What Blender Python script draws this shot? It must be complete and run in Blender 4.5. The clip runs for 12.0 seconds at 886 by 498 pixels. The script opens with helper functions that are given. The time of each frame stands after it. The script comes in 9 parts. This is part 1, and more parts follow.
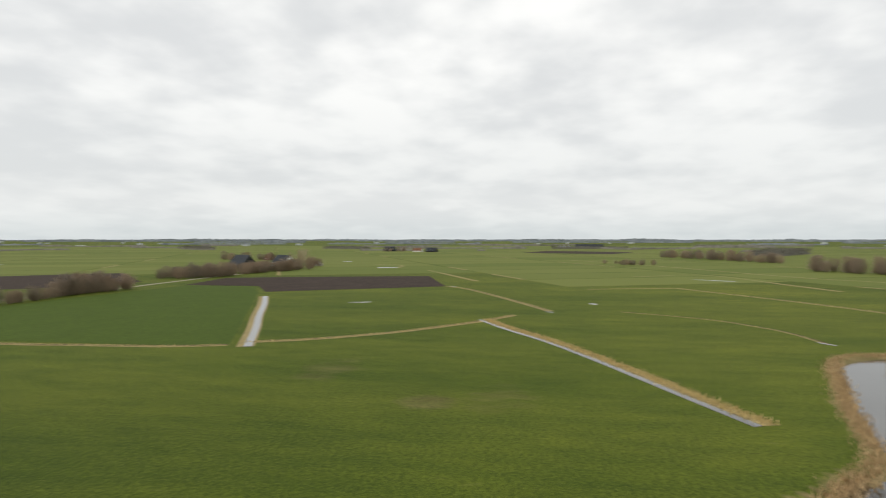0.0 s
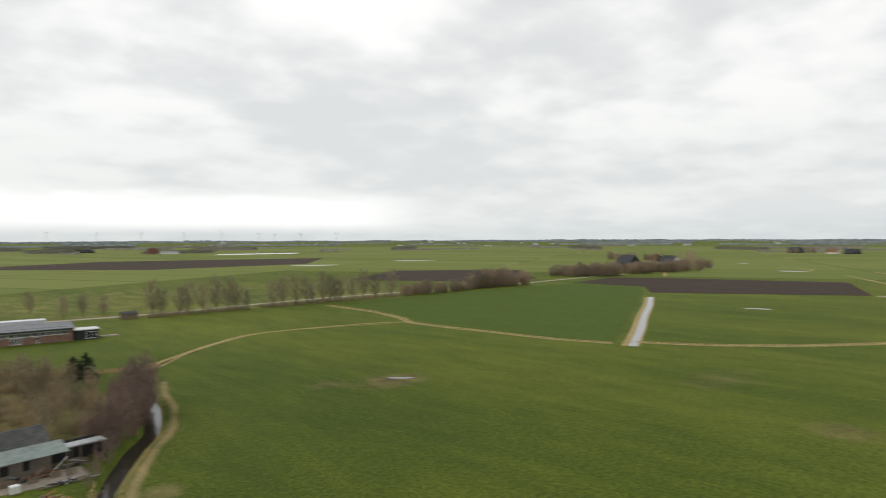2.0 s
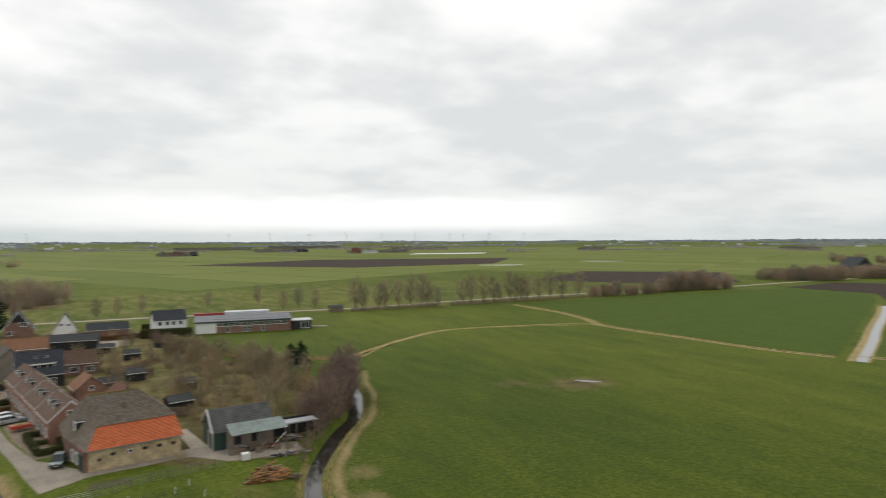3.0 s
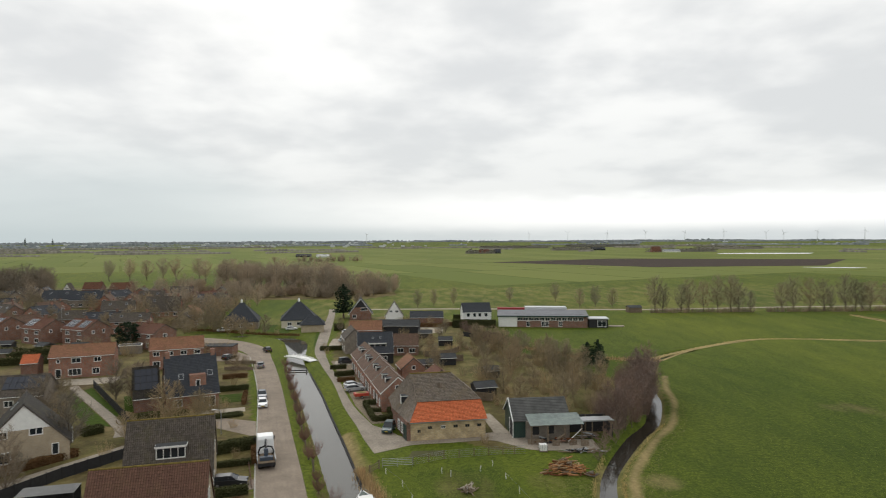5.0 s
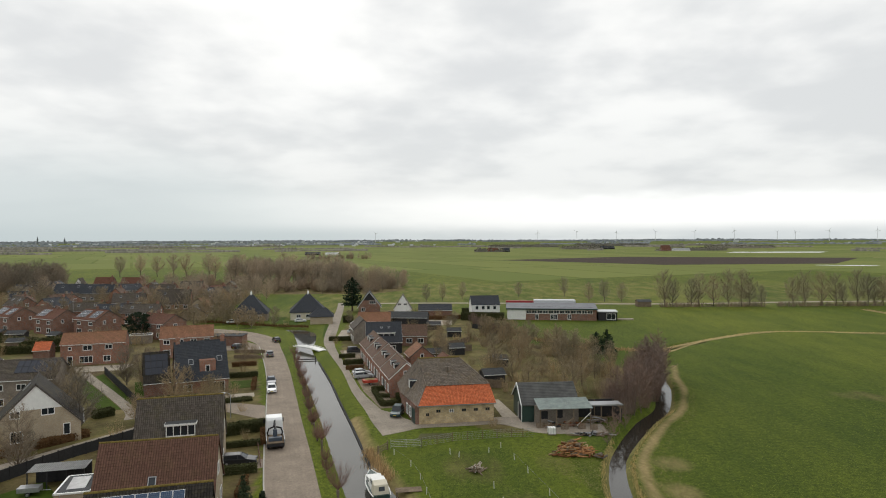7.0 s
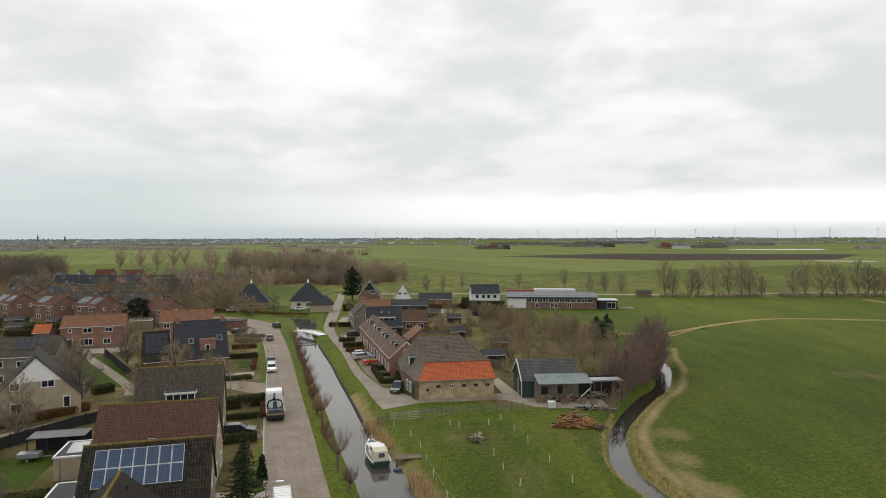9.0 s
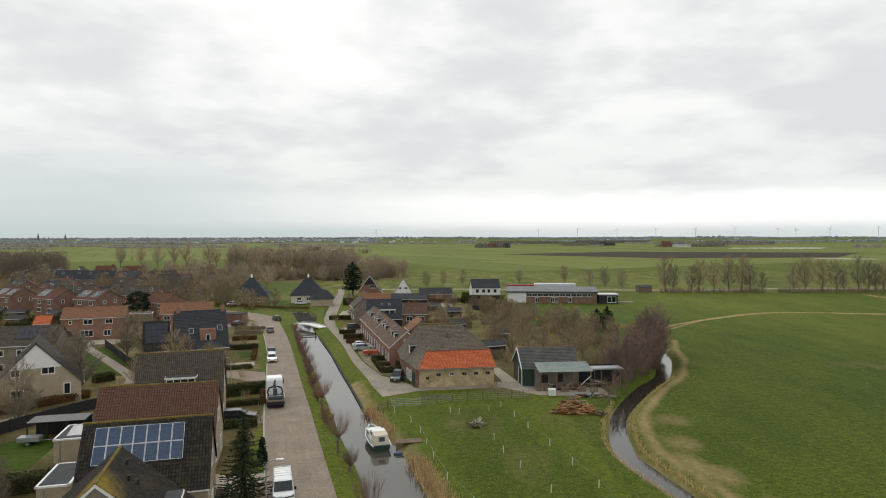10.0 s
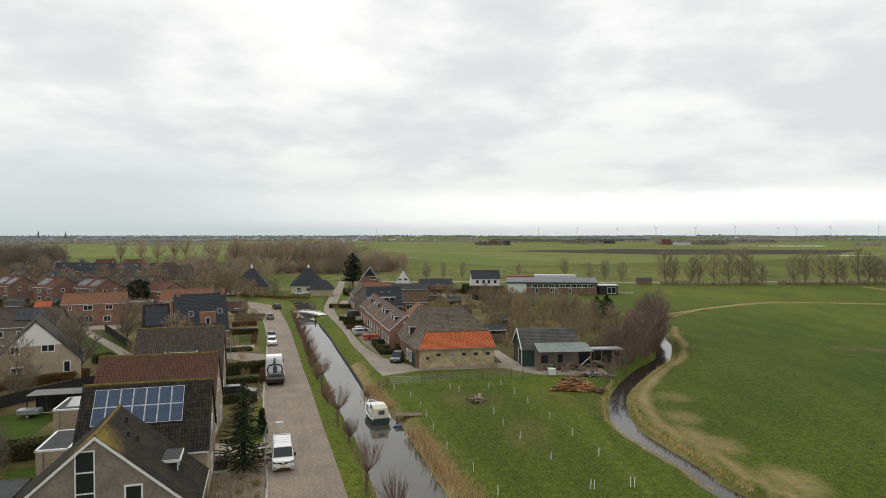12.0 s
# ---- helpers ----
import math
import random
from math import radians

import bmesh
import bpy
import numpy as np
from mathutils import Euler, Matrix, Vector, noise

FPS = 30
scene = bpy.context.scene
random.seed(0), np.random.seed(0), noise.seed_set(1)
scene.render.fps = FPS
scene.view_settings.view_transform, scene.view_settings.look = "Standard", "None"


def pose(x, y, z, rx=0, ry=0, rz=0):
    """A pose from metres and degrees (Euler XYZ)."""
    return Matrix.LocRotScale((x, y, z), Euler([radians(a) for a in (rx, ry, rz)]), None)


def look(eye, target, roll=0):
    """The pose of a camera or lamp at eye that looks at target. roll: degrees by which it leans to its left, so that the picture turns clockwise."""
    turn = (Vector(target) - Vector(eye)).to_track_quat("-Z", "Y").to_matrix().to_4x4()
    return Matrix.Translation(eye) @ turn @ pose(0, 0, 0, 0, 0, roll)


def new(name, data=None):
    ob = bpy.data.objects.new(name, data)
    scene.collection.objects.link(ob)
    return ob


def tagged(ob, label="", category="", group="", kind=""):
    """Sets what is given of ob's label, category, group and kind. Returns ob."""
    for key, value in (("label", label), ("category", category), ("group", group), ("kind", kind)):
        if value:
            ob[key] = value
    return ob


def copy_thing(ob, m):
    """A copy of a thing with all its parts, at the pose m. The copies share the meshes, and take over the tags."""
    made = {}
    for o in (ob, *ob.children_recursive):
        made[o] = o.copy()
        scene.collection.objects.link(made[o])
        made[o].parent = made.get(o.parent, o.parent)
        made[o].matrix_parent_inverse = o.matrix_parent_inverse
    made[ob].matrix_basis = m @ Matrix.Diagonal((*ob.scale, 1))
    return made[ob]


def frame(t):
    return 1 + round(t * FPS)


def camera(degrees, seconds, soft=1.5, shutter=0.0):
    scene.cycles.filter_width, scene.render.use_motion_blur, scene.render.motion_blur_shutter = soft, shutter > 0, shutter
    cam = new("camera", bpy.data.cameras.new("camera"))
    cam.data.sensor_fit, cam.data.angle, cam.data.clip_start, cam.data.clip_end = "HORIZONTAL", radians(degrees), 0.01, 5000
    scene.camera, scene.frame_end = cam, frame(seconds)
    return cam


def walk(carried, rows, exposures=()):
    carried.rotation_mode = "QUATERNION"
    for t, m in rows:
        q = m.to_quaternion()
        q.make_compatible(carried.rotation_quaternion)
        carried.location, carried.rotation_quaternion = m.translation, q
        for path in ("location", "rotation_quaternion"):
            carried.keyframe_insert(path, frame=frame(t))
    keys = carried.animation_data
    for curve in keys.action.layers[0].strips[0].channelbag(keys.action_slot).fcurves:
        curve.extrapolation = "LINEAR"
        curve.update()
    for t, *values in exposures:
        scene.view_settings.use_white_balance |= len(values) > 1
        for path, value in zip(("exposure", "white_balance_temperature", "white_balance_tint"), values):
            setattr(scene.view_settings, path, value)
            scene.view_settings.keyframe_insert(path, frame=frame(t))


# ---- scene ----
cam = camera(70.42, 12.0, soft=1.0, shutter=0.5)
PATH = [
    (0.0, pose(0, 0, 33.00, 89.04, 0.00, -78.54)),
    (0.5, pose(0, 0, 33.00, 89.03, 0.05, -70.04)),
    (1.0, pose(0, 0, 33.00, 89.08, 0.10, -61.54)),
    (1.5, pose(0, 0, 33.00, 89.08, 0.14, -53.01)),
    (2.0, pose(0, 0, 33.00, 89.11, 0.19, -44.39)),
    (2.5, pose(0, 0, 33.00, 89.15, 0.23, -35.86)),
    (3.0, pose(0, 0, 33.00, 89.18, 0.26, -27.48)),
    (3.5, pose(0, 0, 33.00, 89.20, 0.28, -19.82)),
    (3.7, pose(0, 0, 33.00, 89.19, 0.28, -16.58)),
    (4.1, pose(0, 0, 33.00, 89.18, 0.28, -10.40)),
    (4.5, pose(0, 0, 33.00, 89.17, 0.27, -5.12)),
    (4.9, pose(0, 0, 33.00, 89.16, 0.27, -1.44)),
    (5.3, pose(0, 0, 33.00, 89.15, 0.27, -0.06)),
    (5.5, pose(0, 0, 32.85, 89.15, 0.26, -0.06)),
    (6.0, pose(0, 0, 32.20, 89.22, 0.25, -0.06)),
    (6.5, pose(0, 0, 31.31, 89.19, 0.23, -0.06)),
    (7.0, pose(0, 0, 30.37, 89.12, 0.21, -0.06)),
    (9.0, pose(0, 0, 26.51, 89.01, 0.15, -0.04)),
    (9.5, pose(0, 0, 25.64, 88.96, 0.14, -0.02)),
    (10.0, pose(0, 0, 24.69, 88.94, 0.12, -0.01)),
    (10.5, pose(0, 0, 23.77, 88.92, 0.10, -0.01)),
    (11.0, pose(0, 0, 22.95, 88.90, 0.07, -0.01)),
    (11.5, pose(0, 0, 22.16, 88.87, 0.05, -0.00)),
    (12.0, pose(0, 0, 21.64, 88.83, 0.03, 0.00)),
]
walk(cam, PATH)
# ---- world and light ----
world = bpy.data.worlds.new("overcast_sky")
scene.world = world
world.use_nodes = True
wn, wl = world.node_tree.nodes, world.node_tree.links
wn.clear()


def wmath(op, a, b=None, c=None, clamp=False):
    n = wn.new("ShaderNodeMath")
    n.operation, n.use_clamp = op, clamp
    for i, v in enumerate((a, b, c)):
        if v is None:
            continue
        if isinstance(v, (int, float)):
            n.inputs[i].default_value = v
        else:
            wl.new(v, n.inputs[i])
    return n.outputs[0]


def wramp(a, lo, hi):
    n = wn.new("ShaderNodeMapRange")
    n.interpolation_type = "SMOOTHSTEP"
    wl.new(a, n.inputs[0])
    n.inputs[1].default_value, n.inputs[2].default_value = lo, hi
    return n.outputs[0]


SUN_ELEV, SUN_TURN = radians(38), radians(-20)
coord = wn.new("ShaderNodeTexCoord")
sep = wn.new("ShaderNodeSeparateXYZ")
wl.new(coord.outputs["Generated"], sep.inputs[0])
dx, dy, dz = sep.outputs
zz = wmath("MAXIMUM", dz, 0.0)
lift = wmath("ADD", zz, 0.22)
flat = wn.new("ShaderNodeCombineXYZ")
wl.new(wmath("DIVIDE", dx, lift), flat.inputs[0])
wl.new(wmath("DIVIDE", dy, lift), flat.inputs[1])


def wnoise(scale, detail, rough, shift):
    m = wn.new("ShaderNodeVectorMath")
    m.operation = "ADD"
    wl.new(flat.outputs[0], m.inputs[0])
    m.inputs[1].default_value = shift
    n = wn.new("ShaderNodeTexNoise")
    wl.new(m.outputs[0], n.inputs["Vector"])
    n.inputs["Scale"].default_value, n.inputs["Detail"].default_value, n.inputs["Roughness"].default_value = scale, detail, rough
    return n.outputs["Fac"]


big = wnoise(1.5, 4, 0.42, (3.1, 1.7, 0.4))
small = wnoise(4.6, 4, 0.45, (7.7, 2.2, 5.0))
cloud = wmath("ADD", wmath("MULTIPLY", big, 0.62), wmath("MULTIPLY", small, 0.38))
cloud = wramp(cloud, 0.37, 0.63)
# the clear strip under the cloud deck, brightest over the far meadows
turn = wmath("ARCTAN2", dx, dy)
strip_up = wmath("MULTIPLY", wramp(dz, 0.006, 0.030), wmath("SUBTRACT", 1.0, wramp(wmath("ADD", dz, wmath("MULTIPLY", small, 0.03)), 0.068, 0.098)))
strip_on = wmath("MULTIPLY", wramp(turn, -0.55, 0.34), wmath("SUBTRACT", 1.0, wramp(turn, 0.62, 0.80)))
strip = wmath("MULTIPLY", strip_up, wmath("ADD", wmath("MULTIPLY", strip_on, 0.85), 0.08))
low = wmath("SUBTRACT", 1.0, wramp(dz, 0.05, 0.30))
mixa = wn.new("ShaderNodeMix")
mixa.data_type = "RGBA"
wl.new(cloud, mixa.inputs["Factor"])
mixa.inputs["A"].default_value = (0.785, 0.80, 0.805, 1)
mixa.inputs["B"].default_value = (1.08, 1.08, 1.055, 1)
mixb = wn.new("ShaderNodeMix")
mixb.data_type = "RGBA"
wl.new(wmath("MULTIPLY", low, 0.55), mixb.inputs["Factor"])
wl.new(mixa.outputs["Result"], mixb.inputs["A"])
mixb.inputs["B"].default_value = (0.76, 0.785, 0.785, 1)
mixc = wn.new("ShaderNodeMix")
mixc.data_type = "RGBA"
wl.new(strip, mixc.inputs["Factor"])
mixh = wn.new("ShaderNodeMix")
mixh.data_type = "RGBA"
haze = wmath("SUBTRACT", 0.98, wmath("MULTIPLY", wramp(turn, -0.35, 0.15), 0.56))
village_side = wmath("SUBTRACT", 1.0, wramp(turn, -0.42, 0.10))
dz_low = wmath("MULTIPLY", dz, wmath("SUBTRACT", 1.0, wmath("MULTIPLY", village_side, 0.66)))
wl.new(wmath("MULTIPLY", wmath("SUBTRACT", 1.0, wramp(dz_low, 0.0, 0.060)), haze), mixh.inputs["Factor"])
wl.new(mixb.outputs["Result"], mixh.inputs["A"])
mixh.inputs["B"].default_value = (0.555, 0.640, 0.665, 1)
wl.new(mixh.outputs["Result"], mixc.inputs["A"])
mixc.inputs["B"].default_value = (1.12, 1.13, 1.11, 1)
sky = wn.new("ShaderNodeTexSky")
sky.sky_type, sky.sun_disc = "NISHITA", False
sky.sun_elevation, sky.sun_rotation = SUN_ELEV, SUN_TURN
back_sky = wn.new("ShaderNodeBackground")
wl.new(sky.outputs[0], back_sky.inputs[0])
back_sky.inputs[1].default_value = 0.05
back_cloud = wn.new("ShaderNodeBackground")
wl.new(mixc.outputs["Result"], back_cloud.inputs[0])
back_cloud.inputs[1].default_value = 1.0
blend = wn.new("ShaderNodeMixShader")
blend.inputs[0].default_value = 0.93
wl.new(back_sky.outputs[0], blend.inputs[1])
wl.new(back_cloud.outputs[0], blend.inputs[2])
wout = wn.new("ShaderNodeOutputWorld")
wl.new(blend.outputs[0], wout.inputs[0])

sun = new("sun", bpy.data.lights.new("sun", "SUN"))
sun.data.energy, sun.data.angle, sun.data.color = 0.9, radians(25), (1.0, 0.97, 0.92)
sun.matrix_world = look((0, 0, 200), (-200 * math.sin(SUN_TURN) / math.tan(SUN_ELEV), -200 * math.cos(SUN_TURN) / math.tan(SUN_ELEV), 0))


# ---- materials ----
def material(name):
    m = bpy.data.materials.new(name)
    m.use_nodes = True
    return m, m.node_tree.nodes, m.node_tree.links, m.node_tree.nodes["Principled BSDF"]


def tex_noise(n, l, vec, scale, detail=4, rough=0.6):
    t = n.new("ShaderNodeTexNoise")
    t.inputs["Scale"].default_value, t.inputs["Detail"].default_value, t.inputs["Roughness"].default_value = scale, detail, rough
    if vec is not None:
        l.new(vec, t.inputs["Vector"])
    return t.outputs["Fac"]


def ramp2(n, l, fac, lo, hi, a, b):
    """A colour between a and b as fac goes from lo to hi."""
    r = n.new("ShaderNodeMapRange")
    l.new(fac, r.inputs[0])
    r.inputs[1].default_value, r.inputs[2].default_value = lo, hi
    m = n.new("ShaderNodeMix")
    m.data_type = "RGBA"
    l.new(r.outputs[0], m.inputs["Factor"])
    for key, v in (("A", a), ("B", b)):
        if isinstance(v, tuple):
            m.inputs[key].default_value = (*v, 1)
        else:
            l.new(v, m.inputs[key])
    return m.outputs["Result"]


def mixcol(n, l, fac, a, b, mode="MIX"):
    m = n.new("ShaderNodeMix")
    m.data_type, m.blend_type = "RGBA", mode
    for key, v in (("Factor", fac), ("A", a), ("B", b)):
        if isinstance(v, tuple):
            m.inputs[key].default_value = (*v, 1)
        elif isinstance(v, float):
            m.inputs[key].default_value = v
        else:
            l.new(v, m.inputs[key])
    return m.outputs["Result"]


def bumped(n, l, p, height, strength, distance):
    b = n.new("ShaderNodeBump")
    b.inputs["Strength"].default_value, b.inputs["Distance"].default_value = strength, distance
    l.new(height, b.inputs["Height"])
    l.new(b.outputs[0], p.inputs["Normal"])


def plain(name, col, rough=0.7, metal=0.0, vary=0.25, scale=3.0, relief=0.0, sheen=0.5):
    """A surface of one colour with grain and stains at two scales."""
    m, n, l, p = material(name)
    t = n.new("ShaderNodeTexCoord").outputs["Object"]
    a = tex_noise(n, l, t, scale, 5)
    b = tex_noise(n, l, t, scale * 0.17, 3)
    dark = tuple(c * (1 - vary) for c in col)
    bright = tuple(min(1, c * (1 + vary * 0.6)) for c in col)
    c1 = ramp2(n, l, a, 0.3, 0.7, dark, bright)
    c2 = ramp2(n, l, b, 0.35, 0.65, (1 - vary * 0.5,) * 3, (1.0,) * 3)
    l.new(mixcol(n, l, 1.0, c1, c2, "MULTIPLY"), p.inputs["Base Color"])
    p.inputs["Roughness"].default_value, p.inputs["Metallic"].default_value = rough, metal
    p.inputs["Specular IOR Level"].default_value = sheen if rough < 0.9 else 0.1
    if relief:
        bumped(n, l, p, a, 0.5, relief)
    return m


def bricks(name, c1, c2, mortar, scale=1.0, wide=0.22, high=0.065, dirt=0.35):
    m, n, l, p = material(name)
    uv = n.new("ShaderNodeUVMap").outputs[0]
    t = n.new("ShaderNodeTexBrick")
    l.new(uv, t.inputs["Vector"])
    t.inputs["Color1"].default_value, t.inputs["Color2"].default_value, t.inputs["Mortar"].default_value = (*c1, 1), (*c2, 1), (*mortar, 1)
    t.inputs["Scale"].default_value, t.inputs["Mortar Size"].default_value = scale, high * 0.14
    t.inputs["Brick Width"].default_value, t.inputs["Row Height"].default_value = wide, high
    a = tex_noise(n, l, uv, 0.6, 5)
    b = tex_noise(n, l, uv, 5.0, 3)
    s = mixcol(n, l, 1.0, t.outputs["Color"], ramp2(n, l, a, 0.3, 0.7, (1 - dirt,) * 3, (1.1,) * 3), "MULTIPLY")
    s = mixcol(n, l, 1.0, s, ramp2(n, l, b, 0.3, 0.7, (0.85,) * 3, (1.1,) * 3), "MULTIPLY")
    l.new(s, p.inputs["Base Color"])
    p.inputs["Roughness"].default_value, p.inputs["Specular IOR Level"].default_value = 0.88, 0.2
    bumped(n, l, p, t.outputs["Fac"], -0.4, 0.008)
    return m


def tiles(name, c1, c2, moss=(0.11, 0.10, 0.03), moss_on=0.25, rough=0.75, ridge_moss=None, hollow_shade=0.62):
    """Roof tiles: the colour differs from tile to tile; moss in patches and along the ridge row."""
    m, n, l, p = material(name)
    uv = n.new("ShaderNodeUVMap").outputs[0]
    fl = n.new("ShaderNodeVectorMath")
    fl.operation = "FLOOR"
    l.new(uv, fl.inputs[0])
    w = n.new("ShaderNodeTexWhiteNoise")
    w.noise_dimensions = "2D"
    l.new(fl.outputs[0], w.inputs["Vector"])
    base = ramp2(n, l, w.outputs["Value"], 0, 1, c1, c2)
    ob = n.new("ShaderNodeTexCoord").outputs["Object"]
    a = tex_noise(n, l, ob, 0.5, 6, 0.7)
    b = tex_noise(n, l, ob, 9.0, 3)
    base = mixcol(n, l, 1.0, base, ramp2(n, l, b, 0.25, 0.75, (0.75,) * 3, (1.15,) * 3), "MULTIPLY")
    # shade between two rows of pans, put into the colour as a darker stripe
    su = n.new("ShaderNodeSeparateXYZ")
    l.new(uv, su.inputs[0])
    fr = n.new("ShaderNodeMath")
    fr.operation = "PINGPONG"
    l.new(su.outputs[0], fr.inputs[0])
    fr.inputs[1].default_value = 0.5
    base = mixcol(n, l, 1.0, base, ramp2(n, l, fr.outputs[0], 0.0, 0.28, (hollow_shade,) * 3, (1.08,) * 3), "MULTIPLY")
    k = n.new("ShaderNodeMapRange")
    l.new(a, k.inputs[0])
    k.inputs[1].default_value, k.inputs[2].default_value, k.inputs[4].default_value = 0.5, 0.72, moss_on
    col = mixcol(n, l, k.outputs[0], base, moss)
    if ridge_moss:
        so = n.new("ShaderNodeSeparateXYZ")
        l.new(ob, so.inputs[0])
        fac = tex_noise(n, l, ob, 2.2, 5, 0.7)
        for axis, lo, hi in ridge_moss:
            r = n.new("ShaderNodeMapRange")
            l.new(so.outputs[axis], r.inputs[0])
            r.inputs[1].default_value, r.inputs[2].default_value = lo, hi
            q = n.new("ShaderNodeMath")
            q.operation = "MULTIPLY"
            l.new(fac, q.inputs[0])
            l.new(r.outputs[0], q.inputs[1])
            fac = q.outputs[0]
        r = n.new("ShaderNodeMapRange")
        l.new(fac, r.inputs[0])
        r.inputs[1].default_value, r.inputs[2].default_value = 0.12, 0.42
        col = mixcol(n, l, r.outputs[0], col, (0.24, 0.17, 0.035))
    l.new(col, p.inputs["Base Color"])
    p.inputs["Roughness"].default_value, p.inputs["Specular IOR Level"].default_value = rough, 0.12
    bumped(n, l, p, b, 0.25, 0.01)
    return m


def glassy(name, col=(0.02, 0.025, 0.03), rough=0.05):
    m, n, l, p = material(name)
    p.inputs["Base Color"].default_value = (*col, 1)
    p.inputs["Roughness"].default_value = rough
    p.inputs["IOR"].default_value = 1.5
    return m


def cells(name, col):
    """Solar cells: dark squares with fine pale lines under glass."""
    m, n, l, p = material(name)
    uv = n.new("ShaderNodeUVMap").outputs[0]
    t = n.new("ShaderNodeTexBrick")
    l.new(uv, t.inputs["Vector"])
    t.offset = 0.0
    t.inputs["Color1"].default_value, t.inputs["Color2"].default_value, t.inputs["Mortar"].default_value = (*col, 1), (col[0] * 1.3, col[1] * 1.25, col[2] * 1.2, 1), (0.12, 0.15, 0.20, 1)
    t.inputs["Scale"].default_value, t.inputs["Mortar Size"].default_value = 1.0, 0.006
    t.inputs["Brick Width"].default_value, t.inputs["Row Height"].default_value = 0.156, 0.156
    l.new(t.outputs["Color"], p.inputs["Base Color"])
    p.inputs["Roughness"].default_value = 0.2
    return m


def meadow():
    m, n, l, p = material("grass_ground")
    t = n.new("ShaderNodeTexCoord").outputs["Object"]
    at = n.new("ShaderNodeAttribute")
    at.attribute_name = "cover"
    sp = n.new("ShaderNodeSeparateColor")
    l.new(at.outputs["Color"], sp.inputs[0])
    mp = n.new("ShaderNodeMapping")
    mp.inputs["Scale"].default_value, mp.inputs["Rotation"].default_value = (1, 0.3, 1), (0, 0, 0.45)
    l.new(t, mp.inputs["Vector"])
    a = tex_noise(n, l, mp.outputs[0], 0.022, 5, 0.6)
    b = tex_noise(n, l, mp.outputs[0], 0.16, 5, 0.65)
    c = tex_noise(n, l, t, 1.3, 5, 0.7)
    d = tex_noise(n, l, t, 0.0035, 3, 0.5)
    g = ramp2(n, l, a, 0.3, 0.7, (0.065, 0.097, 0.0080), (0.121, 0.143, 0.016))
    g = mixcol(n, l, 1.0, g, ramp2(n, l, b, 0.3, 0.7, (0.76, 0.82, 0.78), (1.22, 1.16, 1.10)), "MULTIPLY")
    g = mixcol(n, l, 1.0, g, ramp2(n, l, c, 0.34, 0.66, (0.60, 0.64, 0.58), (1.38, 1.32, 1.30)), "MULTIPLY")
    g = mixcol(n, l, 1.0, g, ramp2(n, l, d, 0.35, 0.65, (0.86, 0.90, 0.86), (1.12, 1.08, 1.2)), "MULTIPLY")
    g = mixcol(n, l, sp.outputs[2], g, mixcol(n, l, 1.0, g, (0.71, 0.77, 0.80), "MULTIPLY"))
    e = tex_noise(n, l, t, 4.5, 4, 0.75)
    g = mixcol(n, l, 1.0, g, ramp2(n, l, e, 0.36, 0.64, (0.44, 0.49, 0.42), (1.54, 1.47, 1.42)), "MULTIPLY")
    dry = mixcol(n, l, 1.0, ramp2(n, l, c, 0.25, 0.75, (0.17, 0.13, 0.055), (0.33, 0.26, 0.12)), ramp2(n, l, b, 0.3, 0.7, (0.75,) * 3, (1.1,) * 3), "MULTIPLY")
    earth = ramp2(n, l, c, 0.25, 0.75, (0.108, 0.082, 0.044), (0.198, 0.152, 0.086))
    # the ragged edge of each cover follows the grain
    def ragged(k):
        s = n.new("ShaderNodeMath")
        s.operation = "MULTIPLY_ADD"
        l.new(b, s.inputs[0])
        s.inputs[1].default_value = 0.9
        l.new(k, s.inputs[2])
        r = n.new("ShaderNodeMapRange")
        l.new(s.outputs[0], r.inputs[0])
        r.inputs[1].default_value, r.inputs[2].default_value = 0.62, 1.15
        return r.outputs[0]
    plots = tex_noise(n, l, t, 0.13, 4, 0.6)
    earth = mixcol(n, l, 1.0, earth, ramp2(n, l, plots, 0.40, 0.62, (0.55, 0.50, 0.45), (1.25, 1.28, 1.0)), "MULTIPLY")
    g = mixcol(n, l, ragged(sp.outputs[1]), g, earth)
    g = mixcol(n, l, ragged(sp.outputs[0]), g, dry)
    l.new(g, p.inputs["Base Color"])
    p.inputs["Roughness"].default_value = 0.95
    p.inputs["Specular IOR Level"].default_value = 0.15
    bumped(n, l, p, e, 0.5, 0.06)
    return m


def water_mat(name, col=(0.070, 0.066, 0.054), ripple=0.05):
    m, n, l, p = material(name)
    t = n.new("ShaderNodeTexCoord").outputs["Object"]
    a = tex_noise(n, l, t, 0.8, 3)
    p.inputs["Base Color"].default_value = (*col, 1)
    p.inputs["Roughness"].default_value, p.inputs["IOR"].default_value = 0.05, 1.55
    bumped(n, l, p, a, ripple, 0.05)
    return m


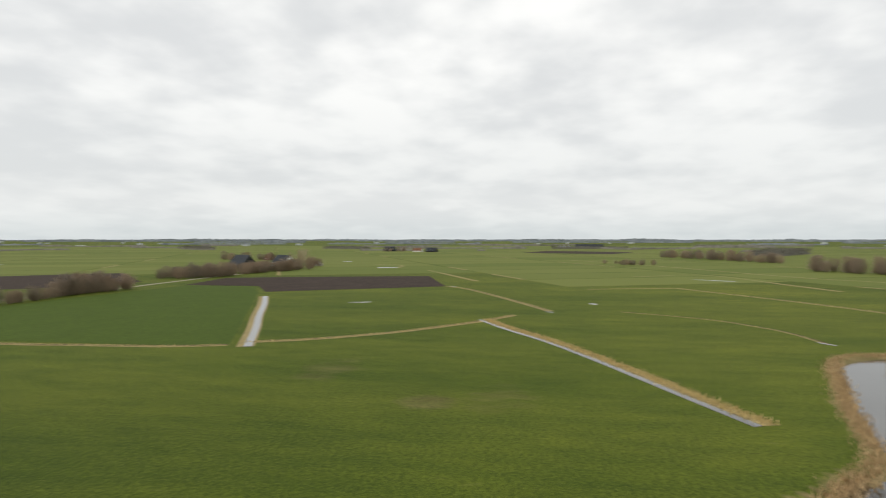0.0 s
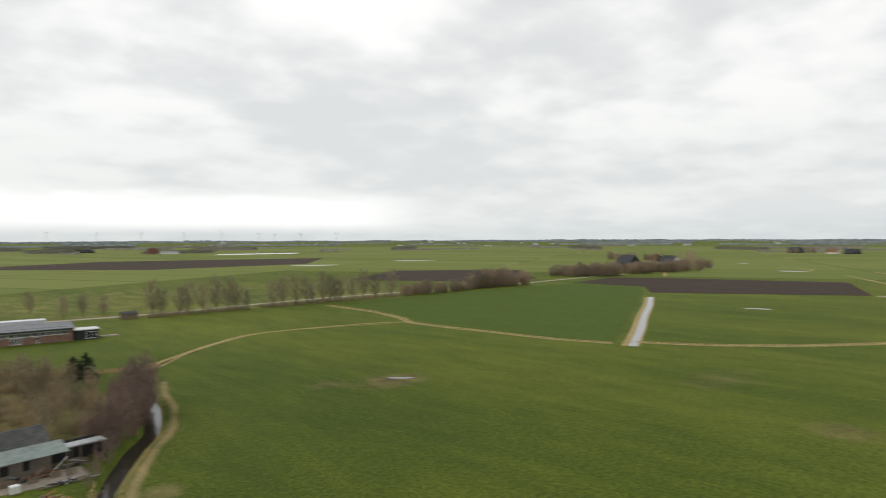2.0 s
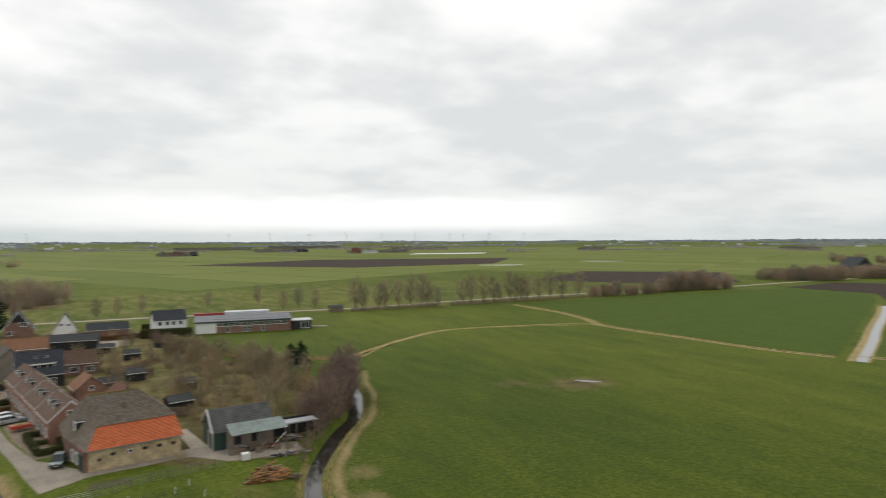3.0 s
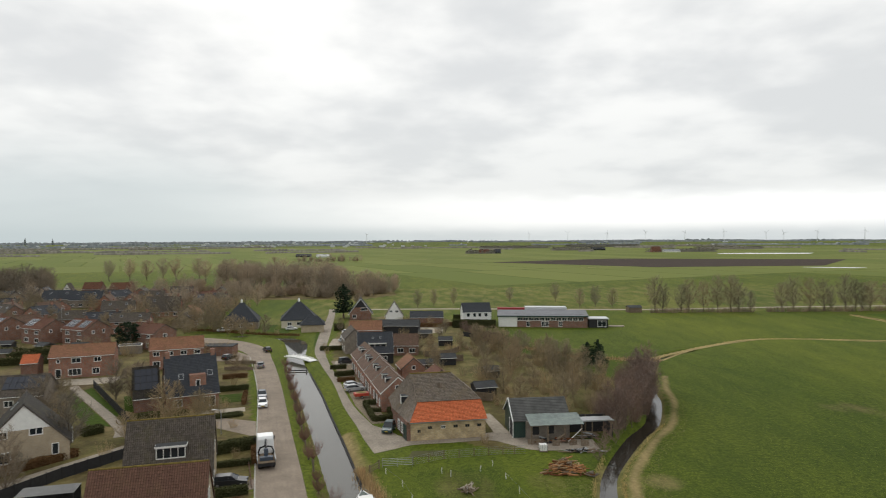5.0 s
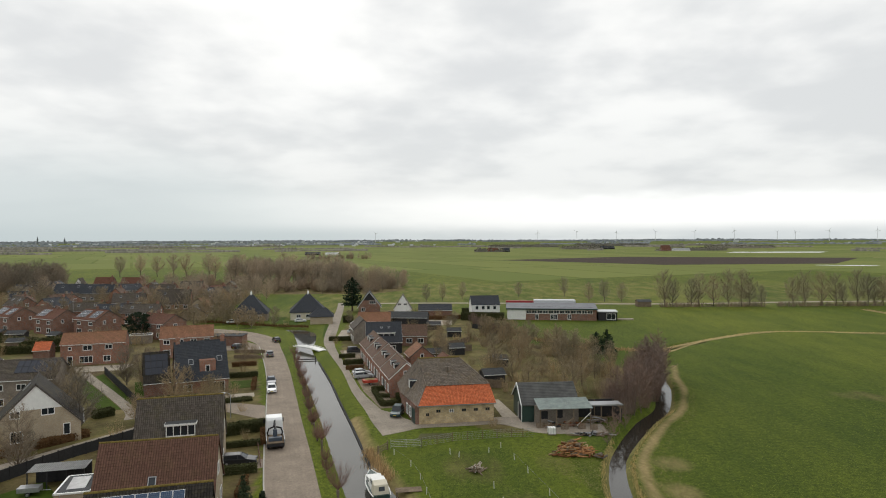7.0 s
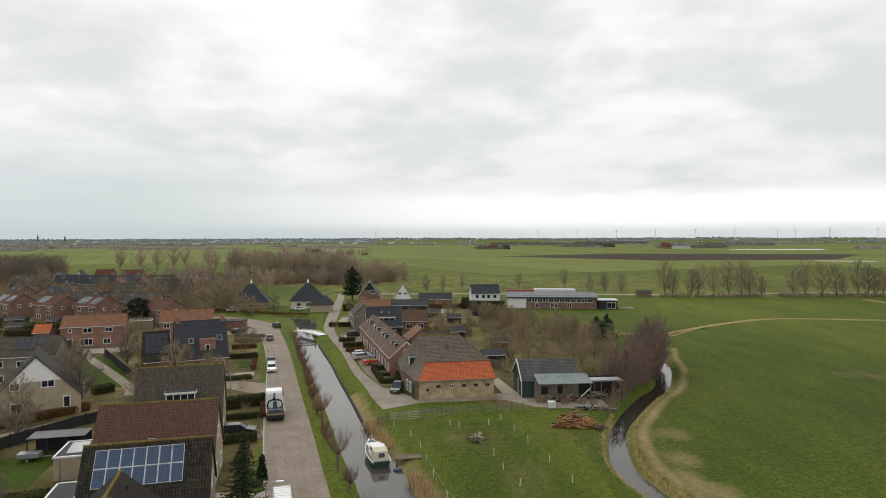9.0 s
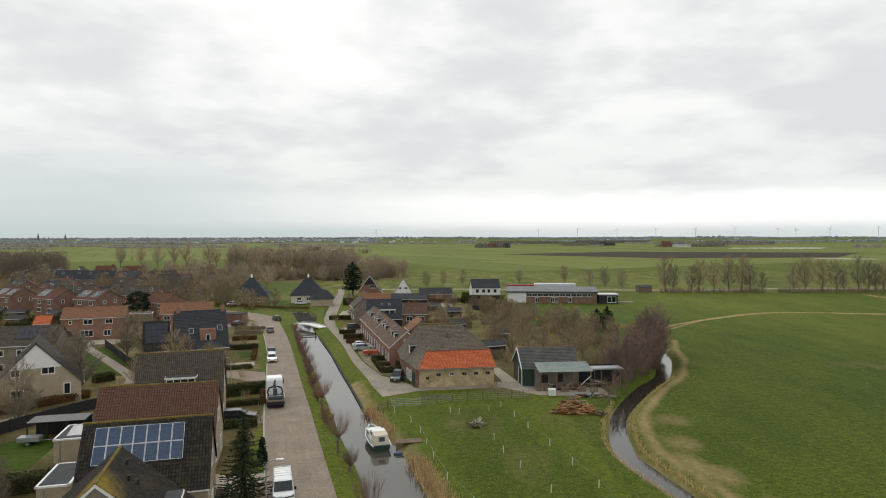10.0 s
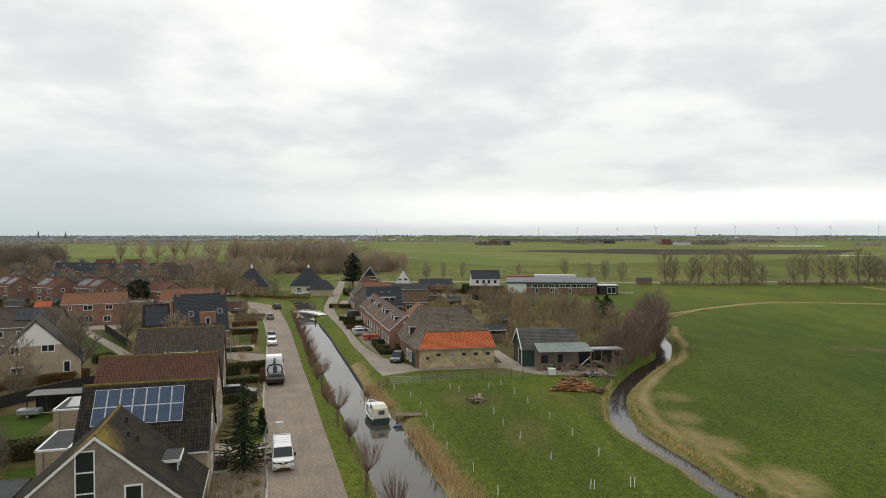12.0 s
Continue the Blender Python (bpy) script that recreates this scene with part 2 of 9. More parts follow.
def paved(name, c1, c2, streak=0.25):
    """Clinker paving: bricks with worn wheel tracks and patches."""
    m, n, l, p = material(name)
    uv = n.new("ShaderNodeUVMap").outputs[0]
    t = n.new("ShaderNodeTexBrick")
    l.new(uv, t.inputs["Vector"])
    t.inputs["Color1"].default_value, t.inputs["Color2"].default_value, t.inputs["Mortar"].default_value = (*c1, 1), (*c2, 1), (c1[0] * 0.82, c1[1] * 0.82, c1[2] * 0.8, 1)
    t.inputs["Scale"].default_value, t.inputs["Mortar Size"].default_value = 1.0, 0.008
    t.inputs["Brick Width"].default_value, t.inputs["Row Height"].default_value = 0.21, 0.10
    ob = n.new("ShaderNodeTexCoord").outputs["Object"]
    a = tex_noise(n, l, ob, 0.25, 6, 0.65)
    b = tex_noise(n, l, ob, 3.0, 4)
    mp = n.new("ShaderNodeMapping")
    mp.inputs["Scale"].default_value = (1.1, 0.03, 1)
    l.new(uv, mp.inputs["Vector"])
    w = tex_noise(n, l, mp.outputs[0], 1.0, 3)
    s = mixcol(n, l, 1.0, t.outputs["Color"], ramp2(n, l, a, 0.3, 0.7, (1 - streak,) * 3, (1.12,) * 3), "MULTIPLY")
    s = mixcol(n, l, 1.0, s, ramp2(n, l, b, 0.3, 0.7, (0.82,) * 3, (1.12,) * 3), "MULTIPLY")
    s = mixcol(n, l, 1.0, s, ramp2(n, l, w, 0.35, 0.65, (0.92,) * 3, (1.05,) * 3), "MULTIPLY")
    l.new(s, p.inputs["Base Color"])
    p.inputs["Roughness"].default_value, p.inputs["Specular IOR Level"].default_value = 0.85, 0.2
    bumped(n, l, p, t.outputs["Fac"], -0.3, 0.006)
    return m


def twiggy(name, c1, c2):
    """Bark and bare twigs."""
    m, n, l, p = material(name)
    t = n.new("ShaderNodeTexCoord").outputs["Object"]
    a = tex_noise(n, l, t, 2.0, 4)
    i = n.new("ShaderNodeObjectInfo").outputs["Random"]
    s = mixcol(n, l, 1.0, ramp2(n, l, a, 0.3, 0.7, c1, c2), ramp2(n, l, i, 0, 1, (0.75, 0.78, 0.8), (1.2, 1.12, 1.05)), "MULTIPLY")
    l.new(s, p.inputs["Base Color"])
    p.inputs["Roughness"].default_value = 0.9
    return m


def leafy(name, c1, c2):
    m, n, l, p = material(name)
    g = n.new("ShaderNodeNewGeometry").outputs["Random Per Island"]
    l.new(ramp2(n, l, g, 0, 1, c1, c2), p.inputs["Base Color"])
    p.inputs["Roughness"].default_value = 0.9
    p.inputs["Specular IOR Level"].default_value = 0.1
    return m


M_GRASS = meadow()
M_WATER = water_mat("canal_water")
M_PUDDLE = water_mat("puddle_water", (0.10, 0.095, 0.075), 0.02)
M_ROAD = paved("clinker_road", (0.27, 0.22, 0.17), (0.325, 0.265, 0.207))
M_LANE = paved("clinker_lane", (0.30, 0.258, 0.207), (0.35, 0.303, 0.247))
M_SLAB = plain("concrete_slab", (0.41, 0.36, 0.29), 0.9, 0, 0.25, 1.5, 0.01)
M_SOIL = plain("ploughed_soil", (0.062, 0.044, 0.034), 0.95, 0, 0.4, 0.35, 0.05)
M_REED = leafy("dry_reed", (0.27, 0.175, 0.085), (0.72, 0.53, 0.29))
M_DRY = plain("dry_grass", (0.38, 0.30, 0.14), 0.95, 0, 0.45, 0.9, 0.05)
M_BRICK = bricks("red_brick", (0.30, 0.125, 0.082), (0.40, 0.176, 0.112), (0.28, 0.25, 0.21))
M_BRICK2 = bricks("dark_red_brick", (0.212, 0.100, 0.069), (0.292, 0.135, 0.088), (0.25, 0.22, 0.19))
M_BEIGE = bricks("beige_brick", (0.38, 0.30, 0.20), (0.45, 0.36, 0.25), (0.42, 0.38, 0.30), dirt=0.15)
M_GREYBRICK = bricks("grey_brown_brick", (0.22, 0.18, 0.145), (0.28, 0.235, 0.19), (0.30, 0.27, 0.23))
M_YELLOW = bricks("old_yellow_brick", (0.470, 0.347, 0.179), (0.672, 0.515, 0.291), (0.50, 0.44, 0.33), dirt=0.5)
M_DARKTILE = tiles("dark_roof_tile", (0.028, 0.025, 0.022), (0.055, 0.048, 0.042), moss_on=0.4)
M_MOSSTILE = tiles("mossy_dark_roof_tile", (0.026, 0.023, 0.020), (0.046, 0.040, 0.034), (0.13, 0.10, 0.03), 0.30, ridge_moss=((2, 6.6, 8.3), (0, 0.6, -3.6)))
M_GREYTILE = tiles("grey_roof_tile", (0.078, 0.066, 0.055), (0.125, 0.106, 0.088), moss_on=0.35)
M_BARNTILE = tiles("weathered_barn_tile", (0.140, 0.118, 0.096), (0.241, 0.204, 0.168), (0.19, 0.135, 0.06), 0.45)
M_SLATE = tiles("blue_grey_slate", (0.046, 0.050, 0.058), (0.060, 0.065, 0.074), moss_on=0.08, hollow_shade=0.93)
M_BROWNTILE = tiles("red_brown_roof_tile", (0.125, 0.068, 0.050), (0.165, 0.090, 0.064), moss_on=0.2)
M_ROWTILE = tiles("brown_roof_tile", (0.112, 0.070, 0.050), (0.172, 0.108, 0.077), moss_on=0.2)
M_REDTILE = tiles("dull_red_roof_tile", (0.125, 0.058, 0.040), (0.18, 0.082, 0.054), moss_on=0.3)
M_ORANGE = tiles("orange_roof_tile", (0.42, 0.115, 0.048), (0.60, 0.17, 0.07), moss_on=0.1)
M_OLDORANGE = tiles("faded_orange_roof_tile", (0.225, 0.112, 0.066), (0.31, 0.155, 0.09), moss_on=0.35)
M_MOSS = plain("mossy_ridge_tile", (0.20, 0.15, 0.045), 0.9, 0, 0.45, 5.0, 0.02)
M_WHITE = plain("white_paint", (0.80, 0.80, 0.77), 0.5, 0, 0.08, 2.0)
M_CREAM = plain("cream_render", (0.62, 0.57, 0.45), 0.8, 0, 0.12, 1.5)
M_VERGE = plain("brown_grey_verge_paint", (0.10, 0.085, 0.072), 0.7, 0, 0.25, 2.0)
M_GLASS = glassy("window_glass")
M_GREEN = plain("dark_green_paint", (0.02, 0.05, 0.04), 0.5, 0, 0.2, 2.0)
M_BLACKWOOD = plain("black_stained_wood", (0.022, 0.022, 0.024), 0.8, 0, 0.3, 3.0, 0.01)
M_WOOD = plain("weathered_wood", (0.22, 0.17, 0.12), 0.9, 0, 0.35, 3.0, 0.01)
M_NEWWOOD = plain("pale_timber", (0.40, 0.27, 0.14), 0.85, 0, 0.4, 4.0, 0.01)
M_TIN = plain("patinated_sheet_metal", (0.30, 0.36, 0.34), 0.45, 0.4, 0.25, 1.2)
M_GREYROOF = plain("grey_bitumen_roof", (0.085, 0.088, 0.09), 0.92, 0, 0.2, 1.0)
M_STEEL = plain("galvanised_steel", (0.40, 0.41, 0.42), 0.45, 0.7, 0.15, 3.0)
M_BARK = twiggy("bark", (0.11, 0.09, 0.068), (0.19, 0.155, 0.12))
M_TWIG = twiggy("bare_twigs", (0.245, 0.19, 0.132), (0.36, 0.285, 0.205))
M_WOODTWIG = twiggy("brown_twigs", (0.29, 0.235, 0.165), (0.42, 0.345, 0.25))
M_ROADTWIG = twiggy("grey_brown_twigs", (0.15, 0.125, 0.09), (0.25, 0.21, 0.155))
M_SLIMTWIG = twiggy("fine_grey_olive_twigs", (0.21, 0.178, 0.115), (0.33, 0.28, 0.19))
M_REDTWIG = twiggy("reddish_twigs", (0.155, 0.107, 0.085), (0.235, 0.168, 0.135))
M_GREENTWIG = twiggy("mossy_twigs", (0.28, 0.215, 0.115), (0.42, 0.33, 0.185))
M_OLIVETWIG = twiggy("dark_mossy_twigs", (0.22, 0.175, 0.105), (0.34, 0.275, 0.172))
M_CREEK = water_mat("creek_water", (0.022, 0.020, 0.015), 0.05)
M_HEDGE = leafy("hedge_leaves", (0.042, 0.049, 0.018), (0.094, 0.094, 0.040))
M_BEECH = leafy("russet_hedge_leaves", (0.10, 0.055, 0.025), (0.19, 0.11, 0.05))
M_CONIFER = leafy("conifer_needles", (0.017, 0.030, 0.018), (0.036, 0.054, 0.029))
M_FARWOOD = leafy("distant_wood", (0.125, 0.120, 0.095), (0.21, 0.195, 0.155))
M_REDTWIG2 = twiggy("willow_shoots", (0.16, 0.092, 0.072), (0.25, 0.15, 0.12))
# distance haze over horizon woods and spires is put into this blue-grey
M_HORIZON = leafy("haze_tinted_wood", (0.12, 0.138, 0.142), (0.22, 0.24, 0.245))
M_RUBBER = plain("tyre_rubber", (0.018, 0.018, 0.018), 0.85, 0, 0.2, 4.0)
M_ALLOY = plain("alloy_rim", (0.45, 0.46, 0.47), 0.35, 0.8, 0.1, 4.0)
M_PANEL = cells("solar_cell_glass", (0.020, 0.046, 0.098))
M_DARKPANEL = glassy("black_solar_glass", (0.012, 0.016, 0.028), 0.2)
M_ALU = plain("aluminium_trim", (0.62, 0.63, 0.64), 0.4, 0.6, 0.08, 3.0)


# ---- building helpers ----
def box(bm, x0, y0, z0, x1, y1, z1, m=None):
    vs = [bm.verts.new(Vector(c) if m is None else m @ Vector(c)) for c in
          ((x0, y0, z0), (x1, y0, z0), (x1, y1, z0), (x0, y1, z0), (x0, y0, z1), (x1, y0, z1), (x1, y1, z1), (x0, y1, z1))]
    for f in ((3, 2, 1, 0), (4, 5, 6, 7), (0, 1, 5, 4), (1, 2, 6, 5), (2, 3, 7, 6), (3, 0, 4, 7)):
        bm.faces.new([vs[i] for i in f])


def prism(bm, outline, x0, x1):
    """Extrude an outline of (y, z) points along x."""
    a = [bm.verts.new((x0, y, z)) for y, z in outline]
    b = [bm.verts.new((x1, y, z)) for y, z in outline]
    k = len(outline)
    bm.faces.new(a[::-1])
    bm.faces.new(b)
    for i in range(k):
        bm.faces.new((a[i], a[(i + 1) % k], b[(i + 1) % k], b[i]))


def pipe(bm, pts, r, sides=6):
    """A round bar along points; r one radius or one for each point."""
    pts = [Vector(p) for p in pts]
    rs = r if isinstance(r, (list, tuple)) else [r] * len(pts)
    rings = []
    for i, p in enumerate(pts):
        d = (pts[min(i + 1, len(pts) - 1)] - pts[max(i - 1, 0)]).normalized()
        q = d.to_track_quat("Z", "Y")
        rings.append([bm.verts.new(p + q @ Vector((math.cos(a) * rs[i], math.sin(a) * rs[i], 0))) for a in (math.tau * k / sides for k in range(sides))])
    for a, b in zip(rings, rings[1:]):
        for k in range(sides):
            bm.faces.new((a[k], a[(k + 1) % sides], b[(k + 1) % sides], b[k]))
    bm.faces.new(rings[0][::-1])
    bm.faces.new(rings[-1])


def box_uv(bm):
    uv = bm.loops.layers.uv.new("uv")
    bm.normal_update()
    for f in bm.faces:
        n = f.normal
        for lp in f.loops:
            c = lp.vert.co
            if abs(n.z) > 0.7:
                lp[uv].uv = (c.x, c.y)
            elif abs(n.x) > abs(n.y):
                lp[uv].uv = (c.y, c.z)
            else:
                lp[uv].uv = (c.x, c.z)


def part(name, bm, mat, parent=None, label="", smooth=False, bevel=0.0):
    if not bm.loops.layers.uv:
        box_uv(bm)
    if bevel:
        bmesh.ops.bevel(bm, geom=bm.edges[:], offset=bevel, segments=2, profile=0.6, affect="EDGES", clamp_overlap=True)
    me = bpy.data.meshes.new(name)
    bm.to_mesh(me)
    bm.free()
    me.materials.append(mat)
    if smooth:
        me.polygons.foreach_set("use_smooth", [True] * len(me.polygons))
    ob = new(name, me)
    if parent is not None:
        ob.parent = parent
    if label:
        ob["label"] = label
    return ob


def data_part(name, verts, faces, mat, parent=None, label="", smooth=False):
    me = bpy.data.meshes.new(name)
    me.from_pydata(verts, [], faces)
    me.materials.append(mat)
    if smooth:
        me.polygons.foreach_set("use_smooth", [True] * len(me.polygons))
    ob = new(name, me)
    if parent is not None:
        ob.parent = parent
    if label:
        ob["label"] = label
    return ob


def thing(name, m, label, category, group="", kind=""):
    ob = new(name)
    ob.matrix_world = m
    ob.empty_display_size = 0.5
    return tagged(ob, label, category, group, kind)


# ---- ground ----
CANAL = [(40, -130, 3), (20, -30, 3), (12, 0, 3), (7, 18, 3), (2, 37, 3), (-2.7, 53.8, 2.9), (-6.9, 70, 2.9), (-9.5, 77.5, 2.75), (-12.2, 85, 2.3), (-17.6, 104, 2.3), (-26.7, 135, 2.4), (-34.0, 158, 2.5), (-39.3, 177, 2.2), (-40.8, 187, 2.5), (-44.5, 203, 3.4), (-48, 212, 3.0), (-55, 216, 1.6), (-64, 219, 1.3), (-76, 224.5, 1.2), (-95, 231, 1.2)]
CREEK = [(92, -43, 5), (70, -22, 3.5), (48, 4, 2), (34, 30, 1.6), (24.8, 53.5, 1.05), (24.0, 59, 1.0), (22.5, 65.6, 1.2), (21.4, 72, 1.25), (22.2, 78.7, 1.2), (24.4, 87, 1.05), (28.2, 95, 1.2), (34.0, 105.1, 1.3), (39.4, 112.8, 1.25), (43.5, 123.3, 1.45), (45.8, 130, 1.4), (47.8, 137, 0.9), (52, 150, 0.9), (59.5, 169.8, 0.8), (63.8, 175, 0.7), (75, 184, 0.6)]
RIVER = [(72, -26, 4), (86, -42, 5), (101, -51, 5), (118, -56, 5), (138, -61, 5.2), (160, -68.5, 5.2), (177, -73.5, 5), (188, -82, 4.5), (193, -96, 5), (194, -125, 6)]
WATER_Z = -0.8


def rounded(line, n=4):
    """The same watercourse with smooth bends."""
    p = [Vector(q) for q in line]
    p = [p[0] * 2 - p[1], *p, p[-1] * 2 - p[-2]]
    out = []
    for i in range(1, len(p) - 2):
        a, b, c, d = p[i - 1:i + 3]
        for k in range(n):
            u = k / n
            out.append(tuple(0.5 * (2 * b + (c - a) * u + (2 * a - 5 * b + 4 * c - d) * u * u + (3 * b - a - 3 * c + d) * u ** 3)))
    return out + [tuple(p[-2])]


CANAL, CREEK_BENDS, RIVER = rounded(CANAL, 3), CREEK, rounded(RIVER)
CREEK = rounded(CREEK)


def off_water(px, py, line):
    """How far points lie outside a watercourse's edge."""
    best = np.full(px.shape, 1e9)
    for (ax, ay, ar), (bx, by, br) in zip(line, line[1:]):
        vx, vy = bx - ax, by - ay
        u = np.clip(((px - ax) * vx + (py - ay) * vy) / (vx * vx + vy * vy), 0, 1)
        best = np.minimum(best, np.hypot(px - ax - u * vx, py - ay - u * vy) - (ar + u * (br - ar)))
    return best


def inside(px, py, poly):
    r = np.zeros(px.shape, bool)
    for (ax, ay), (bx, by) in zip(poly, poly[1:] + poly[:1]):
        r ^= ((ay > py) != (by > py)) & (px < (bx - ax) * (py - ay) / (by - ay + 1e-9) + ax)
    return r


def steps(*spans):
    out = []
    for a, b, s in spans:
        out += list(np.arange(a, b - s * 0.5, s))
    return np.array(out + [spans[-1][1]])


GARDENS = [
    [(-15, 30), (-25, 88), (-38, 130), (-54, 182), (-70, 196), (-84, 212), (-88, 262), (-130, 335), (-290, 395), (-330, 380), (-300, 260), (-200, 190), (-140, 30)],
    [(-6, 110), (9, 98), (22, 99), (30, 108), (40, 126), (42, 148), (36, 164), (26, 182), (16, 206), (6, 262), (-36, 275), (-34, 215), (-28, 172), (-21, 150), (-12, 122)],
    [(-150, 352), (-40, 348), (-22, 375), (-30, 430), (-170, 470), (-330, 480), (-330, 390)],
]


# trodden or wet places in the meadow: centre, half sizes, strength
MUD = [(94, 113, 9, 6, 0.5), (80, 120, 6, 4, 0.35), (122.8, 28.6, 6, 6, 0.42), (150, 60, 14, 8, 0.3), (128, 14, 12, 8, 0.26), (4.5, 84, 4, 7, 0.30), (9, 68, 4, 8, 0.26), (15.5, 84, 3, 4, 0.3)]


def rise(x, y):
    """The far country's gentle swell towards the horizon."""
    u = np.clip((np.hypot(x, y) - 3000) / 1900, 0, 1)
    return 17 * u * u * (3 - 2 * u)


def ground():
    xs = steps((-4950, -950, 250), (-950, -350, 60), (-350, -70, 7), (-70, 72, 0.9), (72, 220, 2.0), (220, 420, 12), (420, 980, 80), (980, 4950, 250))
    ys = steps((-4950, -950, 250), (-950, -140, 60), (-140, 20, 2.0), (20, 215, 0.9), (215, 420, 6), (420, 1020, 60), (1020, 4950, 250))
    gx, gy = np.meshgrid(xs, ys)
    d1, d2, d3 = (off_water(gx, gy, c) for c in (CANAL, CREEK, RIVER))
    z = np.zeros(gx.shape)
    for d, bank in ((d1, 1.5), (d2, 1.4), (d3, 2.2)):
        z = np.minimum(z, np.interp(d, [-1.0, 0, bank], [-1.5, WATER_Z, 0]))
    wob = np.sin(gx * 0.37 + np.sin(gy * 0.23) * 2) * np.sin(gy * 0.31 + 1.3)
    z = z + rise(gx, gy)
    z = np.where(z < 0, z + 0.05 * wob * (z > -0.75), z)
    dry = np.zeros(gx.shape)
    dry = np.maximum(dry, np.interp(d3, [-1, 0, 2.6, 5], [0.75, 0.75, 0.6, 0]))
    right = gx > np.interp(gy, [20, 54, 66, 72, 87, 95, 105, 113, 123, 137], [38, 24.8, 22.5, 21.4, 24.4, 28.2, 34, 39.4, 43.5, 47.8])
    far_band = np.interp(np.abs(d2 - 2.3), [0, 0.5, 1.3], [0.75, 0.55, 0]) * right * (gy < 150)
    for cx, cy, a, b in ((31, 84, 2.6, 3), (29, 74.5, 2.5, 3), (29, 65, 2.2, 3), (31, 55, 2.5, 3.5), (27, 67, 2, 5)):
        far_band = np.maximum(far_band, 0.5 * np.clip(1.5 - np.hypot((gx - cx) / a, (gy - cy) / b), 0, 1))
    dry = np.maximum(dry, np.maximum(np.interp(d2, [-1, 0, 0.7, 1.4], [0.55, 0.5, 0.4, 0]) * (right | (gy < 92)), far_band))
    east = gx > np.interp(gy, [20, 54, 70, 104, 135, 192], [8, -2, -7, -17.6, -26.7, -44])
    dry = np.maximum(dry, np.where(east & (gy < 108), np.interp(d1, [-1, 0, 1.3, 3.0], [0.8, 0.8, 0.5, 0]), 0))
    rough = (gx > -70) & (gx < 300) & (gy > 286) & (gy < 470) | (gx > -70) & (gx < 8) & (gy > 240) & (gy < 287)
    dry = np.maximum(dry, 0.25 * rough)
    earth = np.zeros(gx.shape)
    for k, poly in enumerate(GARDENS):
        earth = np.maximum(earth, inside(gx, gy, poly) * (0.60, 0.57, 0.66)[k])
    for cx, cy, a, b, v in MUD:
        earth = np.maximum(earth, v * np.clip(1.6 - np.hypot((gx - cx) / a, (gy - cy) / b), 0, 1))
    cover = np.zeros((gx.size, 4), np.float32)
    lush = np.interp(gx + 0.35 * gy, [95, 175], [1, 0]) * np.interp(gy, [15, 75], [0, 1]) * (gx > 18) * (d2 > 0)
    mown = [(-3.5, 89), (9.2, 90.5), (10.6, 80), (13.4, 69), (16.4, 55), (20, 44), (9, 44), (4.6, 56), (1.2, 66), (-0.6, 78)]
    lush = np.maximum(lush, 0.75 * inside(gx, gy, mown))
    cover[:, 0], cover[:, 1], cover[:, 2], cover[:, 3] = dry.ravel(), earth.ravel(), lush.ravel(), 1
    nx, ny = len(xs), len(ys)
    idx = np.arange(nx * ny).reshape(ny, nx)
    quads = np.stack([idx[:-1, :-1], idx[:-1, 1:], idx[1:, 1:], idx[1:, :-1]], -1).reshape(-1, 4)
    me = bpy.data.meshes.new("ground")
    me.from_pydata(np.stack([gx.ravel(), gy.ravel(), z.ravel()], 1).tolist(), [], quads.tolist())
    at = me.color_attributes.new("cover", "FLOAT_COLOR", "POINT")
    at.data.foreach_set("color", cover.ravel())
    me.polygons.foreach_set("use_smooth", [True] * len(me.polygons))
    me.materials.append(M_GRASS)
    tagged(new("ground", me), "flat green winter meadow with dry banks and garden earth", "ground", kind="structure")


ground()


def water_body(name, line, label):
    bm = bmesh.new()
    rows = []
    for i, (x, y, r) in enumerate(line):
        a, b = line[max(i - 1, 0)], line[min(i + 1, len(line) - 1)]
        d = Vector((b[0] - a[0], b[1] - a[1], 0)).normalized()
        n = Vector((-d.y, d.x, 0)) * (r + 0.9)
        rows.append((bm.verts.new(Vector((x, y, WATER_Z)) + n), bm.verts.new(Vector((x, y, WATER_Z)) - n)))
    for a, b in zip(rows, rows[1:]):
        bm.faces.new((a[0], a[1], b[1], b[0]))
    bmesh.ops.recalc_face_normals(bm, faces=bm.faces)
    return tagged(part(name, bm, M_CREEK if name == "water_creek" else M_WATER), label, "water", kind="structure")


water_body("water_canal", CANAL, "still grey canal water reflecting the overcast sky")
water_body("water_creek", CREEK, "narrow winding dark creek beside the meadow")
WATER_Z -= 0.006
water_body("water_river", RIVER, "broad grey watercourse with reed banks")
WATER_Z += 0.006


def smooth_line(pts, n=5):
    """A rounded line through the points (Catmull-Rom)."""
    p = [Vector((*q[:2], 0)) for q in pts]
    p = [p[0] * 2 - p[1], *p, p[-1] * 2 - p[-2]]
    out = []
    for i in range(1, len(p) - 2):
        for k in range(n):
            u = k / n
            a, b, c, d = p[i - 1:i + 3]
            out.append(0.5 * (2 * b + (c - a) * u + (2 * a - 5 * b + 4 * c - d) * u * u + (3 * b - a - 3 * c + d) * u ** 3))
    return out + [p[-2]]


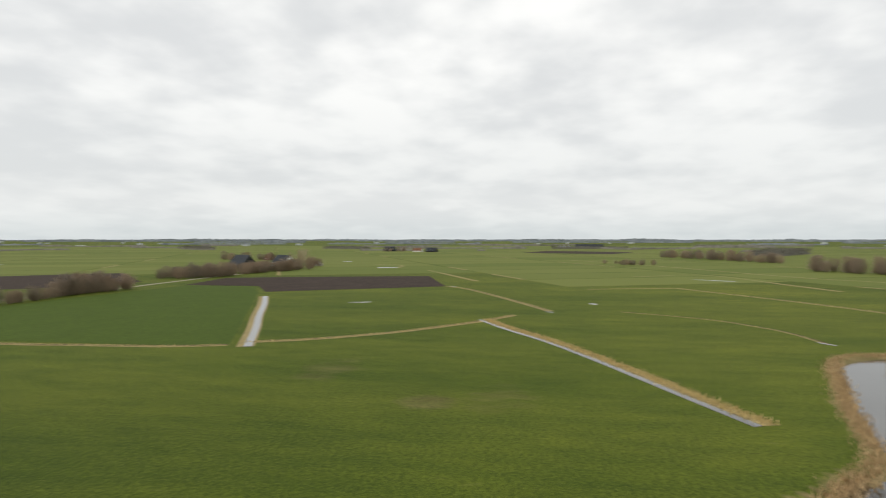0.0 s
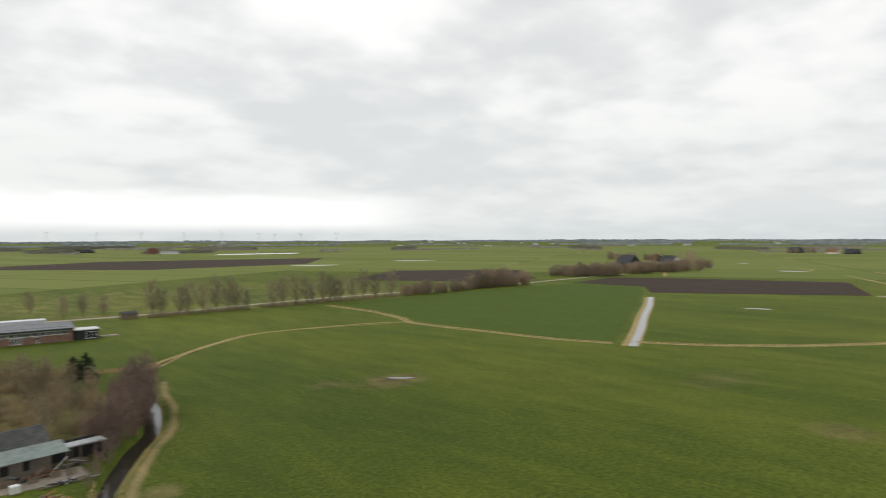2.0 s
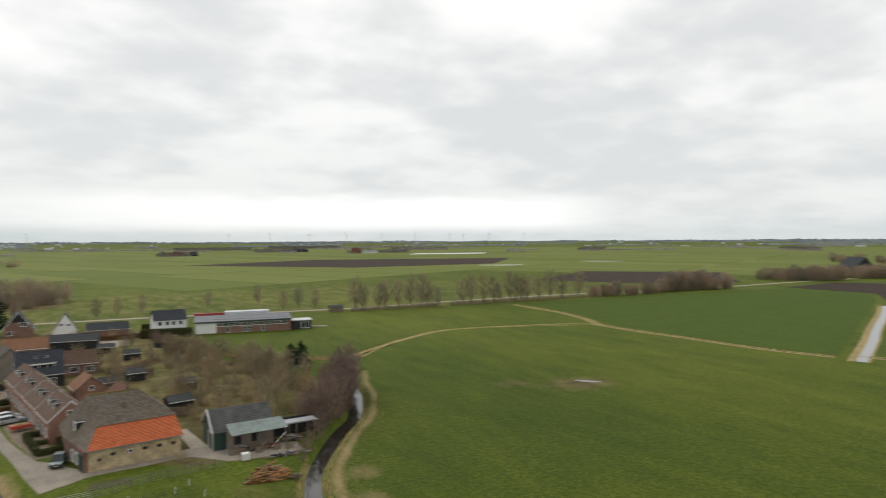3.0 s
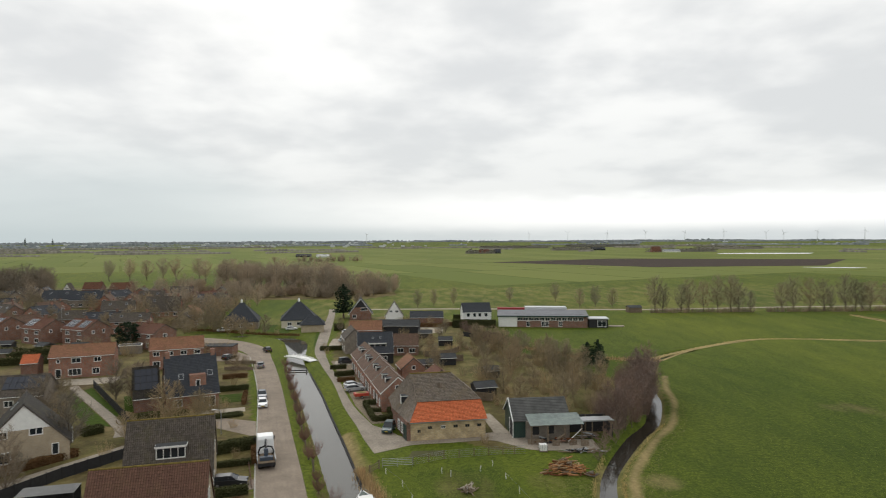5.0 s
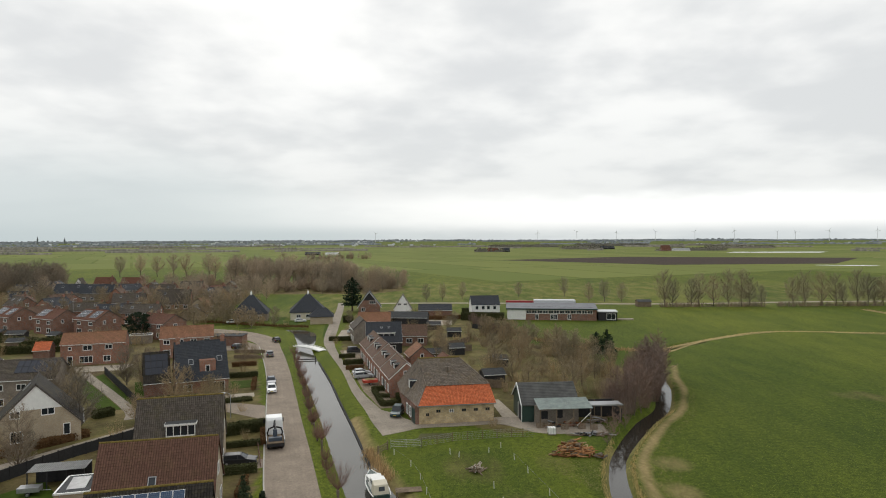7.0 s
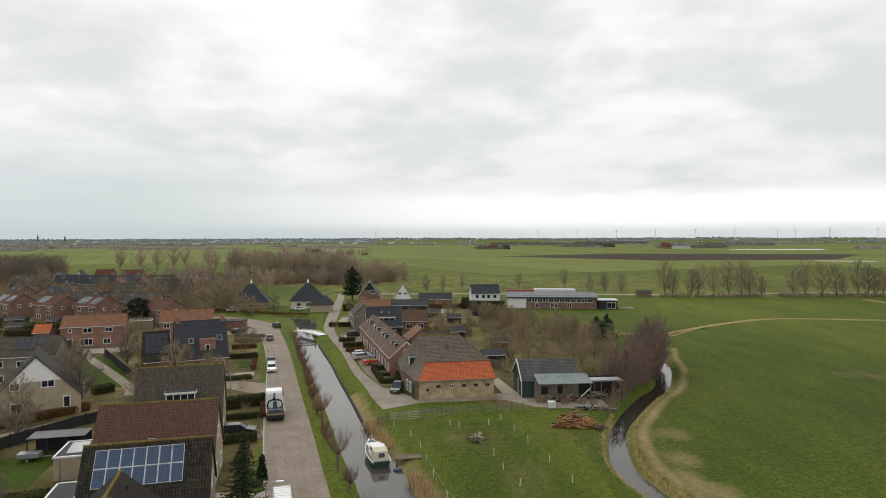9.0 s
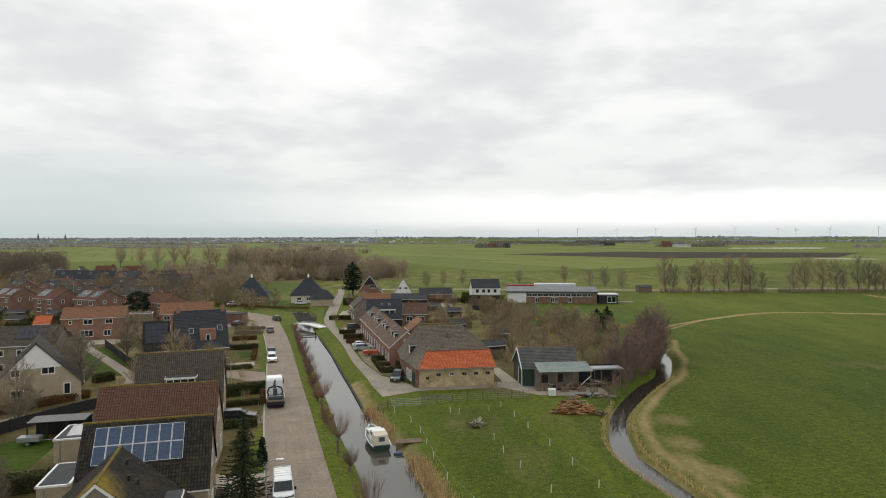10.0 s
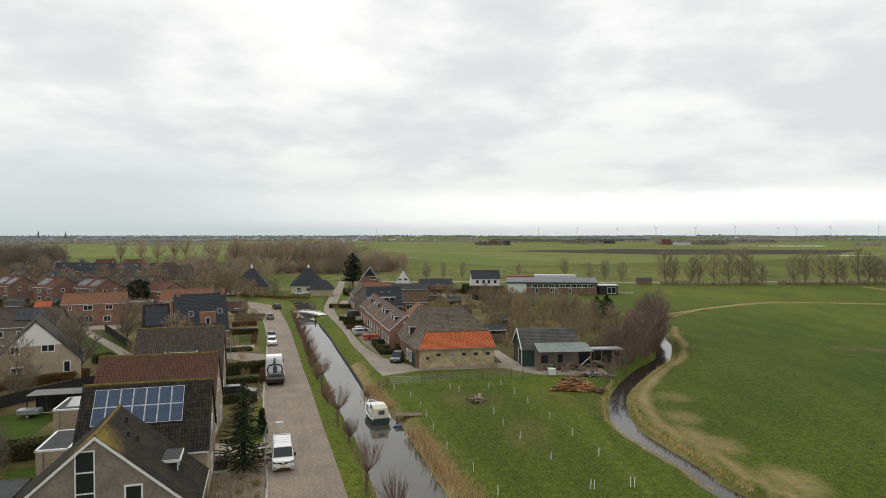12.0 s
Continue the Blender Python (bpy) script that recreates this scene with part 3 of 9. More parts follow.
def ribbon(name, left, right, z, mat, label, category, kind="structure", thick=0.05):
    """A paved band between two edge lines with the same number of points."""
    bm = bmesh.new()
    uv = bm.loops.layers.uv.new("uv")
    le, ri = smooth_line(left), smooth_line(right)
    run, rows = 0.0, []
    for i, (a, b) in enumerate(zip(le, ri)):
        if i:
            run += ((a + b) / 2 - (le[i - 1] + ri[i - 1]) / 2).length
        w = (b - a).length
        rows.append([(bm.verts.new((p.x, p.y, zz)), (s, run)) for p, zz, s in ((a, z - thick, -0.1), (a, z, 0), (a.lerp(b, 0.5), z + 0.02, w / 2), (b, z, w), (b, z - thick, w + 0.1))])
    for r0, r1 in zip(rows, rows[1:]):
        for k in range(4):
            quad = (r0[k], r0[k + 1], r1[k + 1], r1[k])
            f = bm.faces.new([q[0] for q in quad])
            for lp, q in zip(f.loops, quad):
                lp[uv].uv = q[1]
    return tagged(part(name, bm, mat), label, category, kind=kind)


def band(name, pts, width, z, mat, label, category, kind="structure", thick=0.05):
    ln = [Vector((*p, 0)) for p in pts]
    lefts, rights = [], []
    for i, p in enumerate(ln):
        d = (ln[min(i + 1, len(ln) - 1)] - ln[max(i - 1, 0)]).normalized()
        n = Vector((-d.y, d.x, 0)) * width / 2
        lefts.append((p + n)[:2])
        rights.append((p - n)[:2])
    return ribbon(name, lefts, rights, z, mat, label, category, kind, thick)


ribbon("road_village", [(-6, 20), (-11, 38), (-15.2, 54), (-20, 70), (-24.6, 86), (-30.5, 108), (-37.0, 132), (-43.5, 153), (-52, 178), (-62, 193), (-76, 202), (-100, 210)],
       [(1, 20), (-3.7, 36), (-8.3, 53), (-13.5, 70.5), (-18.6, 88), (-24.3, 107), (-31.0, 130), (-37.0, 150), (-44.5, 173), (-53, 195), (-70, 211), (-98, 219)],
       0.035, M_ROAD, "grey-brown clinker-paved village road", "road")
ribbon("road_lane", [(-9.3, 96.6), (-11.8, 104), (-13.8, 111), (-18.2, 125), (-23.4, 145), (-31.4, 171), (-35.9, 189), (-40.6, 224), (-46, 272), (-50, 300)],
       [(-6.6, 99), (-8.4, 104.5), (-11.0, 111.5), (-16.2, 125), (-21.7, 145), (-28.9, 171), (-32.6, 189), (-36.9, 224), (-43, 272), (-47, 300)],
       0.035, M_LANE, "pale paved lane beside the canal", "road")
ribbon("pavement_yard", [(-9.2, 96.8), (-6, 98.9), (-3.4, 100.6), (3, 101.6), (9, 102.6), (12, 100.5), (16, 97.5), (26, 97.6)], [(-11, 111.5), (-8, 108.5), (-4.6, 104.5), (3, 105), (9, 106.5), (12.5, 107), (16, 104), (26, 102.5)], 0.03, M_LANE, "grey-brown paved farmyard", "paving")


M_KERB = plain("pale_concrete_kerb", (0.46, 0.44, 0.40), 0.9, 0, 0.2, 2.0)
ribbon("kerb_village", [(-6.2, 20), (-11.2, 38), (-15.4, 54), (-20.2, 70), (-24.8, 86), (-30.7, 108), (-37.2, 132), (-43.7, 153), (-52.2, 178)],
       [(-6.0, 20), (-11.0, 38), (-15.2, 54), (-20.0, 70), (-24.6, 86), (-30.5, 108), (-37.0, 132), (-43.5, 153), (-52, 178)], 0.12, M_KERB, "pale concrete kerb along the road", "kerb", thick=0.12)


# ---- houses ----
def tile_slope(bm, uv, e0, e1, r1, r0, course=0.33, pan=0.25, wave=0.05, fine=True):
    """Courses of tiles on the slope between the eave e0-e1 and the ridge r0-r1; each course overlaps the one below."""
    e0, e1, r0, r1 = (Vector(p) for p in (e0, e1, r0, r1))
    up = ((r0 + r1) / 2 - (e0 + e1) / 2)
    rows = max(2, round(up.length / course))
    cols = max(2, round((e1 - e0).length / pan))
    nrm = (e1 - e0).cross(up).normalized()
    if nrm.z < 0:
        nrm = -nrm
    sub = 3 if fine else 1
    n = cols * sub
    if not fine:
        n = cols = max(2, cols // 8)
    lines = []
    for i in range(rows):
        for v, lift in ((i / rows, 0.06), ((i + 1) / rows, 0.012)):
            a, b = e0.lerp(r0, v), e1.lerp(r1, v)
            lines.append((i + (0.1 if lift > 0.02 else 0.9), [bm.verts.new(a.lerp(b, k / n) + nrm * (lift + (wave * (0.5 - 0.5 * math.cos(math.tau * k / sub)) if fine else 0))) for k in range(n + 1)]))
    for (v0, la), (v1, lb) in zip(lines, lines[1:]):
        v0 = max(v0, math.floor(v1) + 0.05)
        for k in range(n):
            f = bm.faces.new((la[k], la[k + 1], lb[k + 1], lb[k]))
            for lp, (s, t) in zip(f.loops, ((k, v0), (k + 1, v0), (k + 1, v1), (k, v1))):
                lp[uv].uv = ((s / sub if fine else s * 8) * 0.999 + 0.0005, t)


def roof_part(parent, slopes, mat, fine, label="", thick=0.10, name="roof"):
    bm = bmesh.new()
    uv = bm.loops.layers.uv.new("uv")
    for s in slopes:
        tile_slope(bm, uv, *s, fine=fine)
        top = [Vector(p) for p in s]
        vs = [bm.verts.new(p - Vector((0, 0, 0.004))) for p in top] + [bm.verts.new(p - Vector((0, 0, thick))) for p in top]
        try:
            bm.faces.new(vs[4:][::-1])
            for k in range(4):
                if (top[k] - top[(k + 1) % 4]).length > 0.01:
                    bm.faces.new((vs[k], vs[(k + 1) % 4], vs[4 + (k + 1) % 4], vs[4 + k]))
        except ValueError:
            pass
    return part(name, bm, mat, parent, label)


def window(parent, m, w, h, mull=1, mat=None, label="", rows=0, name="window", t=0.09):
    """A window on a wall: m has x along the wall, z up and -y outwards at the window's centre."""
    cols = [(-w / 2 - 0.03, -w / 2 + t)] + [(c - 0.045, c + 0.045) for c in (-w / 2 + (k + 1) * w / (mull + 1) for k in range(mull))] + [(w / 2 - t, w / 2 + 0.03)]
    bars = [(-h / 2 - 0.06, -h / 2 + t)] + [(c - 0.04, c + 0.04) for c in (-h / 2 + (k + 1) * h / (rows + 1) for k in range(rows))] + [(h / 2 - t, h / 2 + 0.03)]
    xs_, zs_ = [v for c in cols for v in c], [v for c in bars for v in c]
    bm = bmesh.new()
    grid = [[bm.verts.new((x, -0.07, z)) for x in xs_] for z in zs_]
    for j in range(len(zs_) - 1):
        for i in range(len(xs_) - 1):
            if i % 2 == 0 or j % 2 == 0:
                bm.faces.new((grid[j][i], grid[j][i + 1], grid[j + 1][i + 1], grid[j + 1][i]))
    back = bmesh.ops.extrude_face_region(bm, geom=bm.faces[:])
    bmesh.ops.translate(bm, verts=[e for e in back["geom"] if isinstance(e, bmesh.types.BMVert)], vec=(0, 0.1, 0))
    bmesh.ops.recalc_face_normals(bm, faces=bm.faces)
    win = part(name, bm, mat or M_WHITE, parent, label)
    win.matrix_local = m
    bm = bmesh.new()
    box(bm, -w / 2 + 0.02, -0.022, -h / 2 + 0.02, w / 2 - 0.02, 0.01, h / 2 - 0.02)
    part("pane", bm, M_GLASS, win)
    return win


FACE = {"f": 0, "b": 180, "l": -90, "r": 90}


def on_face(face, u, z, w, d):
    """The pose of something on a house's outer face: f and b under the eaves, l and r the gables."""
    if face in "fb":
        s = -1 if face == "f" else 1
        return pose(u if face == "f" else -u, s * d / 2, z, 0, 0, FACE[face])
    s = -1 if face == "l" else 1
    return pose(s * w / 2, -u if face == "l" else u, z, 0, 0, FACE[face])


def gable_house(x, y, rz, w, d, eave, ridge, wall, roof, label, fine=False, wins=(), doors=(), chimneys=(), over=0.35, verge=None, ridge_mat=None, gable_mat=None, name="house", gable_over=0.15, group="", side_mat=None):
    """A house with a ridge along its own x. wins: (face, along, height, w, h, mullions); doors: (face, along, w, h, material); chimneys: x on the ridge."""
    h = thing(name, pose(x, y, 0, 0, 0, rz), label, "house", group)
    bm = bmesh.new()
    prism(bm, [(-d / 2, -0.3), (d / 2, -0.3), (d / 2, eave), (0, ridge - 0.12), (-d / 2, eave)], -w / 2, w / 2)
    part("wall", bm, wall, h)
    k = (ridge - eave) / (d / 2)
    ye, ze, xe = d / 2 + over, eave - over * k + 0.06, w / 2 + gable_over
    roof_part(h, [((-xe, -ye, ze), (xe, -ye, ze), (xe, 0, ridge), (-xe, 0, ridge)), ((xe, ye, ze), (-xe, ye, ze), (-xe, 0, ridge), (xe, 0, ridge))], roof, fine)
    if fine:
        for i in range(round(2 * xe / 0.4)):
            a = -xe + i * 0.4
            bm = bmesh.new()
            pipe(bm, [(a, 0, ridge - 0.01), (min(a + 0.42, xe + 0.03), 0, ridge + 0.005)], [0.14, 0.12], 8)
            part("ridge_tile", bm, ridge_mat or roof, h)
    else:
        bm = bmesh.new()
        pipe(bm, [(-xe, 0, ridge), (xe, 0, ridge)], 0.12, 6)
        part("ridge_cap", bm, ridge_mat or roof, h)
    for s in (-1, 1):
        bm = bmesh.new()
        box(bm, -xe, s * (ye + 0.01) - 0.07, ze - 0.14, xe, s * (ye + 0.01) + 0.07, ze - 0.02)
        part("gutter", bm, M_WHITE if verge is None else verge, h)
        for g in (-1, 1):
            bm = bmesh.new()
            q = [(s * ye, ze - 0.24), (s * ye, ze - 0.01), (0, ridge - 0.01), (0, ridge - 0.26)]
            prism(bm, q, g * (xe - 0.02) - 0.04, g * (xe - 0.02) + 0.04)
            bmesh.ops.recalc_face_normals(bm, faces=bm.faces)
            part("verge_board", bm, side_mat or M_VERGE, h)
    if gable_mat:
        for g in (-1, 1):
            bm = bmesh.new()
            zc = eave + 0.38 * (ridge - eave)
            hw = d / 2 * (ridge - zc) / (ridge - eave)
            prism(bm, [(-hw, zc), (hw, zc), (0, ridge - 0.15)], g * w / 2 - 0.03 * g, g * (w / 2 + 0.04))
            bmesh.ops.recalc_face_normals(bm, faces=bm.faces)
            part("gable_cladding", bm, gable_mat, h)
    for face, u, z, ww, hh, mull in wins:
        window(h, on_face(face, u, z, w, d), ww, hh, mull)
    for face, u, ww, hh, mat in doors:
        bm = bmesh.new()
        box(bm, -ww / 2, -0.05, -0.02, ww / 2, 0.02, hh)
        box(bm, -ww / 2 + 0.12, -0.065, hh * 0.55, ww / 2 - 0.12, 0.0, hh - 0.15)
        part("door", bm, mat, h).matrix_local = on_face(face, u, 0.05, w, d)
    for c in chimneys:
        bm = bmesh.new()
        box(bm, c - 0.4, -0.3, ridge - 0.9, c + 0.4, 0.3, ridge + 0.85)
        box(bm, c - 0.46, -0.36, ridge + 0.85, c + 0.46, 0.36, ridge + 0.95)
        pipe(bm, [(c, 0, ridge + 0.9), (c, 0, ridge + 1.25)], 0.11)
        part("chimney", bm, wall, h)
    return h


def slope_pose(d, eave, ridge, u, v, side=-1, up=0.08, over=0.0):
    """A pose lying on a roof slope: x along the eave, y up the slope, z off it; v from the ridge down."""
    a = math.degrees(math.atan2(ridge - eave, d / 2))
    c, s = math.cos(radians(a)), math.sin(radians(a))
    m = pose(u, side * v * c, ridge - v * s, 0, 0, 0 if side < 0 else 180) @ pose(0, 0, 0, a)
    return m @ pose(0, 0, up)


def roof_light(h, m, w=0.8, l=1.1):
    bm = bmesh.new()
    for a in ((-w / 2, -l / 2, -w / 2 + 0.09, l / 2), (w / 2 - 0.09, -l / 2, w / 2, l / 2), (-w / 2, l / 2 - 0.09, w / 2, l / 2), (-w / 2, -l / 2, w / 2, -l / 2 + 0.09)):
        box(bm, a[0], a[1], -0.05, a[2], a[3], 0.08)
    o = part("roof_window", bm, M_STEEL, h)
    o.matrix_local = m
    bm = bmesh.new()
    box(bm, -w / 2 + 0.05, -l / 2 + 0.05, -0.04, w / 2 - 0.05, l / 2 - 0.05, 0.04)
    part("pane", bm, M_GLASS, o)


def solar(h, m, cols, rows, w=1.0, l=1.62, mat=None, rim=None):
    """A field of solar panels; m at its centre, on the slope."""
    for i in range(cols):
        for j in range(rows):
            bm = bmesh.new()
            box(bm, -w / 2 + 0.012, -l / 2 + 0.012, 0.02, w / 2 - 0.012, l / 2 - 0.012, 0.07)
            o = part("solar_panel", bm, rim or M_ALU, h)
            o.matrix_local = m @ pose((i - (cols - 1) / 2) * w, (j - (rows - 1) / 2) * l, 0.02)
            bm = bmesh.new()
            box(bm, -w / 2 + 0.05, -l / 2 + 0.05, 0.06, w / 2 - 0.05, l / 2 - 0.05, 0.076)
            part("cell_sheet", bm, mat or M_PANEL, o)


def dormer(h, m, w, hh, depth, mull=3, roof=None, rim=0.2):
    """A flat-roofed dormer: m at the middle of its sill on the slope, upright, -y outwards."""
    bm = bmesh.new()
    box(bm, -w / 2, 0, 0, w / 2, depth, hh)
    o = part("dormer", bm, M_BLACKWOOD, h, "dormer with a white window and flat roof")
    o.matrix_local = m
    bm = bmesh.new()
    box(bm, -w / 2 - 0.75 * rim, -1.1 * rim, hh - 0.02, w / 2 + 0.75 * rim, depth, hh + rim)
    part("dormer_fascia", bm, M_WHITE, o)
    bm = bmesh.new()
    box(bm, -w / 2 - 0.45 * rim, -0.8 * rim, hh + rim - 0.01, w / 2 + 0.45 * rim, depth, hh + rim + 0.035)
    part("dormer_roof", bm, roof or M_GREYROOF, o)
    window(o, pose(0, 0, hh / 2), w - 0.1, hh - 0.06, mull)


def std_windows(w, d, eave, two=True):
    """An even row of windows on both long sides."""
    out = []
    k = max(2, int(w / 3.2))
    for i in range(k):
        u = -w / 2 + (i + 0.5) * w / k
        for face in "fb":
            out.append((face, u, 1.45, 1.7, 1.3, 1))
            if two and eave > 4.5:
                out.append((face, u, 4.05, 1.5, 1.1, 1))
    return out


# the row on the landward side of the road
h = gable_house(-24.0, 44.75, 106, 7.5, 12.2, 3.1, 8.5, M_GREYBRICK, M_MOSSTILE, "grey-brown brick house with mossy dark tiled roof", True, wins=[("l", 2.3, 4.4, 1.1, 1.2, 0), ("l", -3.2, 3.9, 1.3, 1.2, 1), ("l", 2.4, 1.4, 1.8, 1.5, 1)], ridge_mat=M_MOSS, over=0.3, side_mat=M_WHITE)
window(h, on_face("l", -0.62, 4.7, 7.5, 12.2), 1.15, 5.6, 0, label="tall glazed strip under the gable", rows=3, t=0.05)
dormer(h, pose(0.6, -4.6, 3.9, 0, 0, 0), 2.2, 1.3, 2.2, 1)
for u, v in ((-0.6, 1.9), (-0.2, 2.6), (1.6, 1.2)):
    bm = bmesh.new()
    pipe(bm, [(0, 0, -0.1), (0, 0, 0.45), (0, 0, 0.5)], [0.09, 0.09, 0.13], 8)
    part("vent_pipe", bm, M_BLACKWOOD, h).matrix_local = pose(u, -v * math.cos(radians(41.5)), 8.5 - v * math.sin(radians(41.5)))
h = gable_house(-25.4, 54.1, 15.6, 10.0, 7.7, 4.2, 9.0, M_BEIGE, M_DARKTILE, "beige brick house with dark tiles and solar panels", True, wins=[("f", 3.6, 1.5, 1.8, 1.5, 1), ("r", 0, 1.5, 1.6, 1.4, 1), ("r", 0, 5.2, 1.2, 1.2, 1)], ridge_mat=M_MOSS, over=0.25, side_mat=M_DARKTILE)
solar(h, slope_pose(7.7, 4.2, 9.0, -0.6, 2.15), 7, 2)
h = gable_house(-30.7, 67.9, 13, 11.8, 8.6, 3.2, 8.8, M_BEIGE, M_BROWNTILE, "beige brick house with red-brown tiled roof", True, wins=[("r", 0, 5.2, 1.4, 1.2, 1), ("r", -2, 1.5, 1.8, 1.5, 1), ("r", 2, 1.5, 1.4, 1.5, 1)], ridge_mat=M_MOSS, side_mat=M_BROWNTILE)
roof_light(h, slope_pose(8.6, 3.2, 8.8, -0.3, 4.6), 0.8, 1.1)
h = gable_house(-35.1, 84.1, 16, 10.6, 9.2, 3.0, 9.4, M_BEIGE, M_GREYTILE, "beige brick house with dark brown tiled roof and dormer", True, wins=[("r", 0, 5.2, 1.4, 1.2, 1), ("r", -2, 1.5, 1.8, 1.5, 1)], ridge_mat=M_MOSS, side_mat=M_GREYTILE)
dormer(h, pose(0.2, -3.25, 5.0), 3.6, 1.45, 2.4, 3)
h = gable_house(-49.4, 127.5, 27, 9.6, 9.5, 3.3, 9.9, M_BRICK, M_SLATE, "red brick house with steep slate-grey roof", wins=[("f", -2.8, 1.5, 1.6, 1.4, 1), ("l", 0, 5.5, 1.0, 1.4, 0), ("f", 3, 1.3, 2.2, 2, 1)], chimneys=(-4.2, 4.3))
roof_light(h, slope_pose(9.5, 3.3, 9.9, 3.4, 4.2), 1.0, 1.2)
roof_light(h, slope_pose(9.5, 3.3, 9.9, -2.0, 4.6), 0.9, 1.2)
bm = bmesh.new()
box(bm, -0.9, -0.4, 3.0, 2.1, 3, 6.6)
o = part("brick_bay", bm, M_BRICK, h)
o.matrix_local = pose(0.4, -3.6, 0)
window(o, pose(0.6, -0.4, 4.8), 0.8, 1.6, 0)
solar_annexe = gable_house(-57.4, 125.4, 27, 4.6, 8.0, 3.0, 8.0, M_BRICK2, M_DARKTILE, "low annexe with black solar panels on its roof")
solar(solar_annexe, slope_pose(8.0, 3.0, 8.0, 0, 2.8), 4, 3, 1.05, 1.5, M_DARKPANEL, M_BLACKWOOD)

# deeper in the village
h = gable_house(-62.5, 96.5, 120, 9, 11.5, 3.1, 9.2, M_BEIGE, M_DARKTILE, "beige brick house with white clad gable", wins=[("l", 1.5, 5.0, 1.7, 1.1, 1), ("l", 3.9, 2.0, 0.9, 1.7, 0), ("l", -2.6, 4.9, 1.2, 1.1, 1), ("l", -2.4, 1.6, 1.6, 1.7, 1)], gable_mat=M_WHITE)
roof_light(h, slope_pose(11.5, 3.1, 9.2, 1.2, 2.0, 1), 0.8, 1.4)
h = gable_house(-80.5, 116, 14, 18, 8.5, 5.5, 8.3, M_GREYBRICK, M_GREYTILE, "two-storey brown brick terrace with grey roof", wins=std_windows(18, 8.5, 5.5))
solar(h, slope_pose(8.5, 5.5, 8.3, 5.2, 2.1), 6, 2, 1.05, 1.6, M_DARKPANEL, M_BLACKWOOD)
h = gable_house(-87.0, 157.2, 20, 14, 8, 5.3, 7.5, M_BRICK, M_OLDORANGE, "two-storey red brick house with faded orange roof", wins=[("f", -5, 1.2, 1.2, 2.2, 0), ("f", -1.5, 1.4, 2.8, 1.6, 2), ("f", 3, 1.4, 1.6, 1.4, 1), ("f", -5, 4.2, 0.7, 0.8, 0), ("f", -1.2, 4.2, 2.0, 1.2, 1), ("f", 3.4, 4.2, 1.6, 1.1, 1)])
gable_house(-97.0, 152.5, 20, 3.4, 6, 4.3, 5.8, M_BRICK2, M_ORANGE, "small outbuilding with bright orange roof", name="outbuilding")
P_LABEL = "red brick semi-detached house with solar panels"
for px, py, pr in ((-146, 214, -28), (-127.5, 207.5, -28), (-112.5, 204.5, -26)):
    h = gable_house(px, py, pr, 11, 9, 5.2, 7.9, M_BRICK2, M_REDTILE, P_LABEL, wins=[("f", -2.8, 3.9, 1.8, 1.1, 1), ("f", 2.8, 3.9, 1.8, 1.1, 1), ("f", -2.8, 1.4, 2.2, 1.4, 1), ("f", 2.8, 1.4, 2.2, 1.4, 1), ("r", -1.6, 4.2, 0.9, 1.1, 0), ("r", 2.0, 4.2, 0.8, 1.1, 0)], group="semi-detached houses", chimneys=(0,))
    solar(h, slope_pose(9, 5.2, 7.9, -3.1, 2.6), 4, 2, 1.05, 1.7, M_DARKPANEL)
    if px != -127.5:
        solar(h, slope_pose(9, 5.2, 7.9, 2.6, 2.6), 3, 2, 1.05, 1.7, M_DARKPANEL)
gable_house(-88.5, 197, -24, 12, 9, 5.0, 7.4, M_BRICK2, M_REDTILE, "red brick house with dull red tiled roof", wins=std_windows(12, 9, 5.0) + [("r", 0, 3.9, 1.4, 1.3, 1)], chimneys=(-1,))
gable_house(-68.0, 167.0, 20, 13, 8, 5.2, 7.6, M_BRICK, M_OLDORANGE, "red brick house with orange-brown roof", wins=std_windows(13, 8, 5.2))
gable_house(-112, 128, 14, 16, 8.5, 5.4, 8.2, M_GREYBRICK, M_GREYTILE, "two-storey terrace with dark grey roof", wins=std_windows(16, 8.5, 5.4))
gable_house(-104, 140, -60, 9, 8, 3.0, 6.2, M_BEIGE, M_DARKTILE, "beige brick house with dark roof", wins=std_windows(9, 8, 3.0))

# the terrace and the houses along the lane
ROW_X, ROW_Y, ROW_A = -12.4, 140.7, 105.4
for k in range(4):
    u = 15.4 - 10.25 * k
    cx, cy = ROW_X + math.cos(radians(ROW_A)) * u, ROW_Y + math.sin(radians(ROW_A)) * u
    h = gable_house(cx, cy, ROW_A, 10.15, 6.6, 3.7 + 0.16 * (3 - k), 6.6 + 0.16 * (3 - k), M_BRICK, M_ROWTILE, "small red brick terraced house with brown roof", wins=[("b", -3.2, 1.5, 1.3, 1.6, 1), ("b", 0.2, 1.5, 1.3, 1.6, 1), ("b", 3.2, 1.5, 1.0, 1.5, 1)] + ([("l", 0, 4.4, 1.2, 1.2, 1)] if k == 3 else []), doors=[("b", -1.6, 0.95, 2.2, M_GREEN)], over=0.2, gable_over=0.02, group="terrace by the canal", side_mat=M_WHITE)
    for v in (-2.0, 1.2):
        dormer(h, pose(v, 1.9, 4.7 + 0.16 * (3 - k), 0, 0, 180), 1.1, 1.15, 1.5, 1, rim=0.09)
h = gable_house(-16.2, 171.5, 8, 9.4, 9.4, 3.2, 7.8, M_BLACKWOOD, M_SLATE, "house with broad dark slate roof and white edges", wins=std_windows(8.8, 9.4, 3.2), side_mat=M_WHITE)
dormer(h, pose(0.6, -3.4, 4.3), 4.6, 0.9, 2.4, 2)
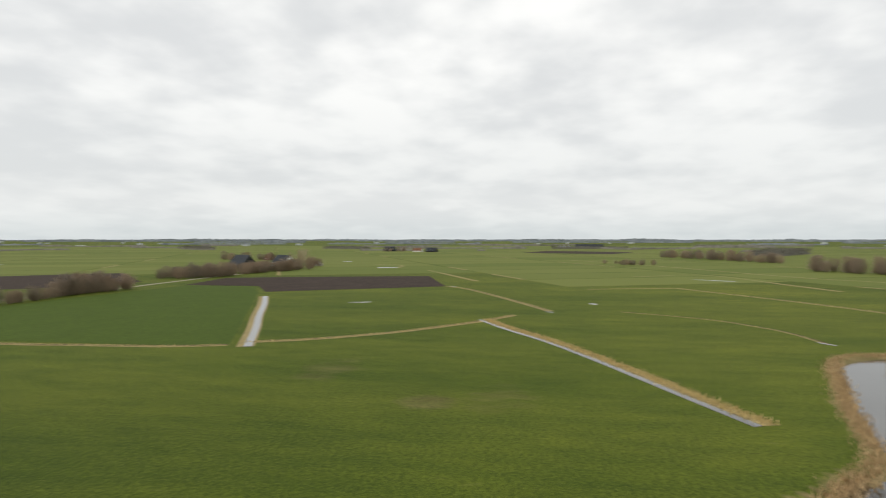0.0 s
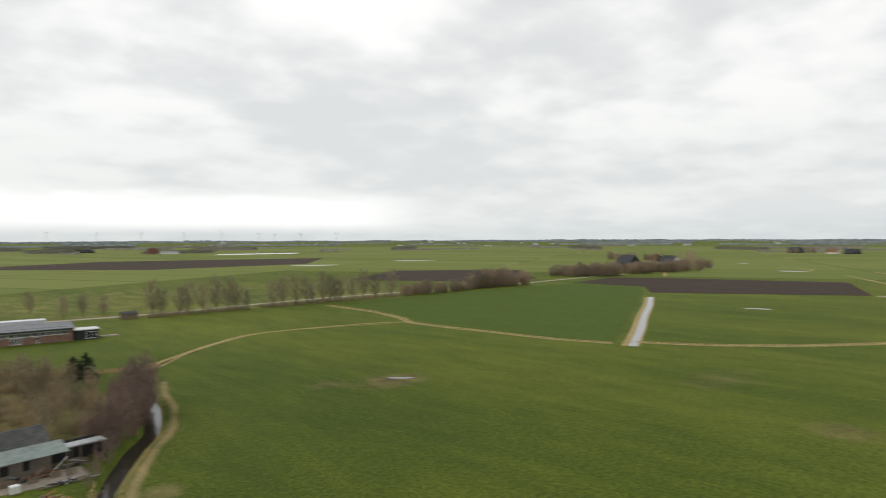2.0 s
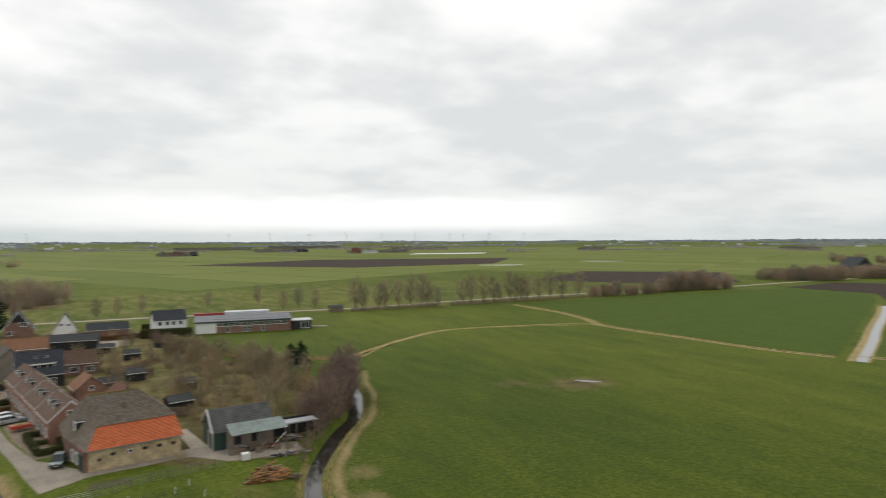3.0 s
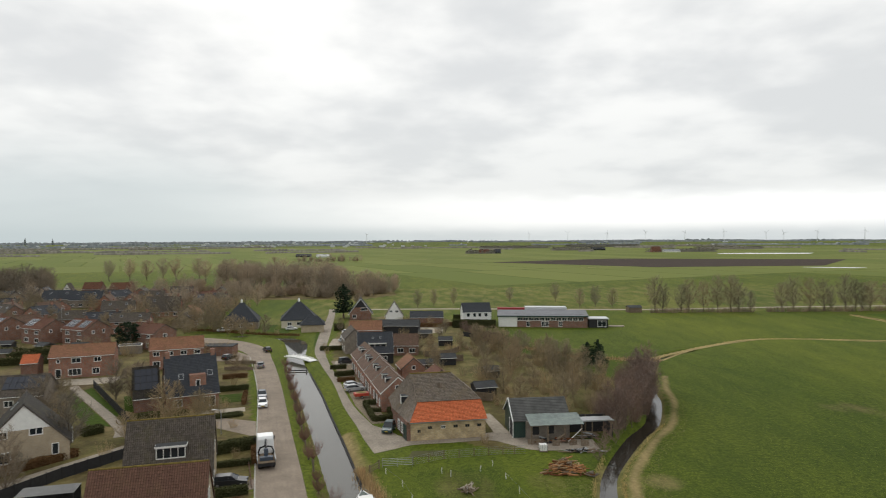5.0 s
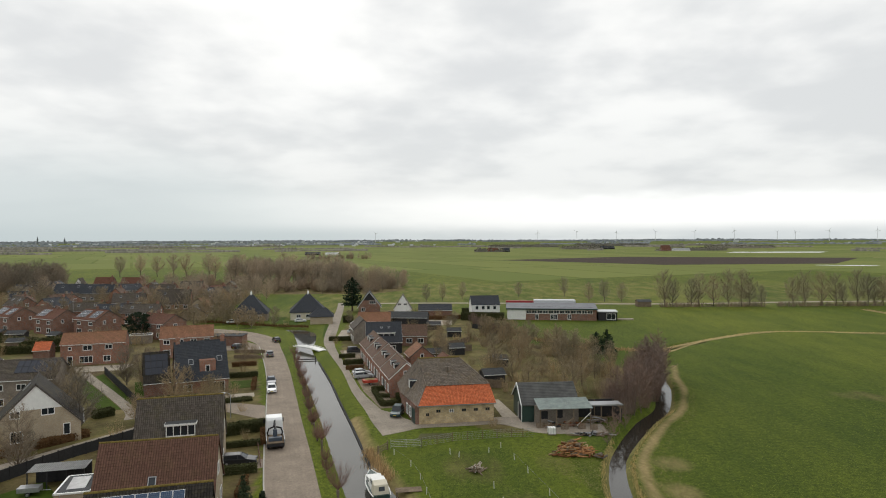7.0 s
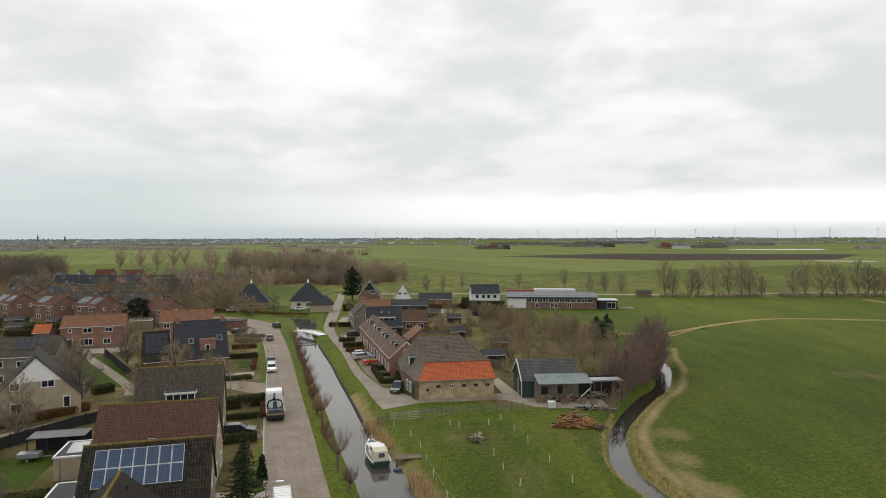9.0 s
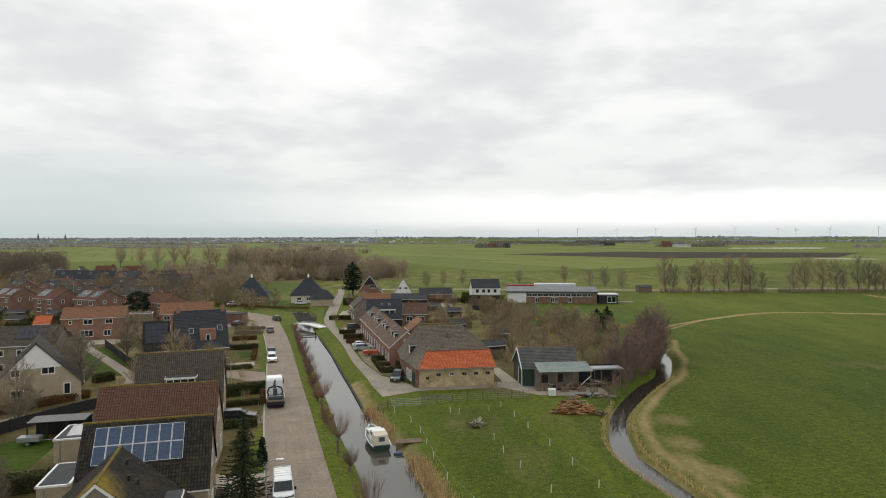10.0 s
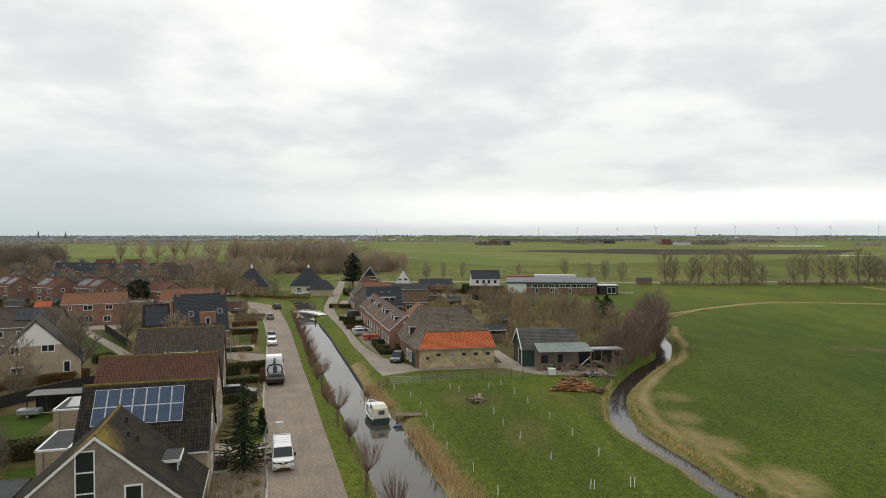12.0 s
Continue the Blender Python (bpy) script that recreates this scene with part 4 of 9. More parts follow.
roof_light(h, slope_pose(9.4, 3.2, 7.8, -0.6, 1.9), 0.6, 0.5)
roof_light(h, slope_pose(9.4, 3.2, 7.8, 1.4, 1.9), 0.6, 0.5)
gable_house(-24.2, 186.5, 105, 9, 5.5, 4.6, 7.2, M_GREYBRICK, M_GREYTILE, "narrow brick house with grey roof", wins=std_windows(9, 5.5, 4.6))
gable_house(-9.6, 183, 0, 10, 8, 3.0, 5.6, M_BRICK2, M_ROWTILE, "low brick house with brown tiled roof", wins=std_windows(10, 8, 3.0))
gable_house(-22.5, 207, 3, 10.5, 8.5, 4.0, 6.4, M_BRICK, M_OLDORANGE, "low house with orange tiled roof", wins=std_windows(10.5, 8.5, 4.0))
gable_house(-30.8, 264, 96, 9, 8.8, 3.0, 8.8, M_BRICK2, M_SLATE, "black clad house with white verge boards", wins=[("l", 1.4, 4.4, 2.6, 1.3, 2), ("l", -2.5, 1.5, 1.6, 1.4, 1)], gable_mat=M_BLACKWOOD, over=0.6, side_mat=M_WHITE)
gable_house(-16.2, 256, 93, 8, 6.8, 2.6, 8.0, M_WHITE, M_GREYTILE, "white house with steep gable", wins=[("l", 1.0, 4.4, 1.3, 1.1, 1), ("l", -1.3, 4.4, 1.3, 1.1, 1)], gable_mat=M_WHITE, side_mat=M_WHITE)
gable_house(-12.2, 222, -4, 14, 7, 3.2, 4.8, M_BLACKWOOD, M_GREYROOF, "long low shed with grey roof", name="shed")
gable_house(-3, 250, 2, 13, 8, 2.6, 4.6, M_BRICK2, M_SLATE, "low barn with slate-grey roof", name="barn")
for ax, ay, arz, top, rm in ((-5.6, 149.4, 14, 5.5, M_OLDORANGE), (0.8, 137, 14, 5.2, M_REDTILE)):
    gable_house(ax, ay, arz + 90, 6.5, 5.5, 3.2, top, M_BRICK, rm, "small brick back building with red roof", wins=[("l", 0, 3.2, 0.8, 0.9, 0)], name="outbuilding")
for ax, ay, arz, aw in ((-2.2, 158, 14, 5), (3.5, 166, 10, 4), (4.5, 127.5, 20, 4.2), (10.5, 133, 14, 4.6), (-3, 129, 14, 4)):
    gable_house(ax, ay, arz, aw, 3.4, 2.1, 2.9, M_BLACKWOOD, M_GREYROOF, "dark wooden garden shed", name="garden_shed", group="garden sheds")


# ---- the old farm ----
def hip_house(x, y, rz, w, d, eave, ridge, top, wall, roof, label, wins=(), name="house", fine=False, cap=True, over=0.4, group=""):
    """A house with a hipped roof; top is the ridge's length (0: a pyramid)."""
    h = thing(name, pose(x, y, 0, 0, 0, rz), label, "house", group)
    bm = bmesh.new()
    box(bm, -w / 2, -d / 2, -0.3, w / 2, d / 2, eave)
    part("wall", bm, wall, h)
    a, b, t = w / 2 + over, d / 2 + over, max(top / 2, 0.05)
    z0 = eave - 0.1
    roof_part(h, [((-a, -b, z0), (a, -b, z0), (t, 0, ridge), (-t, 0, ridge)), ((a, b, z0), (-a, b, z0), (-t, 0, ridge), (t, 0, ridge)),
                  ((a, -b, z0), (a, b, z0), (t, 0.03, ridge), (t, -0.03, ridge)), ((-a, b, z0), (-a, -b, z0), (-t, -0.03, ridge), (-t, 0.03, ridge))], roof, fine)
    for sx in (-1, 1):
        for sy in (-1, 1):
            bm = bmesh.new()
            pipe(bm, [(sx * a, sy * b, z0 + 0.03), (sx * t, 0, ridge + 0.03)], 0.11, 6)
            part("hip_cap", bm, roof, h)
    if cap:
        bm = bmesh.new()
        pipe(bm, [(0, 0, ridge - 0.5), (0, 0, ridge + 0.5), (0, 0, ridge + 1.2)], [0.5, 0.35, 0.08], 8)
        part("finial", bm, M_WHITE, h, "white ridge ornament")
    for face, u, z, ww, hh, mull in wins:
        window(h, on_face(face, u, z, w, d), ww, hh, mull)
    return h


barn = thing("barn", pose(2.3, 103.4, 0, 0, 0, 9.5), "old yellow brick barn with orange lower roof and grey upper roof", "barn")
bm = bmesh.new()
box(bm, -6.3, 0, -0.3, 6.3, 17.0, 3.05)
prism(bm, [(0.2, 3.05), (16.8, 3.05), (13.2, 4.8), (4.2, 4.8)], -4.0, 6.3)
part("wall", bm, M_YELLOW, barn)
roof_part(barn, [((-6.5, -0.35, 3.1), (6.6, -0.35, 3.1), (6.6, 4.5, 5.25), (-4.5, 4.5, 5.25))], M_ORANGE, True, "bright orange pantile lower roof")
roof_part(barn, [((-4.6, 4.3, 5.28), (6.5, 4.3, 5.28), (2.0, 8.9, 9.2), (-5.3, 8.9, 9.2)), ((6.5, 13.5, 5.2), (-6.0, 13.5, 5.2), (-5.3, 8.9, 9.2), (2.0, 8.9, 9.2)), ((6.5, 4.3, 5.28), (6.5, 13.5, 5.28), (2.0, 8.95, 9.2), (2.0, 8.85, 9.2))], M_BARNTILE, True, "grey-brown weathered tiled upper roof", name="upper_roof")
roof_part(barn, [((6.6, 17.4, 3.1), (-6.5, 17.4, 3.1), (-6.5, 13.3, 5.2), (6.6, 13.3, 5.2))], M_BARNTILE, False, name="rear_roof")
roof_part(barn, [((-8.3, 17.0, 3.1), (-8.3, 9.4, 3.1), (-5.3, 8.8, 9.2), (-5.3, 9.0, 9.2))], M_BARNTILE, True, "dark grey tiled side slope", name="side_roof")
roof_part(barn, [((-8.3, 9.4, 3.1), (-6.5, -0.35, 3.1), (-4.5, 4.5, 5.3), (-5.3, 8.8, 9.2))], M_BARNTILE, True, "dark grey tiled front slope", name="corner_roof")
bm = bmesh.new()
pipe(bm, [(-5.4, 8.9, 9.24), (2.1, 8.9, 9.24)], 0.15, 8)
part("ridge_cap", bm, M_MOSS, barn, "mossy ridge tiles")
for q0, q1 in (((-4.6, 4.4, 5.35), (-5.3, 8.85, 9.25)), ((6.5, 4.3, 5.33), (2.0, 8.9, 9.25))):
    bm = bmesh.new()
    pipe(bm, [q0, q1], 0.12, 8)
    part("hip_cap", bm, M_BARNTILE, barn)
bm = bmesh.new()
lo = [(-7.9, 9.4), (-6.9, 0.2), (-6.0, 0.1), (-6.0, 16.6), (-7.9, 16.6)]
va = [bm.verts.new((x, y, -0.3)) for x, y in lo]
vb = [bm.verts.new((x, y, 3.1)) for x, y in lo]
bm.faces.new(vb)
for k in range(5):
    bm.faces.new((va[k], va[(k + 1) % 5], vb[(k + 1) % 5], vb[k]))
bmesh.ops.recalc_face_normals(bm, faces=bm.faces)
part("side_wall", bm, M_BRICK2, barn, "dark red brick side wing")
dormer(barn, pose(-7.1, 6.8, 4.7, 0, 0, -90), 1.2, 1.2, 1.5, 1, rim=0.09)
for u, dw, mat in ((0.5, 1.9, M_GREEN), (2.9, 1.0, M_WHITE), (4.8, 1.0, M_WHITE)):
    a = math.degrees(math.atan2(9.2, -1.5)) + 180
    m = pose(-6.9, 0.2, 0) @ pose(0, 0, 0, 0, 0, a)
    if mat is M_GREEN:
        bm = bmesh.new()
        box(bm, -dw / 2, -0.06, 0, dw / 2, 0.02, 2.5)
        box(bm, -0.03, -0.075, 0, 0.03, 0.02, 2.5)
        part("barn_door", bm, M_GREEN, barn, "dark green wooden barn door").matrix_local = m @ pose(-u - 0.6, 0, 0)
    else:
        window(barn, m @ pose(-u, 0, 1.5), dw, 1.7, 1)
for u in (-3.1, -0.9, 1.2, 3.2, 5.2, -4.9):
    bm = bmesh.new()
    wd = 0.75 if u > -4.5 else 0.55
    box(bm, -wd / 2, -0.03, -0.25, wd / 2, 0.03, 0.25)
    o = part("barn_window", bm, M_WHITE if u in (-0.9,) else M_WOOD, barn, "small low barn window")
    o.matrix_local = pose(u, 0, 2.1 if u > -4.5 else 1.6)
    bm = bmesh.new()
    box(bm, -wd / 2 + 0.06, -0.04, -0.19, -0.03, 0.0, 0.19)
    box(bm, 0.03, -0.04, -0.19, wd / 2 - 0.06, 0.0, 0.19)
    part("pane", bm, M_GLASS, o)
bm = bmesh.new()
box(bm, -0.35, -0.3, 0, 0.35, 0.3, 0.95)
part("roof_vent", bm, M_BARNTILE, barn).matrix_local = pose(-0.4, 6.6, 7.1)
bm = bmesh.new()
box(bm, -6.6, -0.42, 3.0, 6.65, -0.28, 3.12)
part("gutter", bm, M_STEEL, barn)

# open shed with tin lean-to
shed = thing("open_shed", pose(17.7, 107.6, 0, 0, 0, 5), "green-black wooden shed with tin lean-to roof", "shed")
bm = bmesh.new()
prism(bm, [(-3.6, -0.2), (3.6, -0.2), (3.6, 3.0), (0, 5.6), (-3.6, 3.0)], -4.9, 4.6)
part("wall", bm, M_GREEN, shed)
M_SHEDROOF = plain("weathered_corrugated_sheet", (0.105, 0.105, 0.10), 0.85, 0, 0.4, 0.8)
roof_part(shed, [((-5.1, -3.9, 2.85), (4.8, -3.9, 2.85), (4.8, 0, 5.8), (-5.1, 0, 5.8)), ((4.8, 3.9, 2.85), (-5.1, 3.9, 2.85), (-5.1, 0, 5.8), (4.8, 0, 5.8))], M_SHEDROOF, False, "dark grey corrugated roof")
bm = bmesh.new()
prism(bm, [(-4.0, 2.75), (-4.0, 2.95), (0, 5.9), (0, 5.65)], -5.2, -5.06)
prism(bm, [(4.0, 2.75), (4.0, 2.95), (0, 5.9), (0, 5.65)], -5.2, -5.06)
bmesh.ops.recalc_face_normals(bm, faces=bm.faces)
part("verge_board", bm, M_WHITE, shed)
bm = bmesh.new()
tilt = pose(0, -7.2, 3.0) @ pose(0, 0, 0, 13) @ pose(0, 7.2, -3.0)
rib = [(-2.95 + k * 0.1, 3.02 + (0.035 if k % 2 else 0.0)) for k in range(90)]
low_e = [bm.verts.new(tilt @ Vector((x, -7.2, z))) for x, z in rib]
top_e = [bm.verts.new(tilt @ Vector((x, -3.3, z))) for x, z in rib]
for k in range(89):
    bm.faces.new((low_e[k], low_e[k + 1], top_e[k + 1], top_e[k]))
bmesh.ops.solidify(bm, geom=bm.faces[:], thickness=0.02)
part("lean_to_roof", bm, M_TIN, shed, "grey-green corrugated metal lean-to roof")
bm = bmesh.new()
box(bm, 5.0, -5.5, 3.0, 11.5, -3.2, 3.08)
box(bm, 5.0, -5.6, 2.9, 11.6, -5.45, 3.12)
part("flat_roof", bm, M_STEEL, shed, "pale flat carport roof")
bm = bmesh.new()
box(bm, 5.0, -1.62, -0.1, 11.5, -1.5, 3.0)
box(bm, 11.4, -5.3, -0.1, 11.5, -1.5, 2.2)
part("carport_wall", bm, M_BLACKWOOD, shed, "dark plank wall of the carport")
for x, y, z in ((-2.7, -7.0, 2.9), (0.0, -7.0, 2.9), (2.8, -7.0, 2.9), (5.6, -7.0, 2.9), (8, -5.2, 2.95), (11.2, -5.2, 2.95), (11.2, -1.7, 2.95), (8, -1.7, 2.95)):
    bm = bmesh.new()
    box(bm, x - 0.08, y - 0.08, -0.2, x + 0.08, y + 0.08, z)
    part("post", bm, M_WOOD, shed)
bm = bmesh.new()
pipe(bm, [(3.2, -7.2, 0.2), (5.6, -7.1, 2.3)], 0.06)
part("brace", bm, M_WHITE, shed)
bm = bmesh.new()
box(bm, -2.9, -4.4, -0.2, 4.4, -3.62, 2.9)
part("front_wall", bm, M_GREYBRICK, shed, "pale weathered front wall under the lean-to")
# solid black panels paint the shade inside two unglazed holes
for x0, x1, hz in ((-1.9, -0.8, 1.3), (0.8, 1.7, 1.4)):
    bm = bmesh.new()
    box(bm, x0, -4.45, hz - 0.6, x1, -4.38, hz + 0.7)
    part("opening_shade", bm, M_BLACKWOOD, shed, "black panel for the shade in an unglazed hole")
# black board paints the shade inside the open doorway
bm = bmesh.new()
box(bm, -4.96, -3.2, 0, -4.88, -0.9, 2.6)
part("doorway_shade", bm, M_BLACKWOOD, shed)
bm = bmesh.new()
box(bm, -4.99, -0.8, 0, -4.87, -0.5, 2.7)
part("door_post", bm, M_WHITE, shed)
bm = bmesh.new()
box(bm, -4.99, -3.45, 0, -4.87, -3.2, 2.7)
part("door_post", bm, M_WHITE, shed)

# pyramid-roofed farmhouses, their annexes, and the long low building across the meadow
PYR = [("f", -3.5, 1.5, 1.6, 1.3, 1), ("f", 0, 1.5, 1.6, 1.3, 1), ("f", 3.5, 1.5, 1.6, 1.3, 1)]
hip_house(-52.4, 244.2, 12, 13, 13, 3.0, 9.6, 0.4, M_CREAM, M_SLATE, "farmhouse with steep slate pyramid roof", PYR, group="pyramid farmhouses")
hip_house(-73.0, 239.3, 12, 12.5, 12.5, 3.0, 9.8, 0.4, M_GREYBRICK, M_SLATE, "farmhouse with steep slate pyramid roof", PYR, group="pyramid farmhouses")
hip_house(-44.2, 229, 10, 8, 7, 2.8, 5.6, 3.0, M_BEIGE, M_SLATE, "low beige annexe with slate hipped roof", cap=False, name="annexe")
gable_house(16.2, 244, 4, 10.8, 9, 5.4, 8.4, M_WHITE, M_SLATE, "white two-storey house with dark roof", wins=[("f", -3.4, 4.2, 1.2, 1.4, 0), ("f", -1.0, 4.2, 1.2, 1.4, 0), ("f", 1.0, 4.2, 1.2, 1.4, 0), ("f", 3.4, 4.2, 1.2, 1.4, 0), ("f", 0, 1.5, 2.4, 1.5, 2)])
hall = thing("school_building", pose(41.5, 242, 0, 0, 0, -6), "long low brick building with grey roof", "building")
bm = bmesh.new()
prism(bm, [(-8, -0.3), (8, -0.3), (8, 4.3), (0, 5.4), (-8, 4.3)], -16.5, 16.5)
part("wall", bm, M_BRICK2, hall)
bm = bmesh.new()
prism(bm, [(-8.7, 4.2), (0, 5.45), (8.7, 4.2), (8.7, 4.45), (0, 5.72), (-8.7, 4.45)], -16.9, 16.9)
bmesh.ops.recalc_face_normals(bm, faces=bm.faces)
part("roof", bm, plain("pale_grey_sheet_roof", (0.15, 0.155, 0.17), 0.6, 0, 0.2, 0.4), hall, "shallow pale grey roof")
bm = bmesh.new()
box(bm, -16.9, -8.78, 4.0, 16.9, -8.65, 4.45)
part("fascia", bm, M_GREEN, hall, "dark green fascia board")
bm = bmesh.new()
box(bm, -16.5, -8.14, 0.2, -9.5, -7.95, 3.9)
part("white_panel", bm, M_WHITE, hall, "white panelled wall end")
for i in range(12):
    window(hall, pose(-8.4 + i * 2.05, -8.0, 3.1), 1.9, 1.2, 1)
for u in (-5.4, 0.2, 1.6, 6.6):
    window(hall, pose(u, -8.0, 1.3), 1.3, 1.9, 1)
bm = bmesh.new()
box(bm, -6, 3, 5.0, 10, 8, 6.4)
part("rooflight", bm, M_ALU, hall, "pale raised rooflight strip")
bm = bmesh.new()
box(bm, -17, 7.5, 4.2, -1, 8.9, 5.7)
part("red_fascia", bm, plain("red_paint", (0.35, 0.03, 0.03), 0.5), hall, "red fascia behind the roof")
bm = bmesh.new()
for k in range(14):
    box(bm, -11 + k * 1.9, -6.5, 0.02, -9.6 + k * 1.9, -4.6, 0.07, pose(0, 0, 4.75) @ pose(0, 0, 0, 0))
part("solar_strip", bm, M_DARKPANEL, hall)
kiosk = thing("garden_studio", pose(61.5, 235, 0, 0, 0, -6), "small flat-roofed dark studio with a big window", "shed")
bm = bmesh.new()
box(bm, -3.4, -3, -0.2, 3.4, 3, 3.2)
part("wall", bm, M_BLACKWOOD, kiosk)
bm = bmesh.new()
box(bm, -3.7, -3.4, 3.2, 3.7, 3.3, 3.5)
part("roof", bm, M_ALU, kiosk)
window(kiosk, pose(1.2, -3.0, 1.5), 3.2, 2.2, 1)
slab = thing("platform", pose(68.5, 234.5, 0, 0, 0, -6), "pale concrete platform on the grass", "platform")
bm = bmesh.new()
box(bm, -2.8, -0.8, -0.1, 2.8, 0.8, 0.5)
part("platform", bm, M_SLAB, slab)


# ---- plants ----
def crown_tree(seed, height, wide, low=0.3, limbs=13, per=6, twigs=7, radius=0.2, twig=0.03, lean=0.02):
    """A bare broad-leaved tree that fills an egg-shaped crown: vertices and faces of its wood and of its twigs."""
    rnd = random.Random(seed)
    wood, fine = ([], []), ([], [])

    def limb(store, p0, p1, r0, r1, n):
        v, f = store
        d = (p1 - p0).normalized()
        a = d.orthogonal().normalized()
        b = d.cross(a)
        i = len(v)
        for p, r in ((p0, r0), (p1, r1)):
            for k in range(n):
                t = math.tau * k / n
                v.append(tuple(p + a * (math.cos(t) * r) + b * (math.sin(t) * r)))
        for k in range(n):
            f.append((i + k, i + (k + 1) % n, i + n + (k + 1) % n, i + n + k))

    def spike(p0, p1, r):
        v, f = fine
        d = (p1 - p0).normalized()
        a = d.orthogonal().normalized()
        b = d.cross(a)
        i = len(v)
        for k in range(3):
            t = math.tau * k / 3
            v.append(tuple(p0 + a * (math.cos(t) * r) + b * (math.sin(t) * r)))
        v.append(tuple(p1))
        f.extend(((i, i + 1, i + 3), (i + 1, i + 2, i + 3), (i + 2, i, i + 3)))

    stem = [Vector((0, 0, -0.2))]
    for k in range(4):
        stem.append(Vector((rnd.gauss(0, lean) * height, rnd.gauss(0, lean) * height, height * 0.215 * (k + 1))))
    v, f = wood
    for k, p in enumerate(stem):
        r = radius * (1 - 0.2 * k)
        v.extend((p.x + math.cos(math.tau * q / 6) * r, p.y + math.sin(math.tau * q / 6) * r, p.z) for q in range(6))
    for k in range(4):
        f.extend((k * 6 + q, k * 6 + (q + 1) % 6, k * 6 + 6 + (q + 1) % 6, k * 6 + 6 + q) for q in range(6))
    cz, hz = height * (low + 1) / 2, height * (1 - low) / 2
    turn = rnd.uniform(0, 6.28)
    for k in range(limbs):
        v = -0.85 + 1.8 * (k + rnd.random()) / limbs
        t = turn + k * 2.4 + rnd.gauss(0, 0.25)
        rho = wide / 2 * math.sqrt(max(0.06, 1 - v * v)) * math.sqrt(rnd.uniform(0.12, 1.1))
        tip = Vector((math.cos(t) * rho, math.sin(t) * rho, cz + v * hz * rnd.uniform(0.88, 1.04)))
        z0 = max(height * low * 0.55, min(height * 0.84, tip.z - rho * rnd.uniform(0.9, 1.5)))
        s = min(3, int(z0 / (height * 0.215)))
        root = stem[s].lerp(stem[s + 1], min(1, max(0, z0 / (height * 0.215) - s)))
        mid = root.lerp(tip, 0.5) + Vector((rnd.gauss(0, 0.05), rnd.gauss(0, 0.05), -0.04)) * height * 0.5
        r0 = radius * rnd.uniform(0.3, 0.45)
        limb(fine, root, mid, r0, r0 * 0.6, 4)
        limb(fine, mid, tip, r0 * 0.6, twig, 4)
        out = (tip - root).normalized()
        for j in range(per):
            u = 0.3 + 0.7 * (j + rnd.random()) / per
            p = root.lerp(mid, u * 2) if u < 0.5 else mid.lerp(tip, u * 2 - 1)
            d = (out * 0.7 + Vector((rnd.gauss(0, 0.6), rnd.gauss(0, 0.6), rnd.gauss(0.25, 0.35)))).normalized()
            q = p + d * wide * rnd.uniform(0.10, 0.22)
            limb(fine, p, q, twig * 1.6, twig, 3)
            for _ in range(twigs):
                g = p.lerp(q, rnd.uniform(0.2, 1))
                e = (d * 0.6 + Vector((rnd.gauss(0, 0.55), rnd.gauss(0, 0.55), rnd.gauss(0.3, 0.4)))).normalized()
                h = g + e * wide * rnd.uniform(0.12, 0.28)
                over = math.sqrt((h.x ** 2 + h.y ** 2) / (wide / 2) ** 2 + ((h.z - cz) / hz) ** 2)
                if over > 1.03:
                    h = g.lerp(h, max(0.25, 1 - (over - 1.0) * 1.6))
                spike(g, h, twig)
    return wood, fine


def tree(m, seed, height, wide, label, twig_mat=None, name="tree", group="", **kw):
    o = thing(name, m, label, "tree", group)
    wood, fine = crown_tree(seed, height, wide, **kw)
    data_part("trunk", *wood, M_BARK, o)
    data_part("crown", *fine, twig_mat or M_TWIG, o)
    return o


def shrub(m, seed, height, wide, stems, label, mat, name="shrub", group="", twigs=9, category="shrub", thick=1.0):
    """A many-stemmed bare bush: each stem fans out and carries side twigs."""
    rnd = random.Random(seed)
    o = thing(name, m, label, category, group)
    v, f = [], []

    def spike(p0, p1, r):
        d = (p1 - p0).normalized()
        a = d.orthogonal().normalized()
        b = d.cross(a)
        i = len(v)
        for k in range(3):
            t = math.tau * k / 3
            v.append(tuple(p0 + a * (math.cos(t) * r) + b * (math.sin(t) * r)))
        v.append(tuple(p1))
        f.extend(((i, i + 1, i + 3), (i + 1, i + 2, i + 3), (i + 2, i, i + 3)))

    for _ in range(stems):
        t, lean = rnd.uniform(0, math.tau), math.sqrt(rnd.random())
        base = Vector((math.cos(t), math.sin(t), 0)) * wide * 0.22 * lean
        tip = Vector((math.cos(t) * wide * 0.5 * lean, math.sin(t) * wide * 0.5 * lean, height * rnd.uniform(0.65, 1.0) * (1 - 0.25 * lean * lean)))
        base.z = -0.1
        spike(base, tip, 0.035 * thick)
        for k in range(twigs):
            u = rnd.uniform(0.25, 0.95)
            p = base.lerp(tip, u)
            q = p + Vector((rnd.gauss(0, 0.22), rnd.gauss(0, 0.22), rnd.uniform(0.1, 0.5))) * height * 0.32
            spike(p, q, 0.016 * thick)
    data_part("brush", v, f, mat, o)
    return o


